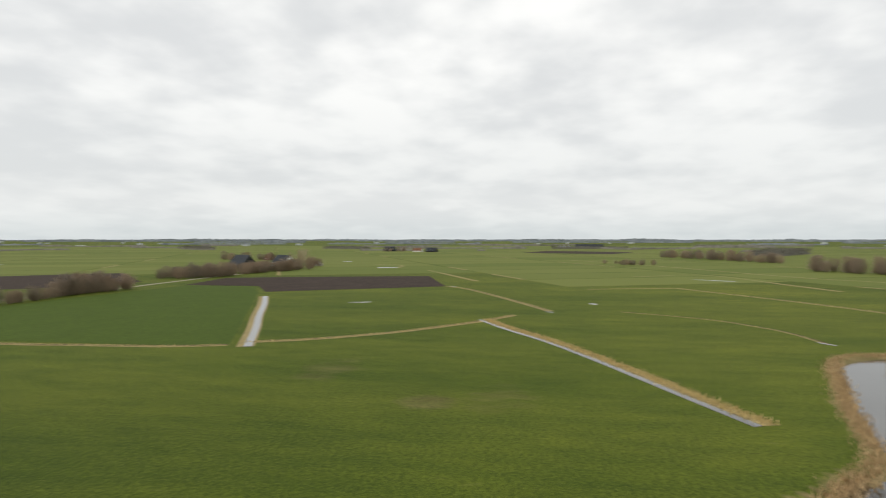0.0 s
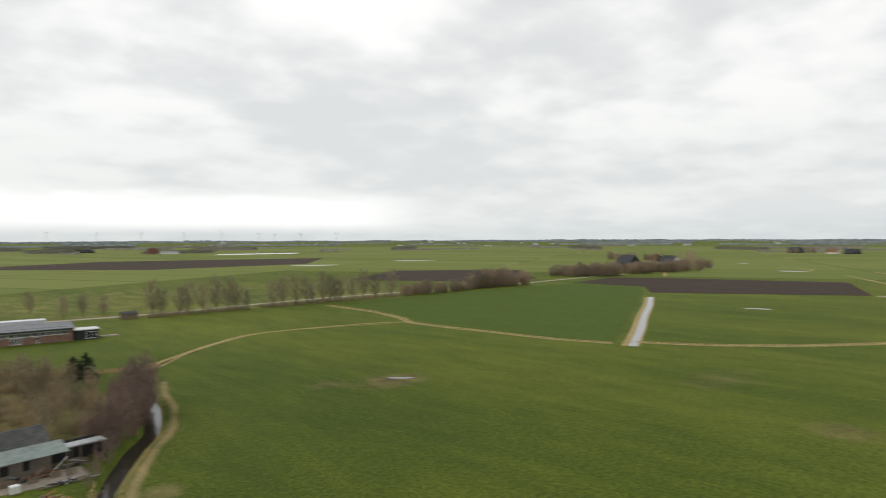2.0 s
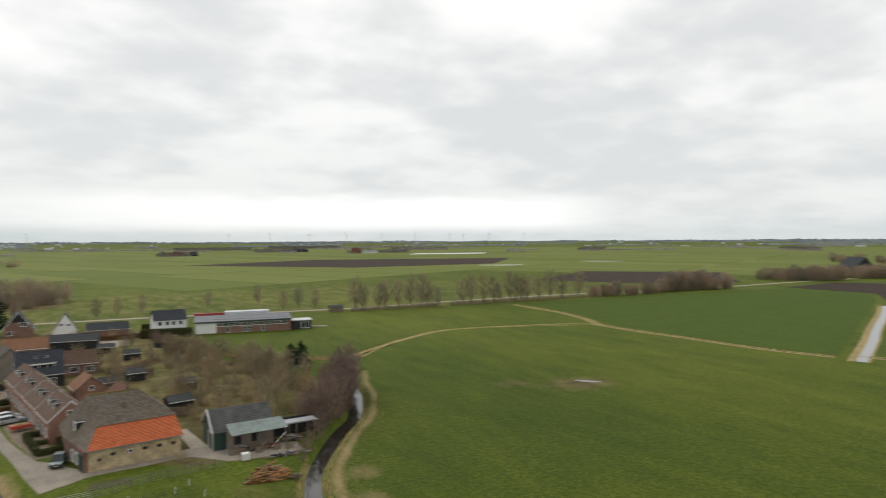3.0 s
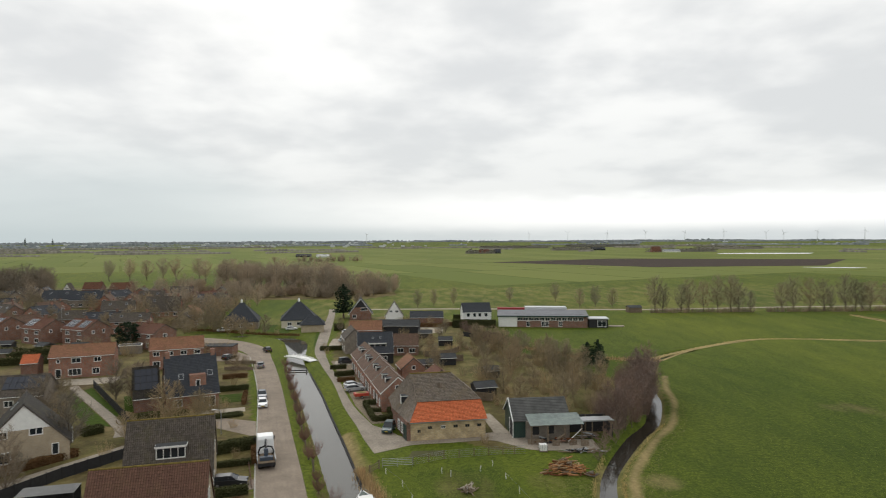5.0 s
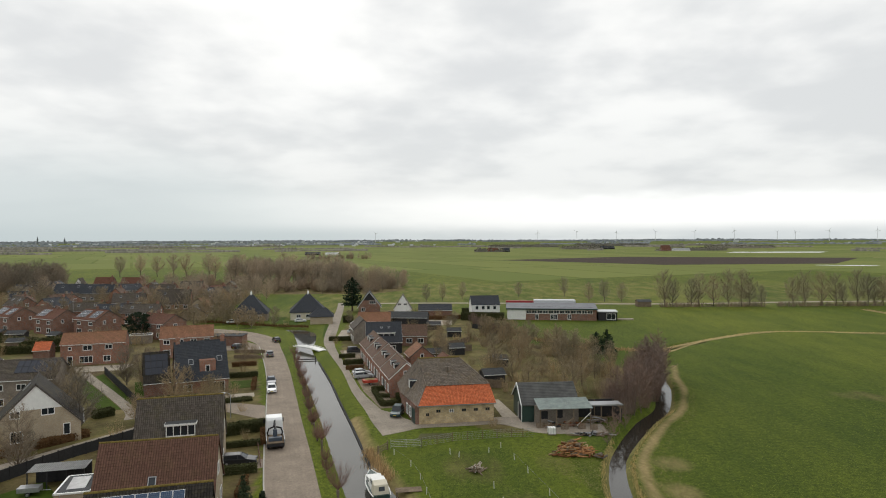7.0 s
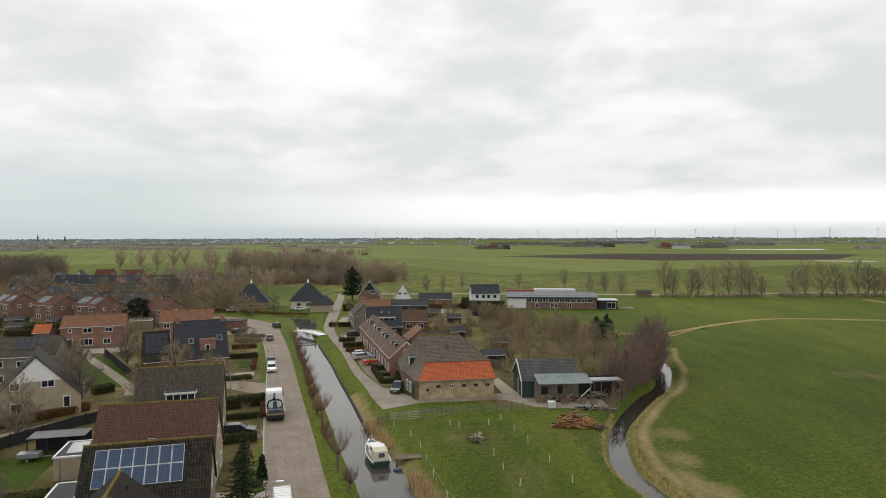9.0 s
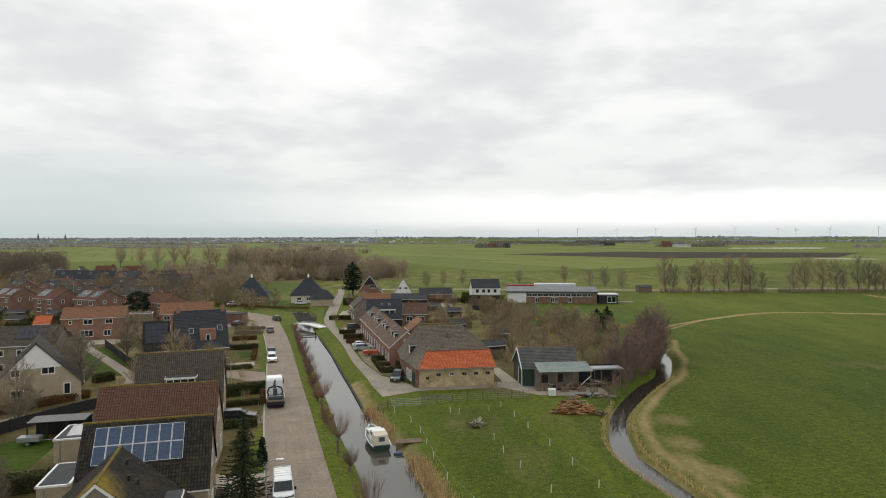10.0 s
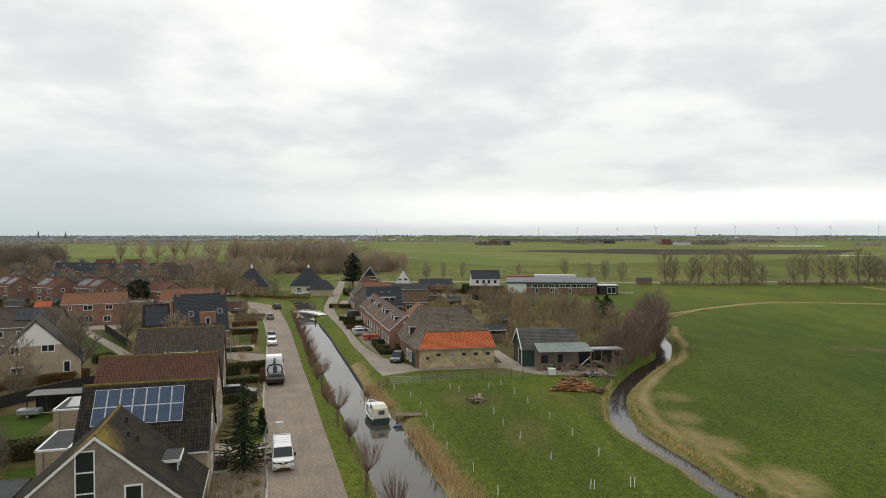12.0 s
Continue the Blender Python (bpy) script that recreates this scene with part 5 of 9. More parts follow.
def leaf_mass(seed, pts, size, flat=0.5):
    """Many small tilted leaf clumps round the given points."""
    rnd = random.Random(seed)
    v, f = [], []
    for p in pts:
        c = Vector(p)
        i = len(v)
        s = size * rnd.uniform(0.6, 1.3)
        q = Euler((rnd.uniform(-1, 1), rnd.uniform(-1, 1), rnd.uniform(0, 6.28)))
        for k in range(4):
            t = math.tau * k / 4 + rnd.uniform(-0.3, 0.3)
            w = Vector((math.cos(t) * s, math.sin(t) * s, rnd.uniform(-flat, flat) * s))
            w.rotate(q)
            v.append(tuple(c + w))
        f.extend(((i, i + 1, i + 2), (i, i + 2, i + 3)))
    return v, f


def hedge(pts, width, height, mat, label, name="hedge", group="", size=0.10, dens=80):
    """A clipped hedge along a line: a dark core and leaf clumps on its faces."""
    rnd = random.Random(len(pts) + round(pts[0][0] * 10))
    base = Vector((*pts[0], 0))
    o = thing(name, Matrix.Translation(base), label, "hedge", group)
    bm = bmesh.new()
    ps, ln = [], [Vector((*p, 0)) - base for p in pts]
    for a, b in zip(ln, ln[1:]):
        d = (b - a).normalized()
        n = Vector((-d.y, d.x, 0)) * width / 2
        w = 0.82
        vs = [bm.verts.new(q) for q in (a + n * w + Vector((0, 0, -0.1)), b + n * w + Vector((0, 0, -0.1)), b - n * w + Vector((0, 0, -0.1)), a - n * w + Vector((0, 0, -0.1)))]
        vt = [bm.verts.new(q.co + Vector((0, 0, height * 0.92 + 0.1))) for q in vs]
        bm.faces.new(vt)
        for k in range(4):
            bm.faces.new((vs[k], vs[(k + 1) % 4], vt[(k + 1) % 4], vt[k]))
        for _ in range(int((b - a).length * (2 * height + width) * dens)):
            u, s = rnd.random(), rnd.uniform(-height, height + width)
            p = a.lerp(b, u)
            if s < 0:
                p += n + Vector((0, 0, -s))
            elif s < width:
                p += n * (1 - 2 * s / width) + Vector((0, 0, height))
            else:
                p += -n + Vector((0, 0, s - width))
            ps.append(p + Vector((rnd.gauss(0, 0.06), rnd.gauss(0, 0.06), rnd.gauss(0, 0.06))))
    bmesh.ops.recalc_face_normals(bm, faces=bm.faces)
    part("hedge_core", bm, mat, o)
    data_part("foliage", *leaf_mass(3, ps, size), mat, o)
    return o


# trees used again and again
OAKS = [tree(pose(0, -300 - 20 * k, 0), 11 + k, 14, 10.5, "bare winter tree with a rounded brown crown", M_WOODTWIG, low=0.16, limbs=30, per=5, twigs=7, twig=0.023, name="woodland_tree") for k in range(3)]
DARKOAK = [tree(pose(8, -300 - 20 * k, 0), 14 + k, 14, 11, "dark bare tree in a dense wood", M_ROADTWIG, low=0.10, limbs=34, per=5, twigs=8, twig=0.028, name="dense_wood_tree") for k in range(2)]
TALL = [tree(pose(15, -300 - 20 * k, 0), 21 + k, 18, 12, "tall bare winter tree with a rounded crown", M_WOODTWIG, low=0.33, limbs=32, per=5, twigs=8, radius=0.42, twig=0.031, name="tall_tree", group="tall trees behind the village") for k in range(3)]
SLIM = [tree(pose(30, -300 - 20 * k, 0), 31 + k, 15, 8.6, "bare roadside tree with a fine oval crown", M_SLIMTWIG, low=0.20, limbs=34, per=5, twigs=9, radius=0.24, twig=0.022, name="roadside_tree", group="trees along the country road") for k in range(4)]
YOUNG = [tree(pose(50, -300 - 20 * k, 0), 51 + k, 6.2, 4.4, "bare garden tree with mossy twigs", M_OLIVETWIG, low=0.16, limbs=28, per=5, twigs=9, radius=0.1, twig=0.014, name="garden_tree") for k in range(3)]
rng = random.Random(5)


def scatter(stock, places, lo=0.8, hi=1.15):
    """Copies of the stock trees; the originals take the first places."""
    for i, (x, y) in enumerate(places):
        s = rng.uniform(lo, hi)
        m = pose(x, y, 0, 0, 0, rng.uniform(0, 360))
        o = stock[i % len(stock)]
        if o not in USED:
            USED.add(o)
            o.matrix_world = m
        else:
            o = copy_thing(o, m)
        o.scale = (s, s, s * rng.uniform(0.9, 1.1))


USED = set()
# country road with its tree row
road_pts = [(-48, 297), (-10, 299), (30, 297), (70, 293), (100, 291), (130, 293), (160, 297), (220, 300), (290, 296), (355, 292), (420, 296), (520, 300), (640, 290)]
band("road_country", road_pts, 4.0, 0.05, M_SLAB, "narrow pale country road across the meadows", "road")
row_places = [(x, 279 + rng.uniform(-1, 1)) for x in (98.9, 102.5, 111.2, 114.5, 120.8, 127.6, 132.8, 136.4, 156.5, 161.5, 169, 174.5, 184.8, 189.1, 192.9, 196.5, 203, 211, 219, 232)]
scatter(SLIM, row_places, 0.9, 1.1)
scatter(SLIM, [(70, 300), (78, 302), (86, 301), (64, 330), (40, 330), (0, 310), (10, 318), (-8, 305), (142, 279), (179, 280)], 0.5, 0.75)
# the wood behind the village: a row of tall trees, lower growth before it and a dense end
scatter(TALL, [(-266, 518), (-250, 520), (-237, 522), (-222, 518), (-204, 500), (-190, 510), (-178, 492), (-166, 500), (-152, 478), (-143, 490), (-131, 470), (-121, 480), (-110, 462), (-100, 466), (-91, 455), (-80, 452), (-72, 446)], 0.92, 1.12)
scatter(TALL, [(-150 + 92 * u + rng.gauss(0, 4), 452 - 60 * u + rng.uniform(-28, 28)) for u in [(k + 0.5) / 44 for k in range(40)]], 0.82, 1.05)
scatter(OAKS, [(-185 + 125 * u + rng.gauss(0, 5), 412 - 40 * u + rng.uniform(-34, 26)) for u in [rng.random() for _ in range(44)]], 0.5, 0.85)
for _ in range(40):
    u = rng.random()
    scatter(OAKS, [(-70 + 46 * u, 380 + rng.uniform(-12, 40))], 1.12 - 0.46 * u, 1.25 - 0.52 * u)
for k in range(70):
    y = rng.uniform(352, 465)
    scatter(DARKOAK, [(y * rng.uniform(-0.76, -0.605), y)], 0.85, 1.2)
DARKYOUNG = [tree(pose(60, -300 - 20 * k, 0), 61 + k, 6.4, 5.0, "dark bare garden tree with dense twigs", M_ROADTWIG, low=0.14, limbs=30, per=5, twigs=9, radius=0.12, twig=0.016, name="garden_tree") for k in range(2)]
scatter(DARKYOUNG, [(-56.1, 82.2), (-57.5, 98.9), (-66.4, 131.5), (-60.5, 128.5), (-53.3, 130.3), (-70, 112)], 1.2, 1.45)
scatter(YOUNG, [(-51, 104), (-48, 112), (-44, 118), (-50, 122), (-52, 138), (-64, 108), (-75, 128), (-71, 121),
                (14.7, 134.3), (18.4, 149.9), (28.7, 129.2), (38, 142.1), (22, 138.8), (25, 121), (17, 124), (33, 136), (12, 143), (28, 147), (0, 152), (32, 154), (40, 150), (-34, 228), (-72, 227), (-80, 229)], 0.8, 1.35)


# ---- fields and far country ----
def patch(name, pts, z, mat, label, category, kind="structure", thick=0.06):
    """A flat piece of ground cover with a rim."""
    bm = bmesh.new()
    top = [bm.verts.new((x, y, z)) for x, y in pts]
    low = [bm.verts.new((x, y, z - thick)) for x, y in pts]
    f = bm.faces.new(top)
    for k in range(len(pts)):
        bm.faces.new((low[k], low[(k + 1) % len(pts)], top[(k + 1) % len(pts)], top[k]))
    bmesh.ops.recalc_face_normals(bm, faces=bm.faces)
    return tagged(part(name, bm, mat), label, category, kind=kind)


def pool(x, y, a, b, turn_deg, label, name="puddle", z=0.03, mat=None):
    """An uneven shallow pool."""
    rnd = random.Random(round(x * 7 + y))
    bm = bmesh.new()
    vs = []
    for k in range(40):
        t = math.tau * k / 40
        r = 1 + 0.2 * math.sin(2 * t + x) + 0.13 * math.sin(3 * t + y) + rnd.uniform(-0.04, 0.04)
        vs.append(bm.verts.new((math.cos(t) * a * r, math.sin(t) * b * r, 0)))
    bm.faces.new(vs)
    o = tagged(part(name, bm, mat or M_PUDDLE), label, "puddle", kind="structure")
    o.matrix_world = pose(x, y, z, 0, 0, turn_deg)


M_DITCHREED = leafy("ditch_reed", (0.40, 0.31, 0.12), (0.72, 0.56, 0.27))
M_CROP = plain("winter_crop", (0.071, 0.108, 0.014), 0.95, 0, 0.22, 0.5, 0.03)
M_FARGRASS = leafy("far_grass", (0.122, 0.152, 0.030), (0.168, 0.188, 0.044))
M_MUD = plain("trodden_mud", (0.10, 0.10, 0.045), 0.9, 0, 0.3, 0.5)
# parcels of far grassland between their ditches
rng = random.Random(21)
fv, ff, dv, df = [], [], [], []
ang = 0.46
ca, sa = math.cos(ang), math.sin(ang)
for i in range(-60, 75):
    for j in range(-26, 40):
        w, l = 78, 190
        cx, cy = (i + 0.5) * w + (j % 2) * 31, (j + 0.5) * l
        x, y = cx * ca - cy * sa, cx * sa + cy * ca
        r = math.hypot(x, y)
        turn_to = math.atan2(x, y)
        if r > 2900 or r < 470 or y < -2600:
            continue
        if turn_to < 0.62 and (y < 460 or (x < -30 and y < 640)):
            continue
        if 0.62 < turn_to < 1.0 and r < 640 or 1.0 <= turn_to < 1.4 and r < 600:
            continue
        a, b = w / 2 - 1.6, l / 2 - 2.0
        k = len(fv)
        for u, v in ((-a, -b), (a, -b), (a, b), (-a, b)):
            fv.append((x + u * ca - v * sa, y + u * sa + v * ca, 0.06))
        ff.append((k, k + 1, k + 2, k + 3))
        if rng.random() < 0.26:
            k = len(dv)
            for u, v in ((-a, b - 2.0), (a, b - 2.0), (a, b + 1.5), (-a, b + 1.5)):
                dv.append((x + u * ca - v * sa, y + u * sa + v * ca, 0.12))
            df.append((k, k + 1, k + 2, k + 3))
tagged(data_part("grass_parcels", fv, ff, M_FARGRASS), "pale green grassland parcels parted by ditches", "meadow", kind="stuff")
tagged(data_part("dry_ditch_edges", dv, df, M_DRY), "straw-coloured dry ditch edges between far parcels", "ditch edge", kind="stuff")


def reed_line(name, pts, wide, high, per_m, label, size=0.10, seed=3, mat=None, z=0.0, both=0.0):
    """Dry reed along a line: many leaning blades."""
    rnd = random.Random(seed)
    v, f = [], []
    ln = smooth_line(pts, 6)
    for a, b in zip(ln, ln[1:]):
        d = b - a
        n = Vector((-d.y, d.x, 0)).normalized()
        for _ in range(max(1, int(d.length * per_m))):
            p = a + d * rnd.random() + n * rnd.gauss(both, wide / 2)
            p.z = z
            t = rnd.uniform(0, math.pi)
            s = Vector((math.cos(t), math.sin(t), 0)) * size * rnd.uniform(0.5, 1.2)
            h = high * rnd.uniform(0.45, 1.1)
            tip = p + Vector((rnd.gauss(0, 0.22) * h, rnd.gauss(0, 0.22) * h, h))
            i = len(v)
            v.extend((tuple(p - s), tuple(p + s), tuple(tip)))
            f.append((i, i + 1, i + 2))
    return tagged(data_part(name, v, f, mat or M_REED), label, "reeds", kind="stuff")


def ditch(pts, water, bank, shift=0.0, reeds=0.0, high=0.8, seed=1, dark=False):
    """A far field ditch: dry banks, a strip of water, reed."""
    band("ditch_bank", pts, bank, 0.05, M_DRY, "straw-coloured ditch bank", "ditch bank", thick=0.06)
    if water:
        ln = [Vector((*p, 0)) for p in pts]
        moved = []
        for i, p in enumerate(ln):
            d = (ln[min(i + 1, len(ln) - 1)] - ln[max(i - 1, 0)]).normalized()
            moved.append((p + Vector((-d.y, d.x, 0)) * shift)[:2])
        band("ditch_water", moved, water, 0.03 + 0.05, M_SOIL if dark else M_WATER, "dark muddy ditch bottom" if dark else "narrow ditch water reflecting grey sky", "water", thick=0.02)
    if reeds:
        reed_line("ditch_reeds", pts, bank * 0.55, high, reeds, "dry straw-coloured reeds along a ditch", 0.16, seed, M_DITCHREED, both=-shift * 0.6)


ditch([(60, 171), (66, 176.5), (84.9, 191.4), (105.9, 203), (135.7, 200.0), (158.5, 193.5), (165, 186)], 0.0, 1.5, 0, 5, 0.35, 2)
ditch([(178.7, 265.5), (178.2, 240), (177, 224), (171, 200), (165, 186), (165.5, 165), (167.5, 150.6), (170.9, 121.8), (177, 104)], 0.8, 3.4, 0.2, 8, 0.4, 3, True)
ditch([(183, 101), (193.6, 81.8), (213, 60.3), (232, 45.7), (249, 34.1), (270, 24)], 0.9, 3.8, 0.5, 10, 0.5, 4, True)
ditch([(253, 34), (230, 22), (203, 5.5), (172, -10), (140, -24.5), (119, -34.2)], 2.0, 3.6, -1.9, 26, 0.75, 5)
ditch([(175, 97), (212, 114), (245.3, 130.3), (290, 151), (330, 171)], 2.6, 5.4, -0.7, 0, 0.7, 6)
ditch([(424, 82), (403, 64.5), (340, 32.7), (288, 8.5)], 0.9, 3.4, 0.2, 2, 0.5, 7, True)
ditch([(438, -70), (418, -80.3), (359, -113.8), (310, -136.7), (255, -160)], 1.1, 3.4, 0.4, 2, 0.5, 8, True)
ditch([(292, -22.7), (272, -54.5), (250, -69.8), (237, -75.2), (214.3, -79.3)], 0.8, 1.8, 0.3, 2, 0.4, 9, True)
ditch([(985, 8), (800, -95), (586, -185), (524, -231), (420, -290)], 0.0, 6, 0, 0)
ditch([(641, 147), (585, 120), (532.7, 95.1), (480, 70)], 0.0, 4, 0, 0)
ditch([(770, 248), (743, 203), (683, 190)], 0.0, 6, 0, 0)
ditch([(560, -52), (598, -119), (480, -152), (430, -165)], 0.0, 4, 0, 0)
ditch([(418, -11), (428, -40), (438, -70)], 0.0, 2.5, 0, 0)
band("track_meadow", [(61, 168), (78.8, 186), (108.4, 203), (131, 199.5), (158, 190)], 0.8, 0.04, M_DRY, "faint straw-coloured track along a ditch", "track", thick=0.04)
patch("field_crop", [(169.5, 181), (172.5, 122), (178, 104), (243, 134.5), (328, 175), (356, 188), (396, 213), (396, 263), (300, 272), (186, 268), (182, 224)], 0.035, M_CROP, "dark green winter crop field", "field")
patch("field_ploughed_1", [(400, 268), (400, 211), (358, 184.6), (424, 84), (536, 121), (500, 237), (476, 281)], 0.10, M_SOIL, "dark brown ploughed field", "field")
patch("field_ploughed_2", [(300, 418), (365, 325), (420, 318), (524, 417), (501, 448), (428, 508)], 0.10, M_SOIL, "dark brown ploughed field", "field")
patch("field_ploughed_3", [(80, 905), (257, 725), (466, 742), (634, 954), (300, 1050)], 0.12, M_SOIL, "dark brown ploughed field", "field")
patch("field_ploughed_4", [(1450, 110), (1360, -85), (1560, -150), (1690, 60)], 0.12, M_SOIL, "dark brown ploughed field", "field")
patch("flooded_field", [(600, 1330), (790, 1310), (850, 1385), (655, 1405)], 0.12, M_PUDDLE, "flooded strip of grassland", "water")
pool(97, 113.6, 2.8, 1.1, -36, "shallow puddle in the grass")
pool(310, 106, 5.2, 2.2, -66, "shallow puddle in the grass")
pool(324, -11.5, 2.2, 2.4, 80, "shallow puddle in the grass")
pool(522, -112, 15, 2.6, 55, "shallow puddle in the grass", z=0.1)
pool(424, 79, 2.2, 2.4, 70, "shallow puddle in the grass")
pool(285, 9, 1.8, 1.2, 60, "shallow puddle in the grass")
pool(215, -78.4, 3.0, 0.9, 30, "shallow puddle in the grass", z=0.1)
pool(683, 203, 14, 6, -70, "shallow puddle in the grass", z=0.1)
pool(858, 314, 7, 6, -66, "shallow puddle in the grass", z=0.1)
pool(447, 690, 26, 9, -26, "shallow puddle in the grass", z=0.1)
pool(650, 730, 28, 9, -36, "shallow puddle in the grass", z=0.1)
reed_line("river_reeds", [(80, -30), (90, -34.5), (101.5, -43), (115, -48), (133.5, -52.5), (159, -60.3), (179, -66.5), (193, -74.5), (198.5, -88), (200, -115)], 2.2, 1.3, 40, "dry reeds on the river bank", 0.14, 12, z=-0.5)
reed_line("river_reeds", [(176, -80), (183, -88), (187, -100)], 2.5, 1.3, 30, "dry reeds on the far river bank", 0.14, 13, z=-0.5)

# tree clumps and farms over the fields
UNDER = [shrub(pose(80, -300 - 20 * k, 0), 271 + k, 2.6, 3.6, 28, "low bare roadside brushwood", M_TWIG, "brushwood", "brushwood under the roadside trees", 8, thick=1.8) for k in range(2)]
HEDGEROW = [tree(pose(70, -300 - 20 * k, 0), 71 + k, 9.5, 11, "dense bare hedgerow thicket with a rounded top", M_TWIG, "thicket", "hedgerow thickets", low=0.0, limbs=42, per=5, twigs=9, radius=0.16, twig=0.030) for k in range(3)]
clump_places = []
for a, b, n, sp in (((240, 280), (298, 279), 17, 1.6), ((306, 285), (358, 283), 18, 2.2), ((464, 311), (506, 291), 9, 4), ((530, 298), (632, 276), 15, 5), ((550, 312), (600, 300), 4, 5)):
    for k in range(n):
        u = (k + 0.5) / n
        clump_places.append((a[0] + (b[0] - a[0]) * u + rng.gauss(0, sp), a[1] + (b[1] - a[1]) * u + rng.gauss(0, sp)))
scatter(HEDGEROW, clump_places[:17], 0.55, 0.9)
scatter(HEDGEROW, clump_places[17:35], 0.8, 1.4)
scatter(HEDGEROW, clump_places[35:], 0.95, 1.3)
scatter(UNDER, [(97 + 1.6 * k, 278.6 + rng.uniform(-1, 1)) for k in range(29)] + [(150 + 1.7 * k, 278.8 + rng.uniform(-1, 1)) for k in range(56)], 0.7, 1.25)
scatter(HEDGEROW, [(-30 - 7 * k + rng.gauss(0, 4), 372 + 2.5 * k + rng.gauss(0, 9)) for k in range(16)], 0.6, 1.0)
scatter(HEDGEROW, [(-40 - 5.5 * k + rng.gauss(0, 4), 362 + 2.0 * k + rng.gauss(0, 12)) for k in range(24)], 0.5, 0.9)
scatter(HEDGEROW, [(-(352 + 2.2 * k) * rng.uniform(0.60, 0.74), 352 + 2.2 * k) for k in range(34)], 0.6, 1.0)
scatter(OAKS, [(640, 300), (690, 312), (720, 318), (760, 340)], 1.1, 1.5)


def copse(x, y, length, deep, high, turn_deg, label, seed, mat=None, name="copse"):
    """A far copse: a bank of twiggy clumps with an uneven top."""
    rnd = random.Random(seed)
    pts = []
    n = int(length * deep / 3.5) + 120
    for _ in range(n):
        u = rnd.uniform(-1, 1)
        top = high * (0.62 + 0.38 * noise.noise(Vector((u * length / 18, seed, 0))) + 0.1 * rnd.random())
        pts.append((u * length / 2, rnd.uniform(-deep, deep) / 2, max(0.5, top * rnd.random() ** 0.6)))
    o = thing(name, pose(x, y, 0, 0, 0, turn_deg), label, "trees")
    v, f = leaf_mass(seed, pts, 0.95, 0.9)
    m = int(length / 5) + 3
    i = len(v)
    for k in range(m):
        u = 2 * k / (m - 1) - 1
        top = high * (0.45 + 0.3 * noise.noise(Vector((u * length / 18, seed, 0))) + 0.12 * rnd.random()) * (1 - u ** 8)
        for b, zz in ((-0.5, -0.5), (-0.38, top * 0.8), (-0.1, top), (0.15, top * 0.95), (0.4, top * 0.7), (0.5, -0.5)):
            v.append((u * length / 2, b * deep + rnd.gauss(0, 0.8), max(-0.5, zz + rnd.gauss(0, 0.5))))
    for k in range(m - 1):
        for b in range(5):
            f.append((i + k * 6 + b, i + k * 6 + 6 + b, i + k * 6 + 7 + b, i + k * 6 + 1 + b))
    tagged(data_part("canopy", v, f, mat or M_FARWOOD, o), kind="stuff")
    return o


def far_farm(x, y, turn_deg, w, d, eave, ridge, wall, roof, label):
    gable_house(x, y, turn_deg, w, d, eave, ridge, wall, roof, label, name="farmhouse")


for x, y, ln, n, lo, hi in ((810, -75, 45, 5, 0.6, 0.8),  (700, 318, 50, 7, 0.9, 1.2), (880, 485, 90, 9, 1.0, 1.4), (1540, 425, 100, 6, 1.0, 1.4)):
    scatter(HEDGEROW, [(x + rng.uniform(-0.25, 0.25) * ln, y + (k / n - 0.5) * ln + rng.gauss(0, 3)) for k in range(n)], lo, hi)
for (ax, ay), (bx, by), n, lo, hi in (((1150, -165), (885, -275), 30, 1.1, 1.7), ((692, -240), (600, -305), 18, 1.1, 1.8), ((846, -52), (799, -89), 6, 0.5, 0.7)):
    scatter(HEDGEROW, [(ax + (bx - ax) * k / n + rng.gauss(0, 5), ay + (by - ay) * k / n + rng.gauss(0, 5)) for k in range(n)], lo, hi)
scatter(OAKS, [(-205 + 7.5 * k + rng.gauss(0, 3), 985 + rng.gauss(0, 8)) for k in range(13)], 0.6, 0.95)
scatter(HEDGEROW, [(-200 + 9 * k + rng.gauss(0, 3), 975 + rng.gauss(0, 5)) for k in range(10)] , 0.5, 0.8)
for args in ((1380, -420, 260, 60, 18, 150),
             (1900, 700, 200, 40, 12, 60), (2050, -60, 240, 30, 12, 90), (110, 1480, 70, 40, 13, 0), (420, 1840, 150, 40, 15, 0), (620, 1560, 180, 30, 12, 5),
             (300, 2300, 260, 60, 15, 5), (900, 1900, 200, 50, 14, 0), (700, 2600, 300, 60, 16, 0), (1300, 1500, 240, 50, 14, 40), (1700, 1100, 220, 50, 14, 50)):
    copse(*args[:3], args[3], args[4], args[5], "bare grey-brown copse among far fields", int(abs(args[0]) + abs(args[1])))
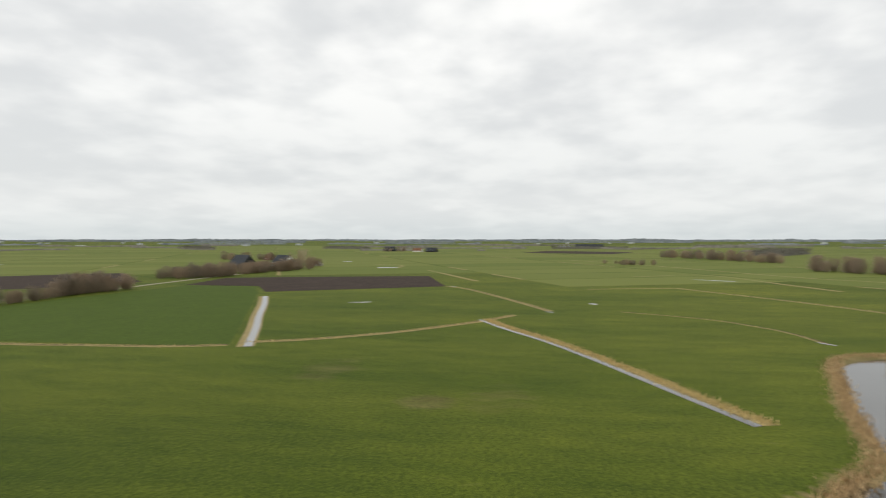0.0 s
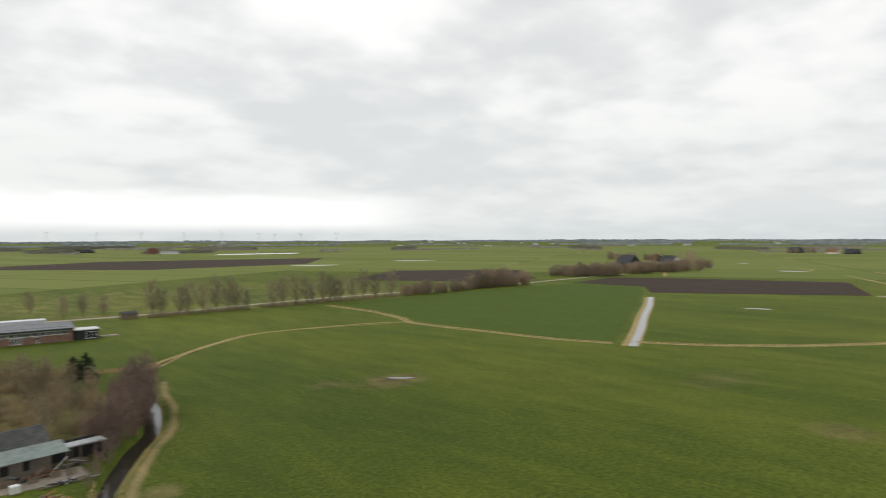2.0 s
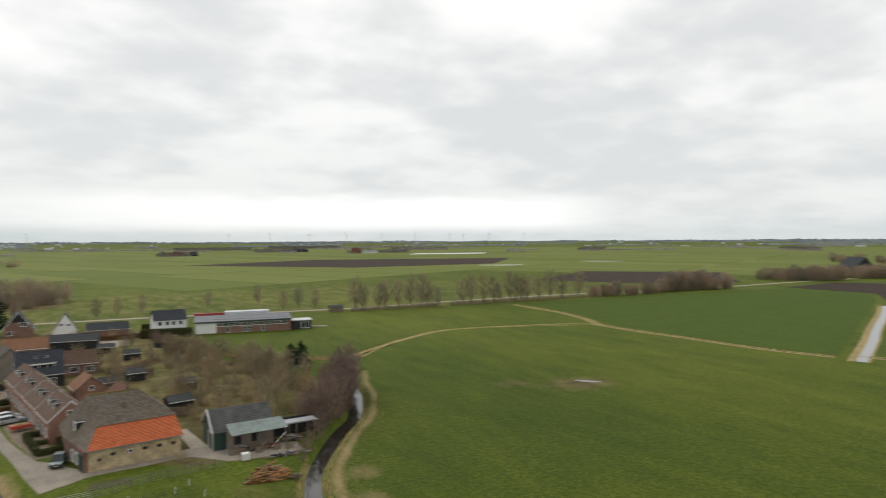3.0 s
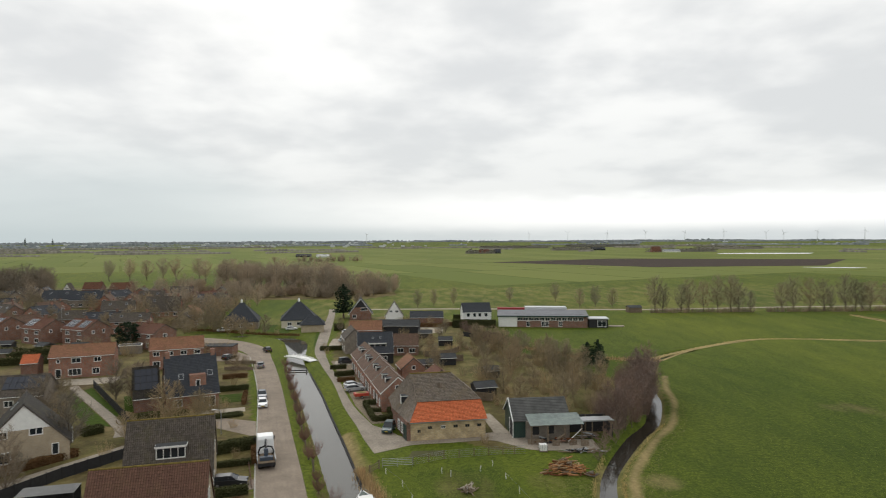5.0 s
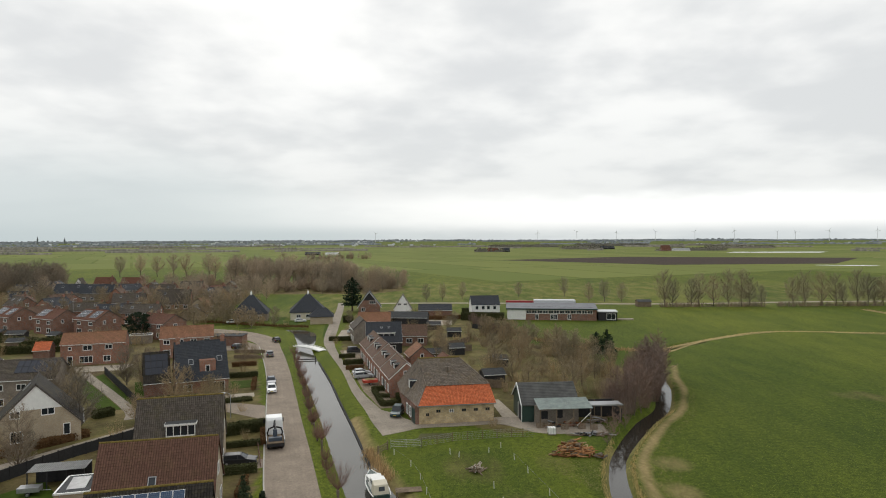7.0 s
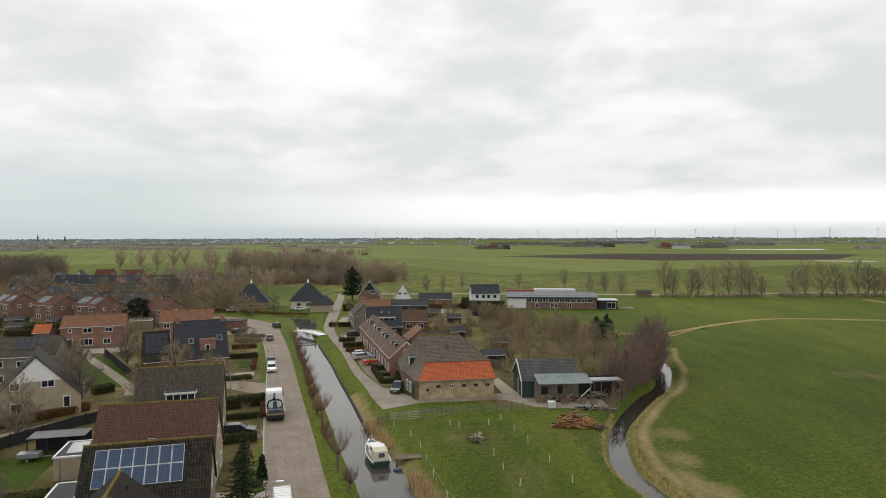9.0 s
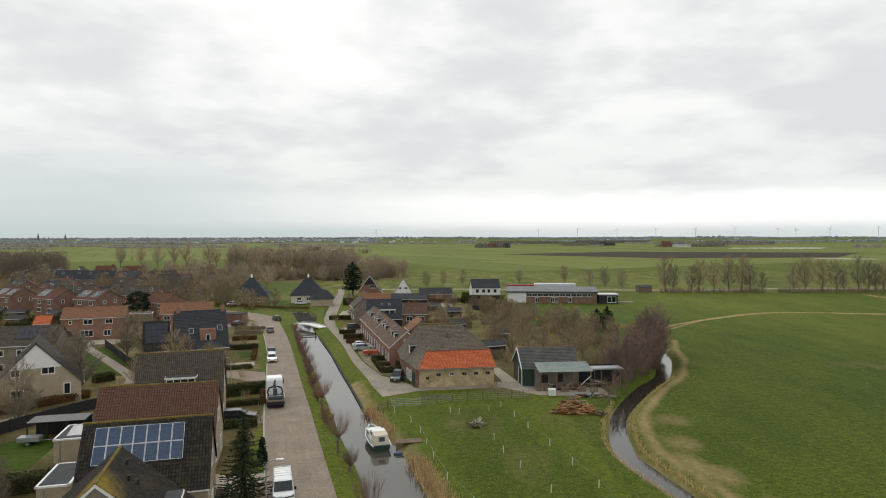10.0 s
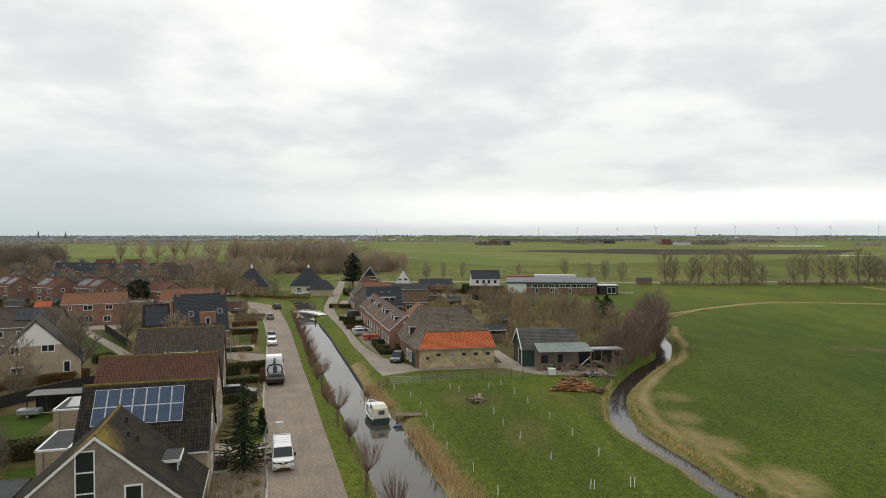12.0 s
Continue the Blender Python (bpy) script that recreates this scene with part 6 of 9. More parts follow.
for args in ((647, 361, 55, 34, 18, 4.5, 14.5, M_BLACKWOOD, M_SLATE, "dark far barn among trees"), (690, 332, 55, 30, 16, 5, 13.5, M_WHITE, M_SLATE, "white far barn with slate roof"), (880, 445, 60, 16, 12, 3, 9, M_BRICK2, M_REDTILE, "far farmhouse with red roof"),
             (712, 300, 60, 12, 9, 3, 6, M_WHITE, M_REDTILE, "small white far cottage"), (1560, 456, 75, 30, 16, 4, 12, M_BLACKWOOD, M_SLATE, "dark far farm with slate roof"), (1506, 368, 75, 22, 12, 3, 9, M_WHITE, M_OLDORANGE, "far farm with orange roof"), (1490, 330, 75, 26, 16, 4, 11, M_BLACKWOOD, M_SLATE, "dark far barn with slate roof"),
             (2100, -60, 90, 90, 40, 6, 14, M_BLACKWOOD, M_SLATE, "large dark far barn"), (2080, 20, 90, 40, 20, 4, 9, M_WHITE, M_STEEL, "pale far barn with metal roof"), (118, 1470, 5, 24, 14, 3, 10, M_BRICK2, M_REDTILE, "far farm with red roof"), (150, 1480, 5, 16, 12, 3, 10, M_BLACKWOOD, M_SLATE, "dark far barn with slate roof"),
             (480, 1830, 5, 40, 18, 4, 9, M_BLACKWOOD, M_SLATE, "dark far barn with slate roof"), (540, 1520, 0, 22, 18, 3, 14, M_BRICK2, M_REDTILE, "far farm with steep red roof"), (580, 1525, 0, 40, 14, 3, 7, M_WHITE, M_STEEL, "pale far barn with metal roof"), (-215, 1225, 10, 26, 12, 3, 5.5, M_WHITE, M_STEEL, "pale far shed with metal roof"), (-258, 1250, 10, 30, 14, 3, 6, M_BLACKWOOD, M_GREYROOF, "dark far shed with flat roof")):
    far_farm(*args)

# the horizon: woods, pale sheds, spires and wind turbines
rng = random.Random(77)
RINGS = ((1700, 8, 0.27), (2050, 9, 0.21), (2450, 11, 0.12), (2900, 12, 0.04), (3400, 13, 0.0), (3900, 14, -0.08), (4350, 15, -0.2), (4620, 16, -0.35), (4820, 18, -9))
for name, mat, rings, label in (("far_tree_belts", M_FARWOOD, (0, 1, 2, 3), "bare grey-brown tree belts between far parcels"), ("horizon_woods", M_HORIZON, (4, 5, 6, 7, 8), "woods along the horizon in a haze-tinted blue-grey")):
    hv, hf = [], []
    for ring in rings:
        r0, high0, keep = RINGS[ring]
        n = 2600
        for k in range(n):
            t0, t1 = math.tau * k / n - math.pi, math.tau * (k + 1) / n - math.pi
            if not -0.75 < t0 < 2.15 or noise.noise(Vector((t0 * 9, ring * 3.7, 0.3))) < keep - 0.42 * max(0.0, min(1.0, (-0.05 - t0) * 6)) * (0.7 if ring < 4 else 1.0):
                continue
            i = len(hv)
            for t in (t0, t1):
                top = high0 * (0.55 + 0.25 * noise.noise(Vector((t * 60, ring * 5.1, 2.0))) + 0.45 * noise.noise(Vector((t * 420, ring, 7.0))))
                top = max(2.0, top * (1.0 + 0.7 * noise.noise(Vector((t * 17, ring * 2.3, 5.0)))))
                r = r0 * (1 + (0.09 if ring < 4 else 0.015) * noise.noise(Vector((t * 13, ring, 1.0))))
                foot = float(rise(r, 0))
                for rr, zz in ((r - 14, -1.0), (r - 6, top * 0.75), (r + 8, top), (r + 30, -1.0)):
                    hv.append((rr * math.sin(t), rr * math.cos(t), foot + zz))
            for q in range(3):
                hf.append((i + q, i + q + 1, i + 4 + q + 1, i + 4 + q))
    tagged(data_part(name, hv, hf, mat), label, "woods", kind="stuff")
M_PALE = plain("pale_far_sheet", (0.62, 0.64, 0.65), 0.6, 0, 0.1, 0.02)
bv, bf = [], []
for k in range(120):
    t = rng.choice((rng.gauss(-0.25, 0.14), rng.gauss(-0.25, 0.14), rng.gauss(1.1, 0.5), rng.uniform(-0.6, 2.0)))
    r = rng.uniform(2900, 4700)
    x, y = r * math.sin(t), r * math.cos(t)
    w, h2 = rng.uniform(3, 16), rng.uniform(4, 9)
    i = len(bv)
    ux, uy = math.cos(t), -math.sin(t)
    foot = float(rise(x, y))
    for zz in (foot, foot + h2):
        for a, b in ((-1, -1), (1, -1), (1, 1), (-1, 1)):
            bv.append((x + ux * a * w + math.sin(t) * b * 12, y + uy * a * w + math.cos(t) * b * 12, zz))
    bf += [(i, i + 1, i + 5, i + 4), (i + 1, i + 2, i + 6, i + 5), (i + 2, i + 3, i + 7, i + 6), (i + 3, i, i + 4, i + 7), (i + 4, i + 5, i + 6, i + 7)]
tagged(data_part("horizon_sheds", bv, bf, M_PALE), "pale sheds and greenhouses on the horizon", "buildings", kind="stuff")
M_TURB = plain("pale_turbine_coat", (0.74, 0.76, 0.78), 0.5, 0, 0.05, 0.1)


def turbine(m, high, blade, spin, label):
    o = thing("wind_turbine", m, label, "wind turbine", "wind turbines on the horizon")
    bm = bmesh.new()
    pipe(bm, [(0, 0, 0), (0, 0, high)], [1.5, 0.9], 8)
    part("tower", bm, M_TURB, o)
    bm = bmesh.new()
    box(bm, -1.6, -4, high - 1.6, 1.6, 4, high + 1.6)
    part("nacelle", bm, M_TURB, o)
    for k in range(3):
        bm = bmesh.new()
        a = radians(spin + 120 * k)
        pipe(bm, [(0, -4.6, high), (math.sin(a) * blade * 0.3, -4.6, high + math.cos(a) * blade * 0.3), (math.sin(a) * blade, -4.6, high + math.cos(a) * blade)], [1.2, 1.0, 0.3], 5)
        part("blade", bm, M_TURB, o)


for px, r, hi in ((666, 4300, 52), (953, 4600, 55), (1022, 4550, 58), (1092, 4500, 55), (1161, 4450, 56), (1231, 4420, 56), (1301, 4400, 58), (1377, 4450, 52), (1409, 4400, 50), (1469, 4380, 55), (1555, 4350, 55)):
    t = math.atan((px - 784) / 1111)
    foot = float(rise(r, 0))
    turbine(pose(r * math.sin(t), r * math.cos(t), foot, 0, 0, -math.degrees(t)), hi * 1.38 - foot, 22, px % 120, "slim pale wind turbine far on the horizon")
for px, hi in ((68, 44), (116, 37)):
    t = math.atan((px - 784) / 1111)
    o = thing("church_spire", pose(4300 * math.sin(t), 4300 * math.cos(t), float(rise(4300, 0))), "dark far church tower with pointed spire", "church")
    bm = bmesh.new()
    box(bm, -3.2, -3.2, 0, 3.2, 3.2, hi * 0.62)
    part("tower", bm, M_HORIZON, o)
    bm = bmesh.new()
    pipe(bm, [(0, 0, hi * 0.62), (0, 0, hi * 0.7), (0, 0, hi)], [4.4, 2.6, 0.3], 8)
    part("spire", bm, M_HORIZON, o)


# ---- vehicles ----
def paint(name, col):
    m, n, l, p = material(name)
    p.inputs["Base Color"].default_value = (*col, 1)
    p.inputs["Roughness"].default_value, p.inputs["Coat Weight"].default_value = 0.4, 0.15
    return m


P_WHITE, P_BLACK, P_SILVER, P_GREY, P_BLUE, P_TEAL = (paint(a, b) for a, b in (("white_car_paint", (0.75, 0.76, 0.76)), ("black_car_paint", (0.02, 0.021, 0.024)), ("silver_car_paint", (0.42, 0.44, 0.45)), ("grey_car_paint", (0.16, 0.165, 0.17)), ("blue_grey_car_paint", (0.06, 0.08, 0.11)), ("dark_teal_paint", (0.02, 0.055, 0.06))))
M_REDPAINT = plain("worn_red_paint", (0.50, 0.06, 0.03), 0.5, 0, 0.2, 2.0)
M_YELLOWBAR = plain("yellow_plate", (0.65, 0.48, 0.04), 0.5, 0, 0.05, 2.0)
M_LAMP = glassy("lamp_glass", (0.16, 0.17, 0.18), 0.1)
M_TAIL = glassy("red_lamp_glass", (0.25, 0.01, 0.01), 0.15)


def side_shape(bm, outline, half, tuck, z_tuck):
    """Extrude a side outline of (x, z) across the width; points above z_tuck lean inwards by tuck."""
    rows = []
    for s in (-1, 1):
        rows.append([bm.verts.new((x, s * (half - (tuck if z > z_tuck else 0)), z)) for x, z in outline])
    k = len(outline)
    bm.faces.new(rows[0])
    bm.faces.new(rows[1][::-1])
    for i in range(k):
        bm.faces.new((rows[0][i], rows[1][i], rows[1][(i + 1) % k], rows[0][(i + 1) % k]))
    bmesh.ops.recalc_face_normals(bm, faces=bm.faces)


def wheel(car, x, y, r=0.31, w=0.21):
    bm = bmesh.new()
    bmesh.ops.create_cone(bm, cap_ends=True, segments=18, radius1=r, radius2=r, depth=w, matrix=pose(0, 0, 0, 90))
    o = part("wheel", bm, M_RUBBER, car, "black rubber tyre", bevel=0.02)
    o.matrix_local = pose(x, y, r)
    bm = bmesh.new()
    s = 1 if y > 0 else -1
    bmesh.ops.create_cone(bm, cap_ends=True, segments=12, radius1=r * 0.66, radius2=r * 0.6, depth=0.03, matrix=pose(0, s * (w / 2 + 0.005), 0, -90 * s))
    part("rim", bm, M_ALLOY, o)


def car(m, coat, label, long=4.2, wide=1.76, high=1.48, estate=False, group="parked cars"):
    c = thing("car", m, label, "car", group)
    L, W, H = long / 2, wide / 2, high
    tail = -L + (0.15 if estate else 0.5)
    bm = bmesh.new()
    side_shape(bm, [(L, 0.25), (L, 0.6), (L - 0.12, 0.72), (L * 0.45, 0.92), (-L + 0.1, 0.96), (-L, 0.8), (-L, 0.28)], W, 0.0, 9)
    part("body", bm, coat, c, bevel=0.05, smooth=False)
    bm = bmesh.new()
    side_shape(bm, [(L * 0.46, 0.9), (L * 0.10, H - 0.09), (tail + 0.25, H - 0.09), (tail - 0.12, 0.93)], W - 0.05, 0.16, 1.2)
    part("cabin_glass", bm, M_GLASS, c, "dark tinted car glass")
    bm = bmesh.new()
    side_shape(bm, [(L * 0.13, H - 0.10), (L * 0.06, H - 0.02), (-0.3, H), (tail + 0.3, H - 0.03), (tail + 0.2, H - 0.10)], W - 0.19, 0.04, H - 0.05)
    part("roof", bm, coat, c, bevel=0.02)
    for s in (-1, 1):
        for x0, x1 in ((L * 0.46, L * 0.10), (-0.15, -0.15), (tail - 0.1, tail + 0.25)):
            bm = bmesh.new()
            pipe(bm, [(x0, s * (W - 0.045), 0.9), (x1, s * (W - 0.20), H - 0.07)], 0.035, 4)
            part("pillar", bm, coat, c)
        for x in (L - 0.78, -L + 0.78):
            wheel(c, x, s * (W - 0.08))
        bm = bmesh.new()
        box(bm, L - 0.22, s * (W - 0.3) - 0.17, 0.60, L + 0.01, s * (W - 0.3) + 0.17, 0.73)
        part("headlight", bm, M_LAMP, c)
        bm = bmesh.new()
        box(bm, -L - 0.01, s * (W - 0.2) - 0.13, 0.66, -L + 0.15, s * (W - 0.2) + 0.13, 0.88)
        part("tail_light", bm, M_TAIL, c)
        bm = bmesh.new()
        box(bm, L * 0.36, s * (W + 0.09) - 0.08, 0.92, L * 0.36 + 0.12, s * (W + 0.09) + 0.08, 1.06)
        part("mirror", bm, coat, c, bevel=0.02)
    for x in (L + 0.012, -L - 0.012):
        bm = bmesh.new()
        box(bm, x - 0.012, -0.26, 0.40, x + 0.012, 0.26, 0.51)
        part("number_plate", bm, M_YELLOWBAR, c)
    bm = bmesh.new()
    box(bm, L - 0.05, -0.5, 0.3, L + 0.006, 0.5, 0.39)
    part("grille", bm, M_RUBBER, c)
    return c


def on_road(x, y, heading, z=0.055):
    return pose(x, y, z, 0, 0, heading)


car(on_road(-34.3, 125.3, -73), P_WHITE, "white hatchback parked on the road")
car(on_road(-36.2, 132.0, -73), P_BLUE, "blue-grey car parked behind a white one")
car(on_road(-45.2, 163.6, 108), P_GREY, "grey hatchback parked at the kerb", 4.0)
car(on_road(-49.6, 186.8, 118), P_BLACK, "black car parked where the road bends", 4.3)
car(on_road(-27.6, 84.6, 10), P_BLACK, "dark estate car on a driveway", 4.6, estate=True)
car(on_road(-57.2, 175.5, 70), P_BLACK, "dark estate car beside a garage", 4.5, estate=True)
car(on_road(-23.4, 168.0, 15), P_BLACK, "black people carrier on a front yard", 4.7, 1.8, 1.7, True)
car(on_road(-18.2, 140.2, 20), P_SILVER, "silver car parked beside another", 4.2)
car(on_road(-17.4, 137.2, 22), P_SILVER, "silver estate parked on a front yard", 4.4, estate=True)
car(on_road(-7.9, 107.8, -100), P_TEAL, "dark teal van beside the barn", 3.6, 1.7, 1.75, True)
car(on_road(-30.5, 222, 10), P_WHITE, "white car parked by a hedge", 4.3)
car(on_road(-29.0, 203.5, 12), P_SILVER, "silver car near the orange roof", 4.2)
car(on_road(-22.8, 199.5, 60), P_WHITE, "white car near the orange roof", 4.4)
car(on_road(-52.5, 231.5, 15), P_WHITE, "white car before the farmhouse", 4.3)
car(on_road(-76.5, 228.5, 10), P_WHITE, "white car by the farmhouse hedge", 4.3)

van = thing("van", on_road(-15.3, 59.4, -74), "white delivery van with black grille", "van", "parked cars")
bm = bmesh.new()
side_shape(bm, [(2.5, 0.25), (2.52, 0.7), (2.42, 0.98), (1.72, 1.16), (1.0, 1.84), (0.72, 1.94), (-2.35, 1.97), (-2.5, 1.8), (-2.5, 0.25)], 0.97, 0.13, 1.3)
part("body", bm, P_WHITE, van, bevel=0.09)
bm = bmesh.new()
side_shape(bm, [(1.74, 1.17), (1.04, 1.83), (1.06, 1.86), (1.78, 1.19)], 0.86, 0.06, 1.5)
part("windscreen", bm, M_GLASS, van)
for s in (-1, 1):
    bm = bmesh.new()
    vs = [bm.verts.new((x, s * y, z)) for x, y, z in ((1.45, 0.975, 1.22), (0.35, 0.975, 1.22), (0.35, 0.87, 1.72), (0.98, 0.87, 1.72))]
    bm.faces.new(vs)
    bmesh.ops.solidify(bm, geom=bm.faces[:], thickness=0.02)
    part("side_window", bm, M_GLASS, van)
    bm = bmesh.new()
    prism(bm, [(s * 0.55, 0.80), (s * 0.92, 0.84), (s * 0.93, 1.02), (s * 0.80, 1.0), (s * 0.55, 0.88)], 2.1, 2.50)
    bmesh.ops.recalc_face_normals(bm, faces=bm.faces)
    part("headlight", bm, M_LAMP, van)
    bm = bmesh.new()
    box(bm, 2.40, s * 0.78 - 0.09, 0.40, 2.525, s * 0.78 + 0.09, 0.52)
    part("fog_lamp", bm, M_RUBBER, van, "black fog lamp surround")
    bm = bmesh.new()
    box(bm, 1.42, s * 1.08 - 0.1, 1.12, 1.56, s * 1.08 + 0.1, 1.40)
    part("mirror", bm, M_RUBBER, van, "black wing mirror", bevel=0.02)
    for x in (1.55, -1.6):
        wheel(van, x, s * 0.86, 0.33, 0.22)
bm = bmesh.new()
prism(bm, [(-0.54, 0.86), (-0.22, 0.72), (0.22, 0.72), (0.54, 0.86), (0.54, 0.92), (0.2, 0.88), (-0.2, 0.88), (-0.54, 0.92)], 2.30, 2.535)
part("grille", bm, M_RUBBER, van)
bm = bmesh.new()
box(bm, 2.50, -0.10, 0.78, 2.55, 0.10, 0.92)
part("badge", bm, M_ALU, van)
for x in (-2.1, -1.5, -0.9, -0.3, 0.3):
    bm = bmesh.new()
    pipe(bm, [(x, -0.78, 1.9), (x, -0.78, 2.12), (x, 0.78, 2.12), (x, 0.78, 1.9)], 0.025, 5)
    part("roof_bar", bm, M_ALU, van, "aluminium roof rack bar")
for y in (-0.78, 0.78):
    bm = bmesh.new()
    pipe(bm, [(-2.2, y, 2.12), (0.4, y, 2.12)], 0.025, 5)
    part("roof_rail", bm, M_ALU, van)
bm = bmesh.new()
box(bm, 2.40, -0.62, 0.30, 2.53, 0.62, 0.40)
part("air_intake", bm, M_RUBBER, van)
bm = bmesh.new()
box(bm, 2.50, -0.26, 0.44, 2.545, 0.26, 0.55)
part("number_plate", bm, M_YELLOWBAR, van)
truck = thing("truck", on_road(-25.4, 94.2, 107), "white flatbed truck with folded loading crane", "truck", "parked cars")
bm = bmesh.new()
box(bm, -4.4, -1.05, 0.6, 4.3, 1.05, 0.95)
part("chassis", bm, M_RUBBER, truck)
bm = bmesh.new()
side_shape(bm, [(4.5, 0.5), (4.5, 1.5), (4.3, 2.75), (2.7, 2.85), (2.7, 0.5)], 1.22, 0.06, 2.0)
part("cab", bm, P_WHITE, truck, bevel=0.06)
bm = bmesh.new()
side_shape(bm, [(4.52, 1.6), (4.36, 2.5), (4.34, 2.5), (4.5, 1.6)], 1.1, 0.04, 2.0)
part("windscreen", bm, M_GLASS, truck)
bm = bmesh.new()
side_shape(bm, [(2.6, 0.95), (2.6, 3.3), (2.3, 3.5), (0.5, 3.45), (0.1, 3.1), (-0.2, 0.95)], 1.28, 0.10, 2.4)
part("load_body", bm, P_WHITE, truck, "rounded white high-sided load body", bevel=0.14)
bm = bmesh.new()
box(bm, -4.4, -1.25, 0.95, 0.0, 1.25, 1.08)
part("deck", bm, M_WOOD, truck, "worn wooden loading deck")
for s in (-1, 1):
    bm = bmesh.new()
    box(bm, -4.4, s * 1.25 - 0.04, 1.0, 0.0, s * 1.25 + 0.04, 1.55)
    part("side_board", bm, M_STEEL, truck)
    for x in (3.3, -2.2, -3.3):
        wheel(truck, x, s * 1.0, 0.48, 0.32)
    bm = bmesh.new()
    box(bm, 4.2, s * 1.42 - 0.12, 1.7, 4.35, s * 1.42 + 0.12, 2.3)
    part("mirror", bm, M_RUBBER, truck)
bm = bmesh.new()
box(bm, -4.45, -1.25, 0.55, -4.3, 1.25, 1.0)
part("rear_board", bm, M_BLACKWOOD, truck)
bm = bmesh.new()
box(bm, -2.6, -0.3, 1.08, -2.0, 0.3, 2.5)
box(bm, -3.6, -0.95, 1.08, -2.9, 0.95, 1.6)
part("crane_column", bm, P_BLUE, truck, "dark blue crane base", bevel=0.04)
bm = bmesh.new()
pipe(bm, [(-2.3, 0, 2.4), (-0.9, 0, 3.4), (-2.4, 0.15, 2.9)], 0.14, 8)
part("crane_arm", bm, M_BLACKWOOD, truck)
for s in (-1, 1):
    bm = bmesh.new()
    pipe(bm, [(-1.6, s * 0.2, 2.6), (-1.9, s * 0.85, 2.5), (-2.2, s * 1.1, 1.9), (-2.2, s * 0.9, 1.5)], 0.12, 6)
    part("grab_claw", bm, M_RUBBER, truck)

# ---- boat, jetty, bridge ----
boat = thing("cabin_boat", pose(-8.2, 77.2, WATER_Z, 0, 0, 107), "small white cabin cruiser with dark green hull", "boat")
bm = bmesh.new()
rings = []
for x, hw, kz, tz in ((-3.1, 1.02, -0.25, 0.72), (-1.5, 1.22, -0.3, 0.72), (0.8, 1.24, -0.3, 0.82), (2.8, 0.88, -0.2, 1.0), (4.3, 0.1, 0.2, 1.2)):
    rings.append([bm.verts.new((x, -hw, tz)), bm.verts.new((x, -hw * 0.85, 0.05)), bm.verts.new((x, 0, kz)), bm.verts.new((x, hw * 0.85, 0.05)), bm.verts.new((x, hw, tz))])
for a, b in zip(rings, rings[1:]):
    for k in range(4):
        bm.faces.new((a[k], b[k], b[k + 1], a[k + 1]))
    bm.faces.new((a[4], b[4], b[0], a[0]))
bm.faces.new(rings[0])
bmesh.ops.recalc_face_normals(bm, faces=bm.faces)
part("hull", bm, M_GREEN, boat, "dark green hull")
bm = bmesh.new()
for a, b in ((-3.12, -1.5), (-1.5, 0.8), (0.8, 2.8), (2.8, 4.32)):
    wa, wb = (np.interp(v, [-3.12, -1.5, 0.8, 2.8, 4.32], [1.06, 1.26, 1.28, 0.93, 0.12]) for v in (a, b))
    za, zb = (np.interp(v, [-3.12, -1.5, 0.8, 2.8, 4.32], [0.72, 0.72, 0.82, 1.0, 1.2]) for v in (a, b))
    for s in (-1, 1):
        pipe(bm, [(a, s * wa, za), (b, s * wb, zb)], 0.07, 6)
part("gunwale", bm, M_WHITE, boat)
bm = bmesh.new()
side_shape(bm, [(-1.4, 0.7), (-1.4, 1.95), (-0.2, 2.0), (0.4, 1.5), (2.6, 1.3), (3.1, 1.0), (3.0, 0.8)], 0.98, 0.16, 1.3)
part("cabin", bm, M_WHITE, boat, "white cabin with low foredeck", bevel=0.06)
bm = bmesh.new()
side_shape(bm, [(-2.85, 0.7), (-2.6, 1.80), (-1.38, 2.0), (-1.38, 0.7)], 1.0, 0.14, 1.2)
part("canopy", bm, M_CREAM, boat, "cream canvas canopy over the stern", bevel=0.05)
bm = bmesh.new()
box(bm, -0.03, -0.42, -0.25, 0.03, 0.30, 0.25, pose(-2.71, 0, 1.36, 0, 12.8, 0))
part("rear_window", bm, M_GLASS, boat)
for s in (-1, 1):
    bm = bmesh.new()
    box(bm, -1.2, s * 0.86 - 0.05, 1.45, -0.4, s * 0.86 + 0.05, 1.8)
    box(bm, 0.7, s * 0.95 - 0.05, 1.02, 1.8, s * 0.95 + 0.05, 1.22)
    part("side_window", bm, M_GLASS, boat)
bm = bmesh.new()
pipe(bm, [(2.7, -0.7, 1.0), (2.7, -0.7, 1.5), (4.0, -0.12, 1.65), (4.0, 0.12, 1.65), (2.7, 0.7, 1.5), (2.7, 0.7, 1.0)], 0.025)
part("bow_rail", bm, M_STEEL, boat)
jetty = thing("jetty", pose(-4.2, 75.6, 0, 0, 0, 8), "small weathered wooden landing stage", "jetty")
for k in range(7):
    bm = bmesh.new()
    box(bm, -1.6, -0.75 + k * 0.21, 0.05, 1.6, -0.57 + k * 0.21, 0.11)
    part("plank", bm, M_WOOD, jetty)
for x in (-1.4, 1.2):
    for y in (-0.6, 0.6):
        bm = bmesh.new()
        pipe(bm, [(x, y, -1.6), (x, y, 0.06)], 0.09)
        part("pile", bm, M_WOOD, jetty)
tarp = thing("outboard_cover", pose(-5.3, 73.4, -0.85, 0, 0, 15), "blue tarpaulin bundle by the jetty", "tarpaulin")
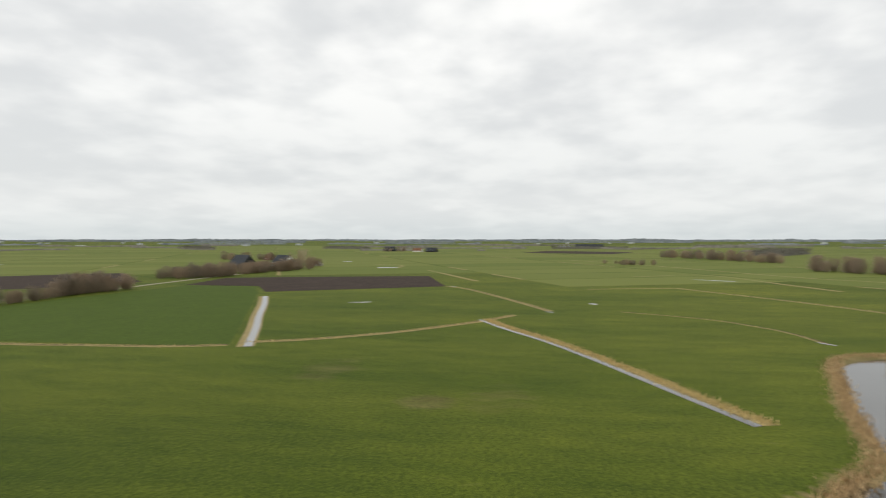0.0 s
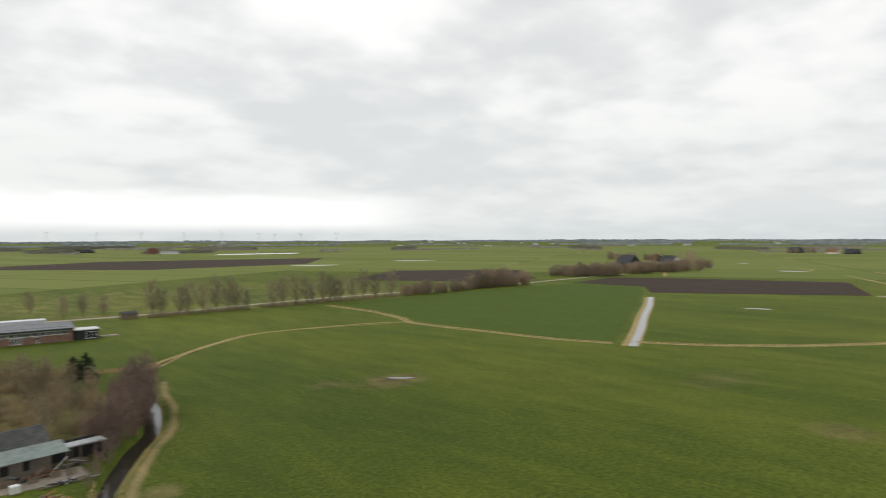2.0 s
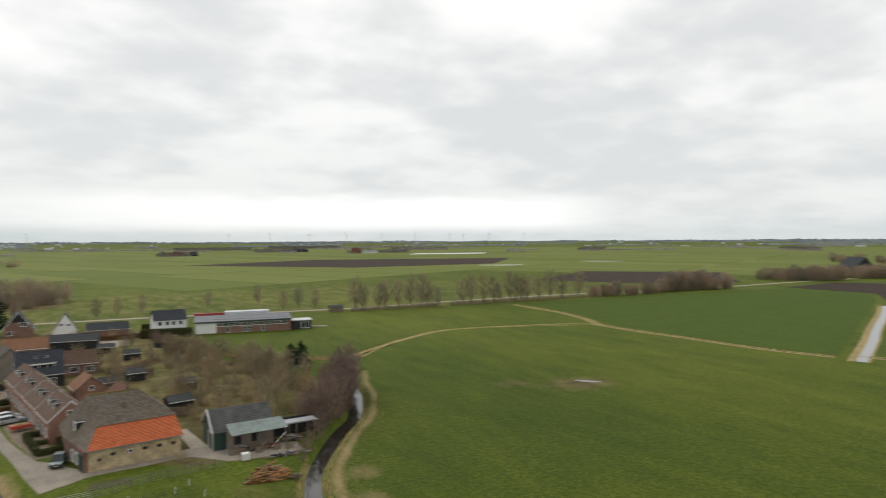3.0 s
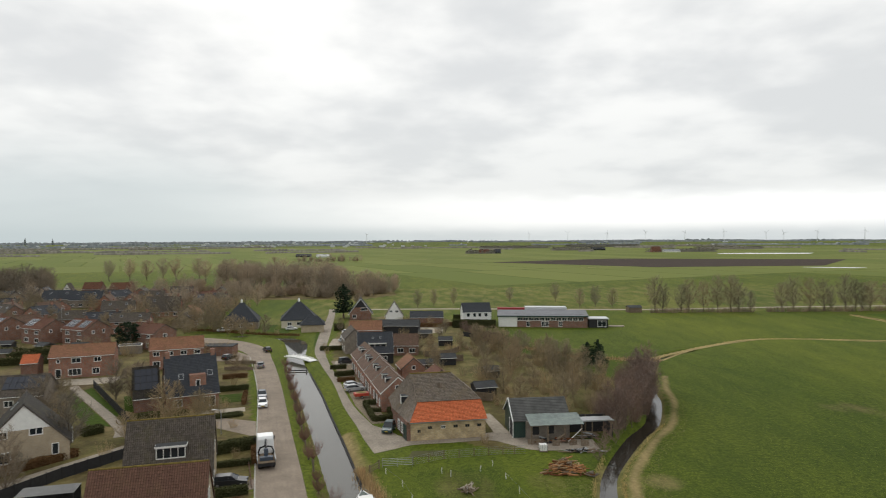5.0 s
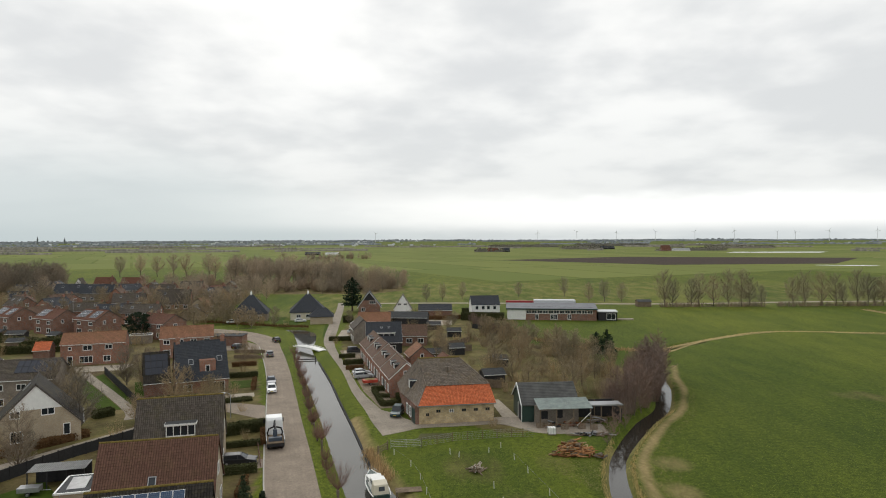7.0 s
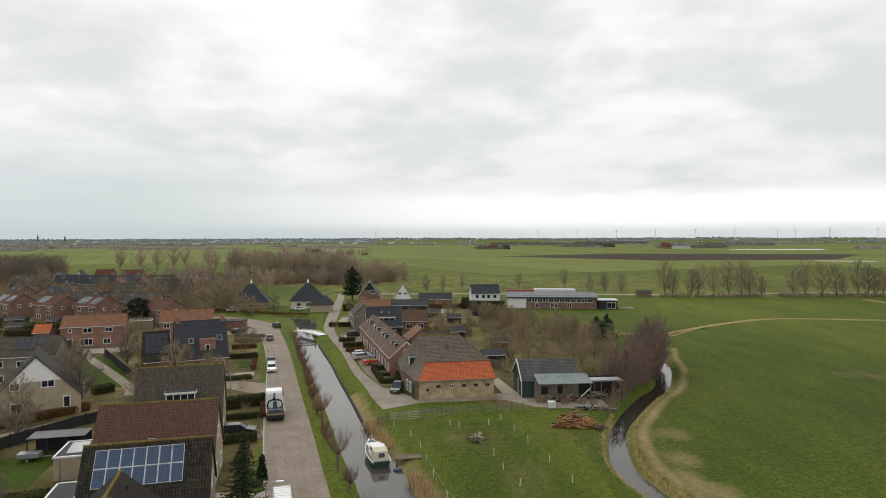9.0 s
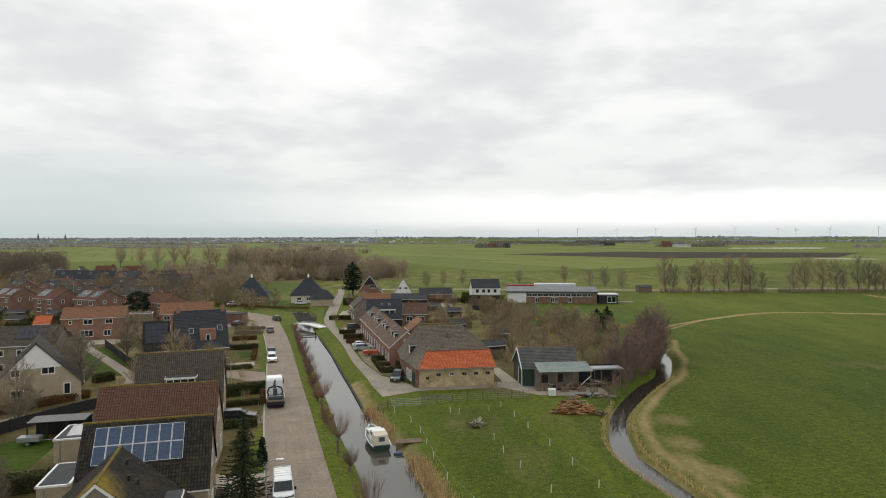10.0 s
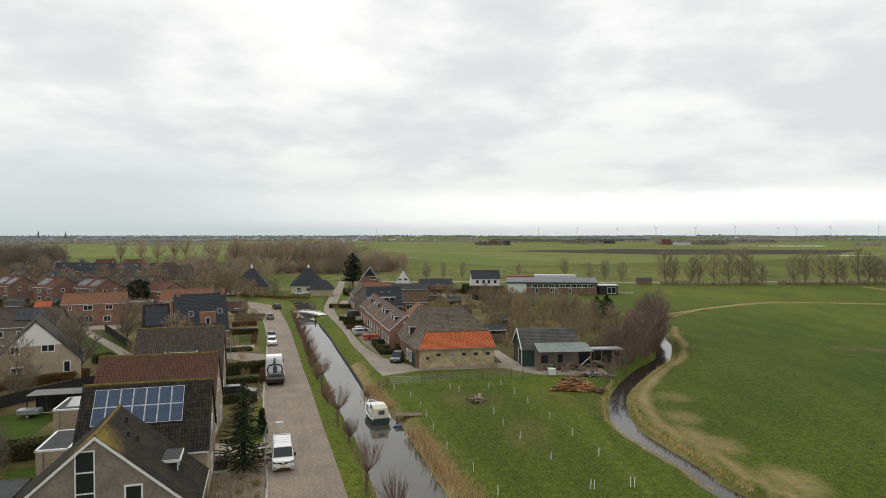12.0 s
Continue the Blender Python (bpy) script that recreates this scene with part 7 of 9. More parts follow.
bm = bmesh.new()
bmesh.ops.create_icosphere(bm, subdivisions=2, radius=0.5, matrix=Matrix.Diagonal((1.2, 0.7, 0.45, 1)) @ Matrix.Translation((0, 0, 0.3)))
part("tarpaulin", bm, plain("blue_tarpaulin", (0.05, 0.09, 0.16), 0.6, 0, 0.3, 3.0), tarp, smooth=True)

bridge = thing("footbridge", pose(-37.2, 174.8, 0, 0, 0, -42), "white arched wooden footbridge", "bridge")
N = 12
arch = [(-6 + 12 * k / N, 0.34 * math.cos(math.pi * (k / N - 0.5)) + 0.15) for k in range(N + 1)]
for k in range(N):
    (xa, za), (xb, zb) = arch[k], arch[k + 1]
    bm = bmesh.new()
    vs = [bm.verts.new(p) for p in ((xa, -1.1, za), (xb, -1.1, zb), (xb, 1.1, zb), (xa, 1.1, za), (xa, -1.1, za + 0.1), (xb, -1.1, zb + 0.1), (xb, 1.1, zb + 0.1), (xa, 1.1, za + 0.1))]
    for q in ((3, 2, 1, 0), (4, 5, 6, 7), (0, 1, 5, 4), (1, 2, 6, 5), (2, 3, 7, 6), (3, 0, 4, 7)):
        bm.faces.new([vs[i] for i in q])
    part("deck_plank", bm, M_WHITE, bridge)
for s in (-1, 1):
    bm = bmesh.new()
    pipe(bm, [(x, s * 1.12, z + 0.42) for x, z in arch[1:-1]], 0.045)
    part("handrail", bm, M_WHITE, bridge)
    bm = bmesh.new()
    pipe(bm, [(x, s * 1.12, z) for x, z in arch], 0.2, 6)
    part("girder", bm, M_WHITE, bridge)
    for x, z in arch[1:-1:2]:
        bm = bmesh.new()
        box(bm, x - 0.05, s * 1.12 - 0.05, z, x + 0.05, s * 1.12 + 0.05, z + 0.5)
        part("post", bm, M_WHITE, bridge)
bm = bmesh.new()
pipe(bm, [(-9.6, 84.0, -0.62), (-12.6, 95, -0.62), (-15.3, 104.6, -0.62), (-19.8, 120, -0.62), (-24.2, 135.7, -0.62), (-31.4, 158.7, -0.62)], 0.17, 4)
tagged(part("canal_edging", bm, M_BLACKWOOD), "dark timber edging along the canal bank", "edging", kind="structure")
# dark bar and uprights added on the water to imitate the footbridge's reflection
reflection_bar = thing("water_barrier", pose(-35.2, 162, WATER_Z, 0, 0, 8), "dark frame imitating the footbridge's reflection on the canal", "barrier")
bm = bmesh.new()
box(bm, -2.6, -0.12, 0.15, 2.6, 0.12, 0.4)
part("reflection_bar", bm, M_BLACKWOOD, reflection_bar)
for x in (-2.4, 2.2):
    bm = bmesh.new()
    pipe(bm, [(x, 0, -0.8), (x, 0, 1.1)], 0.12)
    part("pile", bm, M_BLACKWOOD, reflection_bar)


# ---- street furniture, fences, farm clutter ----
def lamp(m, high, label):
    o = thing("street_lamp", m, label, "street lamp", "street lamps")
    bm = bmesh.new()
    pipe(bm, [(0, 0, 0), (0, 0, high - 0.5), (0.15, 0, high - 0.15), (0.5, 0, high), (0.9, 0, high + 0.03)], [0.08, 0.06, 0.05, 0.045, 0.045], 8)
    part("pole", bm, M_STEEL, o)
    bm = bmesh.new()
    box(bm, 0.85, -0.11, high - 0.02, 1.5, 0.11, high + 0.10)
    part("lamp_head", bm, M_ALU, o, bevel=0.03)


lamp(pose(-15.2, 53.4, 0, 0, 0, 10), 5.6, "grey steel street lamp with curved arm")
lamp(pose(-36.4, 107.2, 0, 0, 0, 190), 4.2, "grey street lamp with short arm")
lamp(pose(-139, 236, 0, 0, 0, 60), 8.5, "grey street lamp between village houses")


def post(x, y, lean, label, high=1.1, mat=None):
    o = thing("fence_post", pose(x, y, 0, lean, lean * 0.6, 0), label, "post", "pasture fence posts")
    bm = bmesh.new()
    box(bm, -0.035, -0.035, -0.15, 0.035, 0.035, high)
    part("stake", bm, mat or M_WHITE, o)


for i, (x, y) in enumerate(((1.0, 88.1), (2.2, 87.1), (4.2, 81.2), (6.5, 88.7), (8.4, 90.8), (6.2, 76.0), (6.9, 71.4), (8.2, 66.6), (10.4, 60.2), (15.3, 61.3), (14.0, 67.5), (12.6, 73.8), (11.0, 80.9), (9.8, 85.8), (12.6, 53.3), (12.9, 53.2), (16.5, 53.7), (16.2, 53.8), (-6.9, 88.1), (-4.3, 83.5), (-2.9, 78.8), (-2.0, 74.3), (-1.1, 69.5), (0.4, 63.4), (2.8, 57.3), (4.6, 52))):
    post(x, y, ((i * 37) % 13) - 6, "leaning white pasture fence post", 0.85)
wire = thing("pasture_wire", pose(0, 0, 0), "thin fence wire between white posts", "wire")
for ln in (((-6.9, 88.1), (-4.3, 83.5), (-2.9, 78.8), (-2.0, 74.3), (-1.1, 69.5), (0.4, 63.4), (2.8, 57.3)), ((9.8, 85.8), (11.0, 80.9), (12.6, 73.8), (14.0, 67.5), (15.3, 61.3), (16.5, 53.7))):
    bm = bmesh.new()
    pipe(bm, [(x, y, 0.85) for x, y in ln], 0.012, 3)
    part("strand", bm, M_STEEL, wire)

# paddock fence and gate by the farmyard
fence = thing("paddock_fence", pose(-3.2, 91.5, 0), "weathered paddock fence with wire mesh", "fence")
fpts = [(-3.2, 91.5), (1.4, 94.0), (6, 95.0), (10.5, 95.8), (14, 96.0)]
for (xa, ya), (xb, yb) in zip(fpts, fpts[1:]):
    for k in range(2):
        x, y = xa + (xb - xa) * k / 2 + 3.2, ya + (yb - ya) * k / 2 - 91.5
        bm = bmesh.new()
        box(bm, x - 0.06, y - 0.06, -0.2, x + 0.06, y + 0.06, 1.35)
        part("fence_stake", bm, M_WOOD, fence)
    for z in (0.1, 0.4, 0.7, 1.0, 1.28):
        bm = bmesh.new()
        pipe(bm, [(xa + 3.2, ya - 91.5, z), (xb + 3.2, yb - 91.5, z)], 0.018, 3)
        part("fence_wire", bm, M_STEEL, fence)
for (xa, ya), (xb, yb) in zip(fpts, fpts[1:]):
    bm = bmesh.new()
    n = round(math.hypot(xb - xa, yb - ya) / 0.22)
    for k in range(n):
        x, y = xa + (xb - xa) * k / n + 3.2, ya + (yb - ya) * k / n - 91.5
        pipe(bm, [(x, y, 0.05), (x, y, 1.28)], 0.011, 3)
    tagged(part("wire_mesh", bm, M_STEEL, fence, "grey wire mesh"), kind="stuff")
gate = thing("field_gate", pose(-5.4, 91.0, 0, 0, 0, 6), "galvanised five-bar field gate", "gate")
for z in (0.25, 0.5, 0.75, 1.0, 1.22):
    bm = bmesh.new()
    pipe(bm, [(-2.2, 0, z), (2.2, 0, z)], 0.025)
    part("bar", bm, M_STEEL, gate)
for x in (-2.2, 0, 2.2):
    bm = bmesh.new()
    pipe(bm, [(x, 0, 0), (x, 0, 1.3)], 0.035)
    part("upright", bm, M_STEEL, gate)
stile = thing("corner_gate", pose(-8.6, 89.2, 0, 0, 0, 62), "short weathered wooden gate", "gate")
for z in (0.3, 0.65, 1.0):
    bm = bmesh.new()
    box(bm, -1.2, -0.03, z - 0.06, 1.2, 0.03, z + 0.06)
    part("rail", bm, M_WOOD, stile)
for x in (-1.2, 1.2):
    bm = bmesh.new()
    box(bm, x - 0.07, -0.07, -0.2, x + 0.07, 0.07, 1.3)
    part("gate_post", bm, M_WOOD, stile)


def log_heap(m, n, wide, deep, high, mats, label, name, seed, size=(0.10, 0.22), length=(1.2, 2.6)):
    rnd = random.Random(seed)
    o = thing(name, m, label, "wood pile")
    for k in range(n):
        bm = bmesh.new()
        u, v = rnd.gauss(0, 0.4), rnd.gauss(0, 0.4)
        u, v = max(-1, min(1, u)), max(-1, min(1, v))
        z = high * (1 - min(1, math.hypot(u, v))) * rnd.uniform(0.2, 1) + 0.12
        a, ln, r = rnd.gauss(0.15, 0.5), rnd.uniform(*length) / 2, rnd.uniform(*size)
        c = Vector((u * wide, v * deep, z))
        d = Vector((math.cos(a), math.sin(a), rnd.gauss(0, 0.16))) * ln
        pipe(bm, [c - d, c, c + d], [r, r * 1.04, r * 0.92], 7)
        part("log", bm, mats[k % len(mats)], o)
    return o


M_SPLIT = plain("split_orange_timber", (0.42, 0.20, 0.075), 0.85, 0, 0.4, 4.0, 0.01)
M_RUST = plain("rusty_iron", (0.20, 0.085, 0.04), 0.9, 0.2, 0.4, 4.0)
log_heap(pose(18.4, 88.2, 0, 0, 0, 5), 170, 3.0, 1.5, 2.1, [M_NEWWOOD, M_SPLIT, M_RUST, M_SPLIT, M_WOOD], "heap of cut timber and rusty scrap", "timber_heap", 4, (0.05, 0.15), (0.7, 2.2))
log_heap(pose(21.5, 86.6, 0, 0, 0, -20), 14, 0.9, 0.7, 0.6, [M_RUST, M_BARK], "small heap of rusty scrap iron", "scrap_heap", 8, (0.08, 0.2), (0.5, 1.2))
log_heap(pose(4.3, 81.8, 0, 0, 0, 60), 22, 1.1, 0.8, 0.8, [M_WOOD, M_SLAB, M_WOOD], "heap of grey weathered boards", "board_heap", 6, (0.06, 0.12), (1.2, 2.4))
log_heap(pose(20.6, 101.0, 0, 0, 0, 4), 40, 2.6, 0.5, 0.9, [M_RUST, M_BRICK2, M_WOOD, M_BLACKWOOD], "clutter of tools and timber under the lean-to", "shed_clutter", 14, (0.06, 0.2), (0.4, 1.6))
log_heap(pose(22.8, 96.5, 0, 0, 0, 2), 44, 3.4, 0.35, 0.45, [M_BLACKWOOD, M_WOOD, M_STEEL], "row of stacked fence timber", "timber_row", 15, (0.06, 0.14), (0.8, 2.0))
log_heap(pose(17.4, 101.4, 0, 0, 0, 8), 26, 1.6, 0.4, 0.8, [M_WOOD, M_BLACKWOOD, M_RUST, M_STEEL], "clutter of crates and pipes by the shed wall", "shed_clutter", 24, (0.05, 0.16), (0.4, 1.3))
log_heap(pose(25.6, 103.0, 0, 0, 0, 3), 30, 2.2, 0.6, 1.3, [M_WOOD, M_BLACKWOOD, M_STEEL, M_WOOD], "stored timber under the carport roof", "timber_stack", 25, (0.05, 0.13), (0.8, 2.2))


def pallet(m):
    o = thing("pallet", m, "weathered wooden pallet leaning by the shed", "pallet", "pallets")
    for k in range(6):
        bm = bmesh.new()
        box(bm, -0.6, 0.0, 0.05 + k * 0.15, 0.6, 0.025, 0.16 + k * 0.15)
        part("board", bm, M_WOOD, o)
    for x in (-0.55, 0, 0.55):
        bm = bmesh.new()
        box(bm, x - 0.05, 0.025, 0.0, x + 0.05, 0.11, 0.95)
        part("batten", bm, M_WOOD, o)


for x, y, r in ((15.6, 100.2, 4), (16.9, 100.1, 8), (19.4, 99.4, -4), (22.2, 99.6, 6), (24.0, 99.2, 3)):
    pallet(pose(x, y, 0, -12, 0, r))
tote = thing("water_tank", pose(16.9, 97.2, 0), "white plastic water tank in a cage", "tank")
bm = bmesh.new()
box(bm, -0.55, -0.5, 0.12, 0.55, 0.5, 1.1)
part("tank", bm, M_WHITE, tote, bevel=0.06)
for x in (-0.58, -0.2, 0.2, 0.58):
    bm = bmesh.new()
    pipe(bm, [(x, -0.53, 0.05), (x, -0.53, 1.12), (x, 0.53, 1.12), (x, 0.53, 0.05)], 0.02, 4)
    part("cage_bar", bm, M_STEEL, tote)
bm = bmesh.new()
box(bm, -0.6, -0.55, 0, 0.6, 0.55, 0.12)
part("pallet", bm, M_WOOD, tote)
skip = thing("cargo_trailer", pose(-15.3, 131.2, 0, 0, 0, 18), "red trailer with dirty load", "trailer", "parked cars")
bm = bmesh.new()
box(bm, -1.5, -0.85, 0.5, 1.5, 0.85, 1.1)
part("tub", bm, M_REDPAINT, skip, bevel=0.04)
bm = bmesh.new()
bmesh.ops.create_icosphere(bm, subdivisions=2, radius=1, matrix=Matrix.Translation((0, 0, 1.05)) @ Matrix.Diagonal((1.3, 0.7, 0.3, 1)))
part("load", bm, M_DRY, skip)
for s in (-1, 1):
    wheel(skip, 0, s * 0.9, 0.3)


# ---- gardens ----
M_PUZZLE = leafy("monkey_puzzle_leaves", (0.020, 0.030, 0.014), (0.060, 0.074, 0.036))
def pollard(m, seed, high, label, stub=2.0):
    """A pollarded willow: a trunk, a knobbly head and an upright fan of bowed shoots."""
    rnd = random.Random(seed)
    o = thing("pollard_willow", m, label, "tree", "pollard willows along the canal")
    bm = bmesh.new()
    lean = rnd.gauss(0, 0.08)
    pipe(bm, [(0, 0, -0.3), (lean * 0.5, 0, stub * 0.5), (lean, 0.03, stub * 0.88), (lean, 0, stub)], [0.17, 0.13, 0.2, 0.1], 7)
    part("trunk", bm, M_BARK, o)
    v, f = [], []

    def spike(a, b, r):
        n = (b - a).normalized()
        s = n.orthogonal().normalized()
        c = n.cross(s)
        i = len(v)
        for g in range(3):
            v.append(tuple(a + (s * math.cos(math.tau * g / 3) + c * math.sin(math.tau * g / 3)) * r))
        v.append(tuple(b))
        f.extend(((i, i + 1, i + 3), (i + 1, i + 2, i + 3), (i + 2, i, i + 3)))

    for k in range(80):
        t, e = rnd.uniform(0, math.tau), math.sqrt(rnd.random()) * 0.85
        d = Vector((math.cos(t) * math.sin(e), math.sin(t) * math.sin(e), math.cos(e)))
        p = Vector((lean, 0, stub - 0.1)) + d * 0.14
        ln = (high - stub) * rnd.uniform(0.65, 1.0) * (1 - 0.22 * e)
        q = p + d * ln * 0.5
        w = q + (d * 0.55 + Vector((rnd.gauss(0, 0.06), rnd.gauss(0, 0.06), 0.6))).normalized() * ln * 0.55
        spike(p, q + d * ln * 0.05, 0.019)
        spike(q - d * ln * 0.12, w, 0.013)
        for _ in range(3):
            g = q.lerp(w, rnd.uniform(-0.5, 0.5))
            spike(g, g + (d * 0.5 + Vector((rnd.gauss(0, 0.22), rnd.gauss(0, 0.22), 0.7))).normalized() * ln * rnd.uniform(0.2, 0.38), 0.010)
    data_part("crown", v, f, M_REDTWIG2, o)


for k, (x, y, hh, st) in enumerate(((-6.5, 52.8, 6.3, 1.9), (-3.6, 46.2, 5.2, 1.8), (-12.1, 71.7, 6.2, 1.9), (-17.4, 89.8, 5.9, 1.9), (-20.3, 99, 5.0, 1.7), (-22.7, 107.5, 5.2, 1.6), (-24.9, 115.5, 5.0, 1.6), (-27.4, 124, 5.2, 1.6), (-29.9, 133, 4.8, 1.6), (-32.4, 141.5, 5.0, 1.5), (-35.0, 150, 4.6, 1.5), (-37.6, 158.5, 4.6, 1.4),
                                    (-10.0, 66.6, 3.2, 0.5), (-15.0, 81.5, 3.0, 0.5), (-16.1, 85.5, 2.6, 0.4), (-19.0, 94.5, 2.8, 0.5), (-21.6, 103, 2.8, 0.5), (-23.9, 111.5, 2.6, 0.4), (-26.2, 119.5, 2.8, 0.5), (-28.7, 128.5, 2.6, 0.5), (-31.2, 137, 2.6, 0.5), (-33.8, 146, 2.6, 0.5))):
    pollard(pose(x, y, -0.2, 0, 0, k * 40), 100 + k, hh, "pollard willow with bare reddish shoots on the canal bank" if st > 1 else "low cut willow stool with reddish shoots on the bank", st)
BUSH = [shrub(pose(90, -300 - 20 * k, 0), 171 + k, 4.6, 5.0, 40, "bare greenish-brown garden shrub", M_GREENTWIG, group="bare garden shrubs") for k in range(3)]
REDBUSH = [shrub(pose(110, -300 - 20 * k, 0), 181 + k, 7.6, 4.6, 52, "tall reddish bare willow thicket by the creek", M_REDTWIG, "willow_thicket", "creek thicket", 13) for k in range(3)]
rng = random.Random(9)
spots = []
while len(spots) < 62:
    x, y = rng.uniform(8, 46), rng.uniform(113, 166)
    if inside(np.array([x]), np.array([y]), [(12, 114), (30, 110), (39, 126), (46, 150), (49, 166), (30, 166), (8, 150)])[0]:
        spots.append((x, y))
scatter(BUSH, spots, 0.5, 1.05)
creek_side = []
bank = [(31.8, 106), (37.2, 113.6), (42.2, 123.2), (44.2, 129.6), (46.6, 138)]
for (ax, ay), (bx, by) in zip(bank, bank[1:]):
    for k in range(4):
        u = (k + rng.random()) / 4
        for back in (0.3, 2.6, 5.0):
            creek_side.append((ax + (bx - ax) * u - 0.8 * back + rng.gauss(0, 0.5), ay + (by - ay) * u + 0.55 * back + rng.gauss(0, 0.5)))
REDTREE = [tree(pose(130, -300 - 20 * k, 0), 191 + k, 7.6, 4.6, "tall reddish bare alder by the creek", M_REDTWIG, "alder", "creek thicket", low=0.06, limbs=14, per=6, twigs=7, radius=0.08, twig=0.014) for k in range(3)]
scatter(REDTREE, creek_side[::3] + creek_side[1::3], 0.95, 1.22)
scatter(REDBUSH, creek_side[2::3] + creek_side[3::6], 0.65, 0.95)
scatter(REDTREE, [(42.4, 122.6), (43.6, 126), (44.6, 130), (45.8, 134), (46.8, 138.5), (41.6, 127)], 1.25, 1.4)
scatter(BUSH, [(50, 146), (52, 150), (55, 156), (49, 152)], 0.5, 0.7)
scatter(REDTREE, [(24.4, 92.6), (26.2, 95.6), (27.0, 98.4), (29.2, 100.4), (30.6, 104)], 0.5, 0.72)
row_line = [(10.5, 228.8), (15.8, 204.0), (21.3, 195.4), (26.4, 187.6), (32.9, 181.4), (38.7, 170.4)]
scatter(REDBUSH, [(x + rng.gauss(0, 0.5), y + rng.gauss(0, 0.5)) for (ax, ay), (bx, by) in zip(row_line[:2], row_line[1:3]) for x, y in [(ax + (bx - ax) * u / 15, ay + (by - ay) * u / 15) for u in range(15)]], 0.42, 0.62)
scatter(SLIM, [(ax + (bx - ax) * u / 3 + rng.gauss(0, 0.4), ay + (by - ay) * u / 3) for (ax, ay), (bx, by) in zip(row_line[1:], row_line[2:]) for u in range(3)], 0.26, 0.36)
scatter(BUSH, [(rng.uniform(-3, 10), rng.uniform(150, 200)) for _ in range(18)] + [(rng.uniform(12, 34), rng.uniform(172, 186)) for _ in range(5)], 0.5, 0.85)
scatter(BUSH, [(-48 + rng.uniform(-4, 6), 114 + rng.uniform(-6, 14)) for _ in range(12)] + [(-71 + rng.uniform(-6, 4), 113 + rng.uniform(-5, 5)) for _ in range(8)] + [(-59 + rng.uniform(-5, 5), 128 + rng.uniform(-4, 6)) for _ in range(9)] + [(-46 + rng.uniform(-8, 6), 100 + rng.uniform(-5, 20)) for _ in range(12)] + [(-63 + rng.uniform(-4, 4), 86 + rng.uniform(-6, 10)) for _ in range(4)]
        + [(-100 + rng.uniform(-40, 40), 180 + rng.uniform(-14, 14)) for _ in range(40)] + [(-74 + rng.uniform(-16, 10), 229 + rng.uniform(-3, 6)) for _ in range(10)] + [(-150 + rng.uniform(-60, 60), 255 + rng.uniform(-20, 60)) for _ in range(34)] + [(-10 + rng.uniform(-10, 12), 205 + rng.uniform(-12, 60)) for _ in range(14)], 0.6, 1.1)


def conifer(m, seed, high, wide, label, name="conifer", tiers=14, bare=0.06, droop=0.25, mat=None, category="tree", leaf=0, arms_bare=False, taper=0.8, per=8):
    """An evergreen of drooping tiers of needle clumps."""
    rnd = random.Random(seed)
    o = thing(name, m, label, category)
    bm = bmesh.new()
    pipe(bm, [(0, 0, -0.2), (0, 0, high * 0.6), (0, 0, high)], [wide * 0.05, wide * 0.03, 0.02], 7)
    pts = []
    for k in range(tiers):
        u = k / (tiers - 1)
        z = high * (bare + (1 - bare) * u)
        r = wide / 2 * (1 - u) ** taper * rnd.uniform(0.85, 1.1) + 0.12
        arms = max(4, int(9 * (1 - u)) + 4)
        for a in range(arms):
            t = math.tau * (a + rnd.random()) / arms
            if arms_bare:
                e = Vector((math.cos(t) * r * 1.05, math.sin(t) * r * 1.05, z - droop * r))
                pipe(bm, [(0, 0, z), (e.x * 0.5, e.y * 0.5, z - droop * r * 0.9), tuple(e + Vector((0, 0, droop * r * 0.35)))], [0.06, 0.055, 0.04], 4)
            for s in range(per):
                q = (s + rnd.random()) / per
                pts.append((math.cos(t) * r * q + rnd.gauss(0, 0.08), math.sin(t) * r * q + rnd.gauss(0, 0.08), z - droop * r * q + rnd.gauss(0, 0.12)))
    part("trunk", bm, M_PUZZLE if arms_bare else M_BARK, o)
    data_part("needles", *leaf_mass(seed, pts, leaf or 0.16 + high * 0.014, 0.8), mat or M_CONIFER, o)
    return o


conifer(pose(-18.7, 58.4, 0), 3, 8.2, 5.6, "dark monkey puzzle tree with drooping branches", "monkey_puzzle_tree", 20, mat=M_PUZZLE, leaf=0.12, arms_bare=True, per=6)
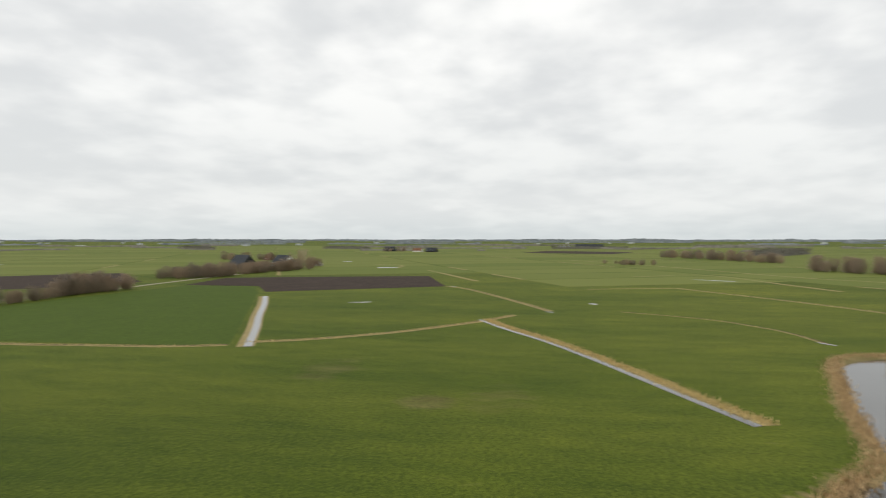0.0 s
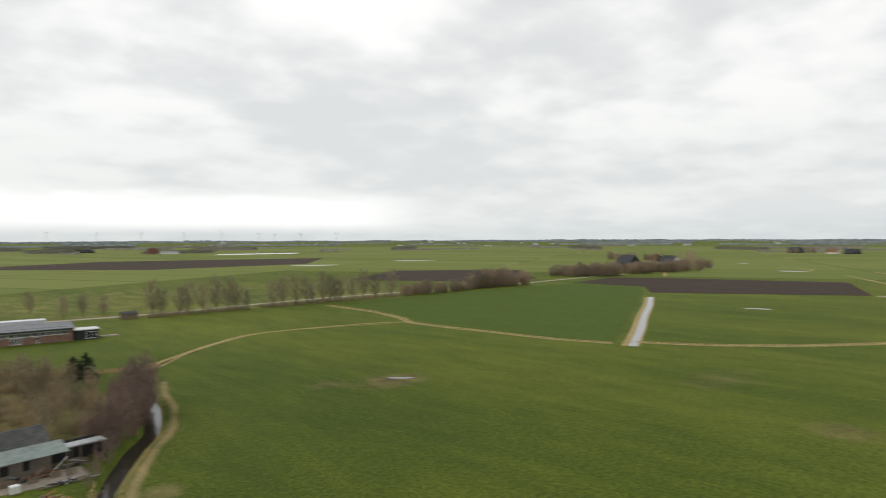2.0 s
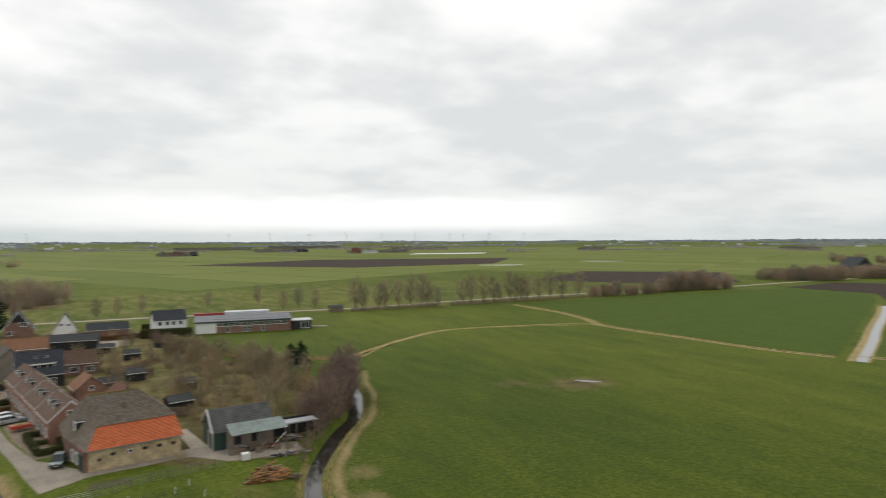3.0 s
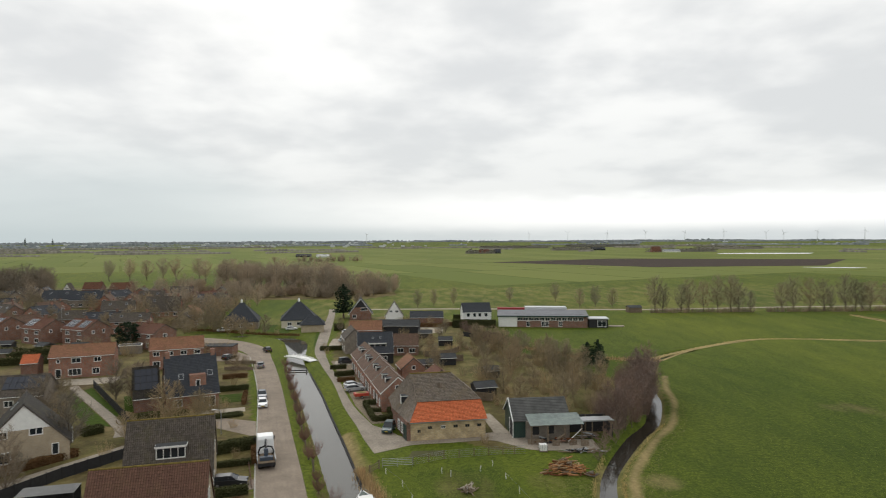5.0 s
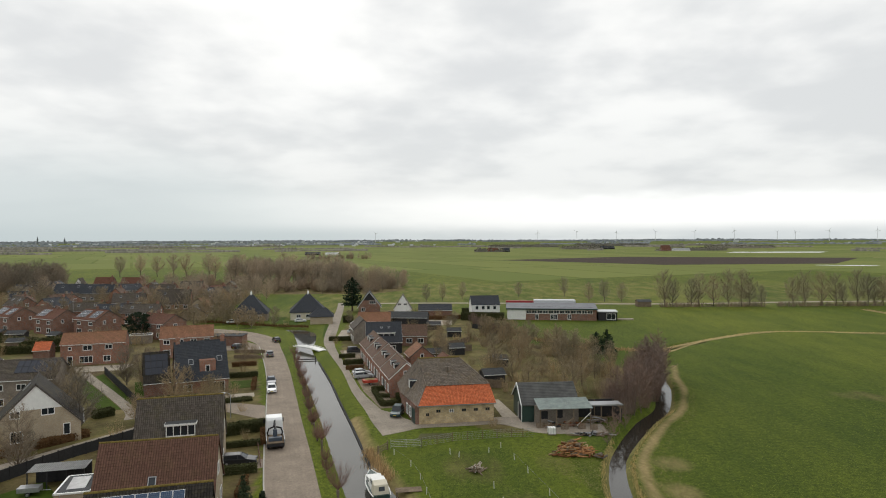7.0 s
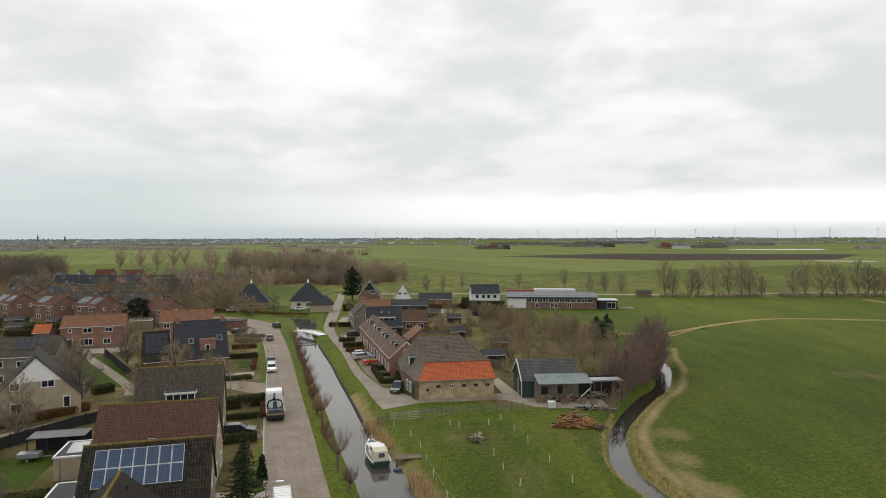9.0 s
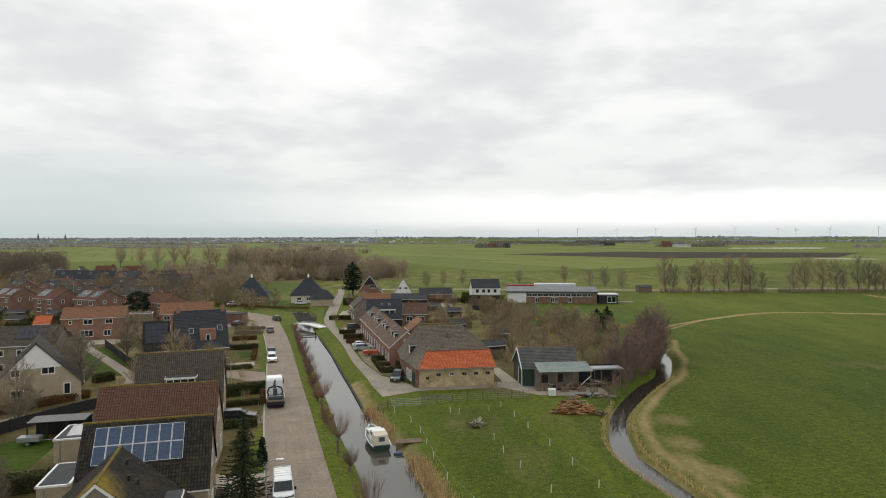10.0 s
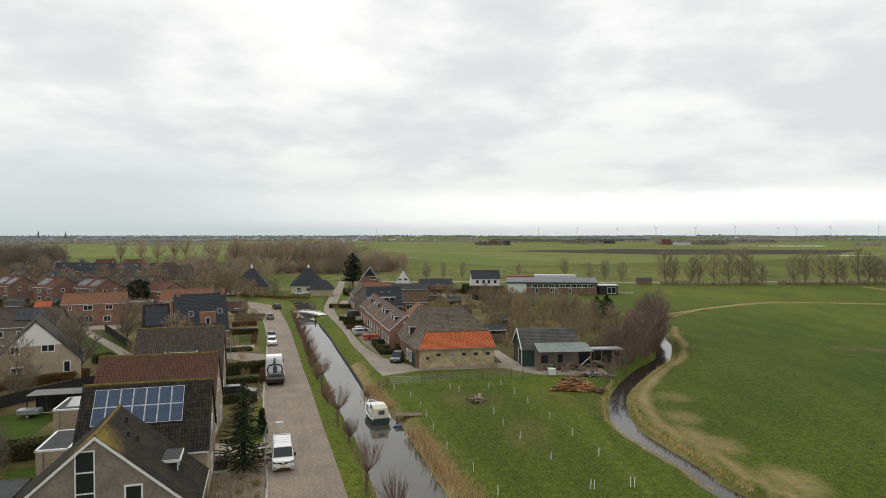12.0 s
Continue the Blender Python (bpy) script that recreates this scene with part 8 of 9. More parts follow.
def round_evergreen(m, seed, high, wide, bare, label, name, clumps=46, mat=None, leaf=0.3):
    """An evergreen with a rounded, gappy crown of leaf clumps on limbs."""
    rnd = random.Random(seed)
    o = thing(name, m, label, "tree")
    bm = bmesh.new()
    pipe(bm, [(0, 0, -0.2), (0.1, 0, high * 0.4), (0, 0.1, high * 0.85)], [wide * 0.045, wide * 0.035, 0.05], 7)
    pts = []
    for k in range(clumps):
        v = -0.9 + 1.85 * (k + rnd.random()) / clumps
        t = k * 2.4 + rnd.gauss(0, 0.3)
        rho = wide / 2 * math.sqrt(max(0.03, 1 - v * v)) * rnd.uniform(0.45, 1.0)
        c = Vector((math.cos(t) * rho, math.sin(t) * rho, high * (bare + 1) / 2 + v * high * (1 - bare) / 2))
        pipe(bm, [(0, 0, max(high * bare * 0.6, c.z - rho * 0.7)), tuple(c)], [wide * 0.012, 0.03], 4)
        for _ in range(42):
            pts.append((c.x + rnd.gauss(0, wide * 0.065), c.y + rnd.gauss(0, wide * 0.065), c.z + rnd.gauss(0, high * 0.028)))
    part("trunk", bm, M_BARK, o)
    data_part("needles", *leaf_mass(seed, pts, leaf, 0.8), mat or M_CONIFER, o)
    return o


conifer(pose(-38.3, 266, 0), 5, 14.0, 9.0, "tall dark pine with tiered gappy crown", "pine_tree", 13, 0.20, -0.05, leaf=0.50, taper=0.34)
conifer(pose(40.6, 165.5, 0), 6, 5.6, 6.0, "dark green young spruce in rough grass", "spruce", taper=0.55)
conifer(pose(43.4, 165.8, 0), 7, 6.0, 6.2, "dark green young spruce in rough grass", "spruce", taper=0.55)
round_evergreen(pose(-93.5, 193, 0), 8, 8.2, 7.6, 0.04, "broad dark evergreen between houses", "evergreen", 50, leaf=0.26)
conifer(pose(-22.6, 70.5, 0), 9, 2.6, 0.9, "narrow dark cypress by a house corner", "cypress", 12, 0.02, 0.0)
conifer(pose(-19.9, 68.6, 0), 10, 2.4, 0.8, "narrow dark cypress beside the pavement", "cypress", 12, 0.02, 0.0)
conifer(pose(-21.4, 65.8, 0), 11, 1.2, 1.5, "round clipped garden bush", "round_bush", 7, 0.05, 0.0, M_HEDGE, "shrub")

for pts, w, hh, mat, lab in (
    ([(-46, 58.5), (-42, 60.2), (-38.4, 61.8)], 1.6, 1.7, M_HEDGE, "dark clipped garden hedge"),
    ([(-52.6, 70.5), (-54.6, 75), (-57, 79)], 1.2, 1.4, M_BEECH, "russet beech hedge beside a lawn"),
    ([(-34.5, 96.8), (-31.5, 98.5), (-28.4, 100.2)], 1.6, 1.7, M_HEDGE, "dense dark front garden hedge"),
    ([(-32.0, 91.2), (-27.2, 92.8)], 0.7, 0.8, M_HEDGE, "low clipped green hedge"),
    ([(-26.6, 92.6), (-28.4, 98.6)], 0.6, 0.9, M_BEECH, "low russet hedge along the road"),
    ([(-29.4, 80.4), (-24.4, 81.9)], 0.8, 1.1, M_HEDGE, "low clipped hedge beside a driveway"),
    ([(-24.0, 73), (-24.9, 78.5)], 0.7, 0.9, M_BEECH, "low russet hedge along the road"),
    ([(-42.0, 116.6), (-36.4, 119.2)], 2.2, 0.5, M_HEDGE, "low planted bed by the road"),
    ([(-38.4, 126.5), (-40.4, 134.5)], 0.7, 1.0, M_BEECH, "russet hedge along the road"),
    ([(-47, 137.5), (-41.2, 139.5)], 0.6, 1.1, M_HEDGE, "clipped hedge between gardens"),
    ([(-50.5, 150.0), (-45.2, 152.0)], 0.7, 1.0, M_BEECH, "russet hedge between gardens"),
    ([(-14.0, 125.5), (-10.0, 126.3), (-7.6, 115.0), (-11.0, 114.0), (-14.0, 125.5)], 0.7, 0.9, M_HEDGE, "clipped box hedge round a parterre"),
    ([(-12.4, 120.0), (-9.0, 120.8)], 0.5, 0.7, M_HEDGE, "clipped box hedge inside a parterre"),
    ([(-26.6, 160.4), (-22.6, 161.5)], 0.7, 1.0, M_HEDGE, "clipped hedge between front yards"),
    ([(-24.2, 152.0), (-19.6, 153.4)], 0.8, 1.1, M_HEDGE, "clipped hedge between front yards"),
    ([(-22.6, 146.0), (-18.6, 147.2)], 0.7, 0.9, M_BEECH, "russet hedge between front yards"),
    ([(-34.2, 188), (-27, 189)], 0.9, 1.2, M_HEDGE, "clipped hedge by the lane"),
    ([(-36.6, 230), (-33, 231)], 2.2, 2.3, M_HEDGE, "tall dark hedge behind the lane"),
    ([(-54, 114.6), (-46, 117.6)], 0.7, 1.5, M_HEDGE, "tall dark hedge between back gardens"),
    ([(-59.6, 106.6), (-57.6, 109.2)], 1.8, 1.3, M_HEDGE, "round clipped hedge at a path"),
    ([(-67, 82), (-61.2, 88.6), (-55.2, 97.2)], 1.4, 1.1, M_BEECH, "brown hedge along a village street"),
    ([(8, 262), (22, 262)], 1.2, 1.6, M_HEDGE, "dark hedge behind the white house"),
    ([(7, 236), (15, 234.6), (23, 233.6)], 2.4, 2.9, M_HEDGE, "tall dark hedge before the white house"),
    ([(0, 260), (-18, 240), (0, 236), (8, 240)], 0.9, 1.5, M_BEECH, "russet hedge round a yard"),
):
    hedge(pts, w, hh, mat, lab)
M_LAWN = plain("garden_lawn", (0.055, 0.088, 0.010), 0.95, 0, 0.3, 1.2, 0.03)
M_GRAVEL = plain("garden_gravel", (0.285, 0.232, 0.165), 0.95, 0, 0.55, 6.0, 0.03)
for pts in ([(-50.5, 79), (-53.5, 74), (-47.8, 65.8), (-44.4, 66.5), (-46.2, 74.5)], [(-42, 57), (-36.5, 59.6), (-34.5, 55), (-40, 51)], [(-22.3, 66.5), (-19.6, 67.2), (-20.6, 71.2), (-23.4, 70.4)], [(-45.5, 127.2), (-39.6, 129), (-41.2, 136), (-47, 134)], [(-83.2, 138.2), (-79.8, 138.8), (-57.6, 112.2), (-62.4, 113.0)], [(-77.5, 139.7), (-77.2, 142.3), (-55.0, 113.6), (-55.0, 112.4)], [(-66, 134), (-60, 135.5), (-54, 121), (-60, 122)], [(-52, 222), (-62, 229), (-66, 246), (-61, 246), (-60, 236), (-52, 234)], [(-37.5, 195), (-42, 224), (-39.8, 224), (-36.2, 195)]):
    patch("lawn", pts, 0.025, M_LAWN, "short bright green garden lawn", "lawn")
patch("vegetable_bed", [(-3.5, 97.6), (1.6, 97.9), (1.2, 95.4), (-4.0, 94.8)], 0.03, M_MUD, "dug vegetable bed behind the fence", "bed")
patch("gravel_garden", [(-22.5, 61), (-17.2, 62.2), (-14.6, 53), (-12.2, 44.5), (-17, 43.5), (-19, 50.5)], 0.03, M_GRAVEL, "pale gravel front garden with dead stalks", "gravel")
patch("driveway_1", [(-23, 64.2), (-17.8, 65.6), (-17.0, 62.8), (-22, 61.4)], 0.036, M_SLAB, "pale slab path to a front door", "driveway")
patch("driveway_2", [(-32.5, 86.4), (-24.6, 86.6), (-24.1, 83.2), (-31.6, 81.6)], 0.03, M_ROAD, "clinker driveway with a parked car", "driveway")
patch("driveway_3", [(-41, 117.5), (-32.6, 114.6), (-30.0, 105.4), (-35, 108.6), (-41.4, 112.4)], 0.03, M_ROAD, "clinker driveway between hedges", "driveway")
patch("driveway_4", [(-44.5, 119.2), (-36.6, 121.5), (-37.6, 124.6), (-45.2, 122)], 0.03, M_SLAB, "pale paved garden terrace", "driveway")
patch("driveway_5", [(-60.5, 172.5), (-49.8, 172), (-52.6, 180), (-57.6, 186), (-62, 180)], 0.03, M_ROAD, "clinker forecourt at a bend", "driveway")
patch("driveway_6", [(-27, 171.5), (-21, 173), (-20.2, 166.6), (-26.2, 164.6)], 0.03, M_SLAB, "paved front yard with a car", "driveway")
patch("driveway_7", [(-20.0, 143.2), (-15.4, 144), (-13.8, 136), (-17.8, 134.8)], 0.03, M_ROAD, "paved front yard with parked cars", "driveway")
patch("driveway_8", [(-33.8, 210), (-18, 212), (-16, 196), (-33, 196)], 0.03, M_SLAB, "paved yard between low houses", "driveway")
patch("front_yards", [(-28.2, 171.5), (-22.8, 172.5), (-18.9, 150.6), (-11.6, 125.2), (-8.4, 113), (-11.2, 112.4), (-15.8, 125.0), (-21.2, 146)], 0.026, M_GRAVEL, "gravelled front yards along the terrace", "gravel")
patch("driveway_9", [(-8.3, 236), (3.4, 236), (3.2, 222.5), (-7.7, 219.8)], 0.03, M_SLAB, "pale paved yard between sheds", "driveway")
patch("terrace_front", [(-24.5, 65), (-22.4, 65), (-19.2, 56.2), (-21.3, 57.1)], 0.044, M_SLAB, "pale paved terrace beside a house", "terrace")
patch("terrace", [(-90, 150), (-76, 154), (-75, 147), (-88, 143)], 0.03, M_SLAB, "paved terrace before a red house", "terrace")
band("path_village", [(-82, 143.5), (-78.6, 139.1), (-67, 125.4), (-55.8, 111.6), (-53, 106)], 2.0, 0.034, M_LANE, "narrow paved garden path", "path")
band("road_back", [(-120, 40), (-80, 64), (-64, 77), (-58, 84), (-53, 92.5), (-48.4, 100.5), (-46, 106)], 4.2, 0.035, M_LANE, "grey paved back street", "road")
border = thing("planter", pose(-21.2, 58.6, 0, 0, 0, 15), "raised stone-edged planting bed", "planter")
bm = bmesh.new()
box(bm, -1.1, -2.1, -0.1, 1.1, 2.1, 0.3)
part("edging", bm, M_SLAB, border)
bm = bmesh.new()
box(bm, -0.95, -1.95, 0.2, 0.95, 1.95, 0.34)
part("earth", bm, M_SOIL, border)


def slat_fence(pts, high, mat, label, gap=2.0):
    """A closed board fence: posts and panels."""
    o = thing("board_fence", pose(pts[0][0], pts[0][1], 0), label, "fence", "garden fences")
    base = Vector((*pts[0], 0))
    for a, b in zip(pts, pts[1:]):
        a, b = Vector((*a, 0)) - base, Vector((*b, 0)) - base
        n = max(1, round((b - a).length / gap))
        t = math.degrees(math.atan2(b.y - a.y, b.x - a.x))
        for k in range(n):
            p, q = a.lerp(b, k / n), a.lerp(b, (k + 1) / n)
            bm = bmesh.new()
            box(bm, 0.08, -0.03, 0.05, (q - p).length - 0.08, 0.03, high, Matrix.Translation(p) @ pose(0, 0, 0, 0, 0, t))
            part("panel", bm, mat, o)
            bm = bmesh.new()
            box(bm, -0.07, -0.07, -0.2, 0.07, 0.07, high + 0.1, Matrix.Translation(p) @ pose(0, 0, 0, 0, 0, t))
            part("fence_stake", bm, mat, o)


slat_fence([(-56.0, 77.5), (-51.8, 87.5), (-46.2, 97)], 1.6, M_BLACKWOOD, "dark closed board fence along a street")
slat_fence([(-77.0, 142.6), (-54.6, 112.8)], 1.6, M_BLACKWOOD, "dark slatted fence along a path", 1.2)
slat_fence([(-1, 168), (8, 170)], 1.8, M_WOOD, "brown board fence behind gardens")
slat_fence([(-2, 128), (6, 130), (12, 127)], 1.7, M_WOOD, "brown board fence behind the barn")
slat_fence([(-27.6, 93.0), (-24.4, 83.5)], 0.5, M_BRICK2, "low brick garden wall along the road")


def flat_garage(x, y, rz, w, d, high, wall, label, name="garage", rim=None):
    o = thing(name, pose(x, y, 0, 0, 0, rz), label, "garage")
    bm = bmesh.new()
    box(bm, -w / 2, -d / 2, -0.2, w / 2, d / 2, high)
    part("wall", bm, wall, o)
    bm = bmesh.new()
    for a in ((-w / 2 - 0.1, -d / 2 - 0.1, w / 2 + 0.1, -d / 2 + 0.1), (-w / 2 - 0.1, d / 2 - 0.1, w / 2 + 0.1, d / 2 + 0.1), (-w / 2 - 0.1, -d / 2 - 0.1, -w / 2 + 0.1, d / 2 + 0.1), (w / 2 - 0.1, -d / 2 - 0.1, w / 2 + 0.1, d / 2 + 0.1)):
        box(bm, a[0], a[1], high - 0.10, a[2], a[3], high + 0.08)
    part("fascia", bm, rim or M_WHITE, o)
    bm = bmesh.new()
    box(bm, -w / 2 + 0.1, -d / 2 + 0.1, high - 0.02, w / 2 - 0.1, d / 2 - 0.1, high + 0.05)
    part("flat_roof", bm, M_GREYROOF, o)
    bm = bmesh.new()
    pipe(bm, [(-w / 2 + 0.6, -d / 2 - 0.06, 0), (-w / 2 + 0.6, -d / 2 - 0.06, high)], 0.045)
    part("downpipe", bm, M_STEEL, o)
    return o


M_SHEET = plain("weathered_clear_sheet", (0.22, 0.225, 0.225), 0.3, 0, 0.35, 1.2)
g = flat_garage(-41.6, 71.4, 15, 3.6, 5.6, 2.6, M_BEIGE, "beige brick garage with flat grey roof")
bm = bmesh.new()
box(bm, -0.9, -1.3, 2.72, 1.0, 1.5, 2.80, pose(0, 0, 0.05, 8))
part("roof_panel", bm, M_SHEET, g, "pale translucent roof sheet")
flat_garage(-35.6, 58.4, 15, 2.6, 6.0, 2.6, M_BEIGE, "beige brick lean-to with flat grey roof")
flat_garage(-35.6, 45.4, 15, 8.0, 5.0, 2.6, M_GREYBRICK, "flat-roofed brick garage beside a house", rim=M_GREYROOF)
flat_garage(-62.7, 182.5, 0, 10, 5.0, 2.8, M_BRICK2, "long flat-roofed brick garage at the bend", rim=M_GREYROOF)
flat_garage(-89.5, 186, 20, 6, 4, 2.5, M_GREYBRICK, "flat-roofed brick garage by hedges")
port = thing("carport", pose(-47.6, 77.6, 0, 0, 0, 14), "dark timber carport with translucent sheet roof", "carport")
bm = bmesh.new()
rib = [(-3.25 + k * 0.125, 2.36 + (0.05 if k % 2 else 0)) for k in range(53)]
front_e, back_e = ([bm.verts.new((x, y, z)) for x, z in rib] for y in (-1.62, 1.62))
for k in range(52):
    bm.faces.new((front_e[k], front_e[k + 1], back_e[k + 1], back_e[k]))
bmesh.ops.solidify(bm, geom=bm.faces[:], thickness=0.02)
part("sheet_roof", bm, M_SHEET, port, "ribbed translucent grey sheet roof")
for x in (-3.1, -1.0, 1.1, 3.1):
    for y in (-1.5, 1.5):
        bm = bmesh.new()
        box(bm, x - 0.06, y - 0.06, -0.2, x + 0.06, y + 0.06, 2.34)
        part("post", bm, M_BLACKWOOD, port)
bm = bmesh.new()
box(bm, -3.2, 1.52, 0, 3.2, 1.58, 2.3)
part("back_panel", bm, M_BLACKWOOD, port)
trailer = thing("box_trailer", pose(-49.4, 74.6, 0, 0, 0, 12), "small grey metal box trailer", "trailer")
bm = bmesh.new()
box(bm, -1.2, -0.65, 0.5, 1.2, 0.65, 1.05)
part("tub", bm, M_STEEL, trailer, bevel=0.02)
bm = bmesh.new()
pipe(bm, [(1.2, 0, 0.5), (2.3, 0, 0.48)], 0.05)
part("drawbar", bm, M_STEEL, trailer)
for s in (-1, 1):
    wheel(trailer, 0, s * 0.72, 0.28, 0.16)

# reeds and tall grass
M_STALK = leafy("dead_garden_stalks", (0.13, 0.095, 0.055), (0.30, 0.22, 0.13))
reed_line("canal_reeds", [(7.6, 36), (2.5, 53), (0.7, 58), (-2.9, 70.5)], 1.3, 1.1, 190, "dense dry reeds on the canal bank", 0.045, 30, z=-0.6)
reed_line("canal_reeds", [(-6.8, 79.5), (-8.9, 86.0), (-10.6, 91)], 1.2, 1.1, 150, "dense dry reeds on the canal bank", 0.05, 31, z=-0.6)
reed_line("canal_grass", [(-3.5, 46), (-6.4, 54.5), (-10.6, 67), (-15.2, 82), (-20.6, 103), (-29.6, 134), (-37.4, 158)], 0.5, 0.5, 26, "dry grass tufts at the water's edge", 0.04, 32, z=-0.6)
reed_line("creek_grass", [(26.6, 53.5), (25.6, 60), (24.4, 66), (23.4, 72), (24.2, 78), (26.4, 86), (30.2, 93.6), (36, 103.4), (41.4, 111.4)], 0.5, 0.5, 50, "dry grass along the creek", 0.035, 33, M_DITCHREED, z=-0.35)
reed_line("creek_grass", [(23.0, 53.5), (22.2, 59), (20.6, 65.4), (19.4, 72), (20.2, 79), (22.6, 87.5), (25.8, 95)], 0.5, 0.45, 30, "dry grass along the creek", 0.035, 34, M_DITCHREED, z=-0.35)
reed_line("ditch_brush", [(-46.5, 217.6), (-55, 219.4), (-64, 222), (-76, 227.6), (-90, 233)], 1.2, 1.1, 60, "dark dead growth along a garden ditch", 0.06, 37, M_BEECH)
reed_line("rough_grass", [(24, 194), (32.5, 183.8), (39.8, 173.5), (50, 170.5), (61.2, 168)], 2.2, 0.8, 46, "rough straw-coloured grass by a ditch", 0.10, 35)
reed_line("garden_stalks", [(-20.5, 55), (-16.8, 50), (-14.4, 46)], 2.4, 0.6, 90, "dead brown stalks in a front garden", 0.02, 36, M_STALK)


def tufts(name, count, seed, area, high, label, mat, wide=0.05):
    """Loose blades of taller grass over a stretch of ground given by its corners."""
    r = np.random.RandomState(seed)
    xs_, ys_ = [p[0] for p in area], [p[1] for p in area]
    px, py = r.uniform(min(xs_), max(xs_), count * 3), r.uniform(min(ys_), max(ys_), count * 3)
    ok = inside(px, py, area) & (off_water(px, py, CREEK) > 1.2) & (off_water(px, py, CANAL) > 1.2)
    px, py = px[ok][:count], py[ok][:count]
    n = len(px)
    t, h2, w = r.uniform(0, math.pi, n), high * r.uniform(0.4, 1.2, n), wide * r.uniform(0.6, 1.5, n)
    z0 = np.zeros(n)
    a = np.stack([px - np.cos(t) * w, py - np.sin(t) * w, z0], 1)
    b = np.stack([px + np.cos(t) * w, py + np.sin(t) * w, z0], 1)
    lie = r.uniform(0, math.tau, n)
    c = np.stack([px + np.cos(lie) * h2 * 1.6, py + np.sin(lie) * h2 * 1.6, h2 * 0.45], 1)
    v = np.stack([a, b, c], 1).reshape(-1, 3)
    tagged(data_part(name, v.tolist(), np.arange(3 * n).reshape(-1, 3).tolist(), mat), label, "grass", kind="stuff")


M_TUFT = leafy("meadow_blades", (0.10, 0.135, 0.014), (0.20, 0.215, 0.045))
M_STRAW = leafy("straw_blades", (0.16, 0.13, 0.045), (0.33, 0.27, 0.12))
tufts("paddock_grass", 26000, 1, [(-7, 88), (10, 94), (22, 92), (21, 84), (19, 74), (22, 62), (24, 46), (8, 44), (-0.5, 66)], 0.10, "short green paddock grass", M_TUFT, 0.035)
tufts("meadow_grass", 36000, 2, [(28, 40), (24, 72), (27, 84), (46, 118), (60, 165), (140, 165), (110, 40)], 0.13, "uneven green meadow grass", M_TUFT, 0.05)
tufts("meadow_grass", 24000, 3, [(60, 40), (140, 150), (170, 100), (170, 0), (110, -30), (75, -18)], 0.13, "uneven green meadow grass", M_TUFT, 0.05)
tufts("dry_grass_blades", 6500, 4, [(26.5, 53), (24.4, 66), (23.8, 74), (26, 82), (30.6, 92), (41, 108), (47, 122), (50, 124), (44, 108), (33.5, 92), (31, 82), (29, 74), (29, 64), (32, 52)], 0.16, "straw-coloured dry grass beside the creek", M_STRAW, 0.03)
tufts("dry_grass_blades", 1600, 5, [(14, 88), (24, 86), (19, 74), (16, 78)], 0.14, "straw-coloured dry grass in the paddock", M_STRAW, 0.025)

scatter(YOUNG, [(-59.4, 221.4), (-66, 216.5), (-72.1, 220), (-78, 228), (-84, 231), (-88, 222)], 1.0, 1.35)
scatter(BUSH, [(-55, 220), (-70, 226), (-80, 230), (-38.5, 110), (-35.5, 111), (-41.5, 124.5), (-46, 144.2), (-31, 182.6), (-29, 195.6), (-33, 190), (-41, 55), (-38.4, 53), (-43.4, 57.4), (-49, 66.5), (-34, 93), (-30.2, 95.5), (-44, 111), (-40, 113)], 0.35, 0.55)
hut = thing("field_hut", pose(90, 281, 0, 0, 0, 4), "small brown wooden hut beside the country road", "hut")
bm = bmesh.new()
prism(bm, [(-1.8, -0.2), (1.8, -0.2), (1.8, 2.3), (0, 3.0), (-1.8, 2.3)], -3.0, 3.0)
part("wall", bm, M_WOOD, hut)
bm = bmesh.new()
prism(bm, [(-2.1, 2.2), (0, 3.05), (2.1, 2.2), (2.1, 2.3), (0, 3.18), (-2.1, 2.3)], -3.2, 3.2)
bmesh.ops.recalc_face_normals(bm, faces=bm.faces)
part("roof", bm, M_GREYROOF, hut)
# the far side of the village
rng = random.Random(33)
walls, roofs = (M_BRICK2, M_BRICK, M_GREYBRICK, M_BRICK2), (M_SLATE, M_GREYTILE, M_GREYTILE, M_SLATE, M_ROWTILE, M_GREYTILE, M_REDTILE)
words = {M_GREYTILE: "grey", M_REDTILE: "red", M_DARKTILE: "dark", M_SLATE: "slate", M_ROWTILE: "brown", M_OLDORANGE: "orange"}


def village_house(x, y, rz, w, eave, ridge, wall, roof, extra=(), chimney=True):
    h = gable_house(x, y, rz, w, 8.4, eave, ridge, wall, roof, "village house with " + words[roof] + " tiled roof", wins=std_windows(w, 8.4, eave) + list(extra), chimneys=(w / 2 - 1.2,) if chimney else (), verge=M_ALU, group="houses across the village")
    if roof in (M_SLATE, M_GREYTILE):
        for u in (-w / 4, w / 4):
            roof_light(h, slope_pose(8.4, eave, ridge, u, 2.0), 0.9, 1.2)


# a long dark terrace with two brick cross gables, a steep grey roof and a few red ones
for x, y, w, roof in ((-190, 322, 15, M_SLATE), (-174, 318, 15, M_SLATE), (-141, 316, 12, M_GREYTILE)):
    village_house(x, y, 8, w, 4.2, 8.2, M_GREYBRICK, roof)
for x, y in ((-157, 304), (-147.5, 309)):
    village_house(x, y, 100, 9, 3.6, 7.6, M_BRICK, M_ROWTILE, [("l", 0, 4.6, 1.3, 1.4, 1), ("l", 1.8, 1.5, 1.5, 1.6, 1)])
village_house(-118, 276, 12, 14, 3.0, 8.8, M_BRICK, M_GREYTILE)
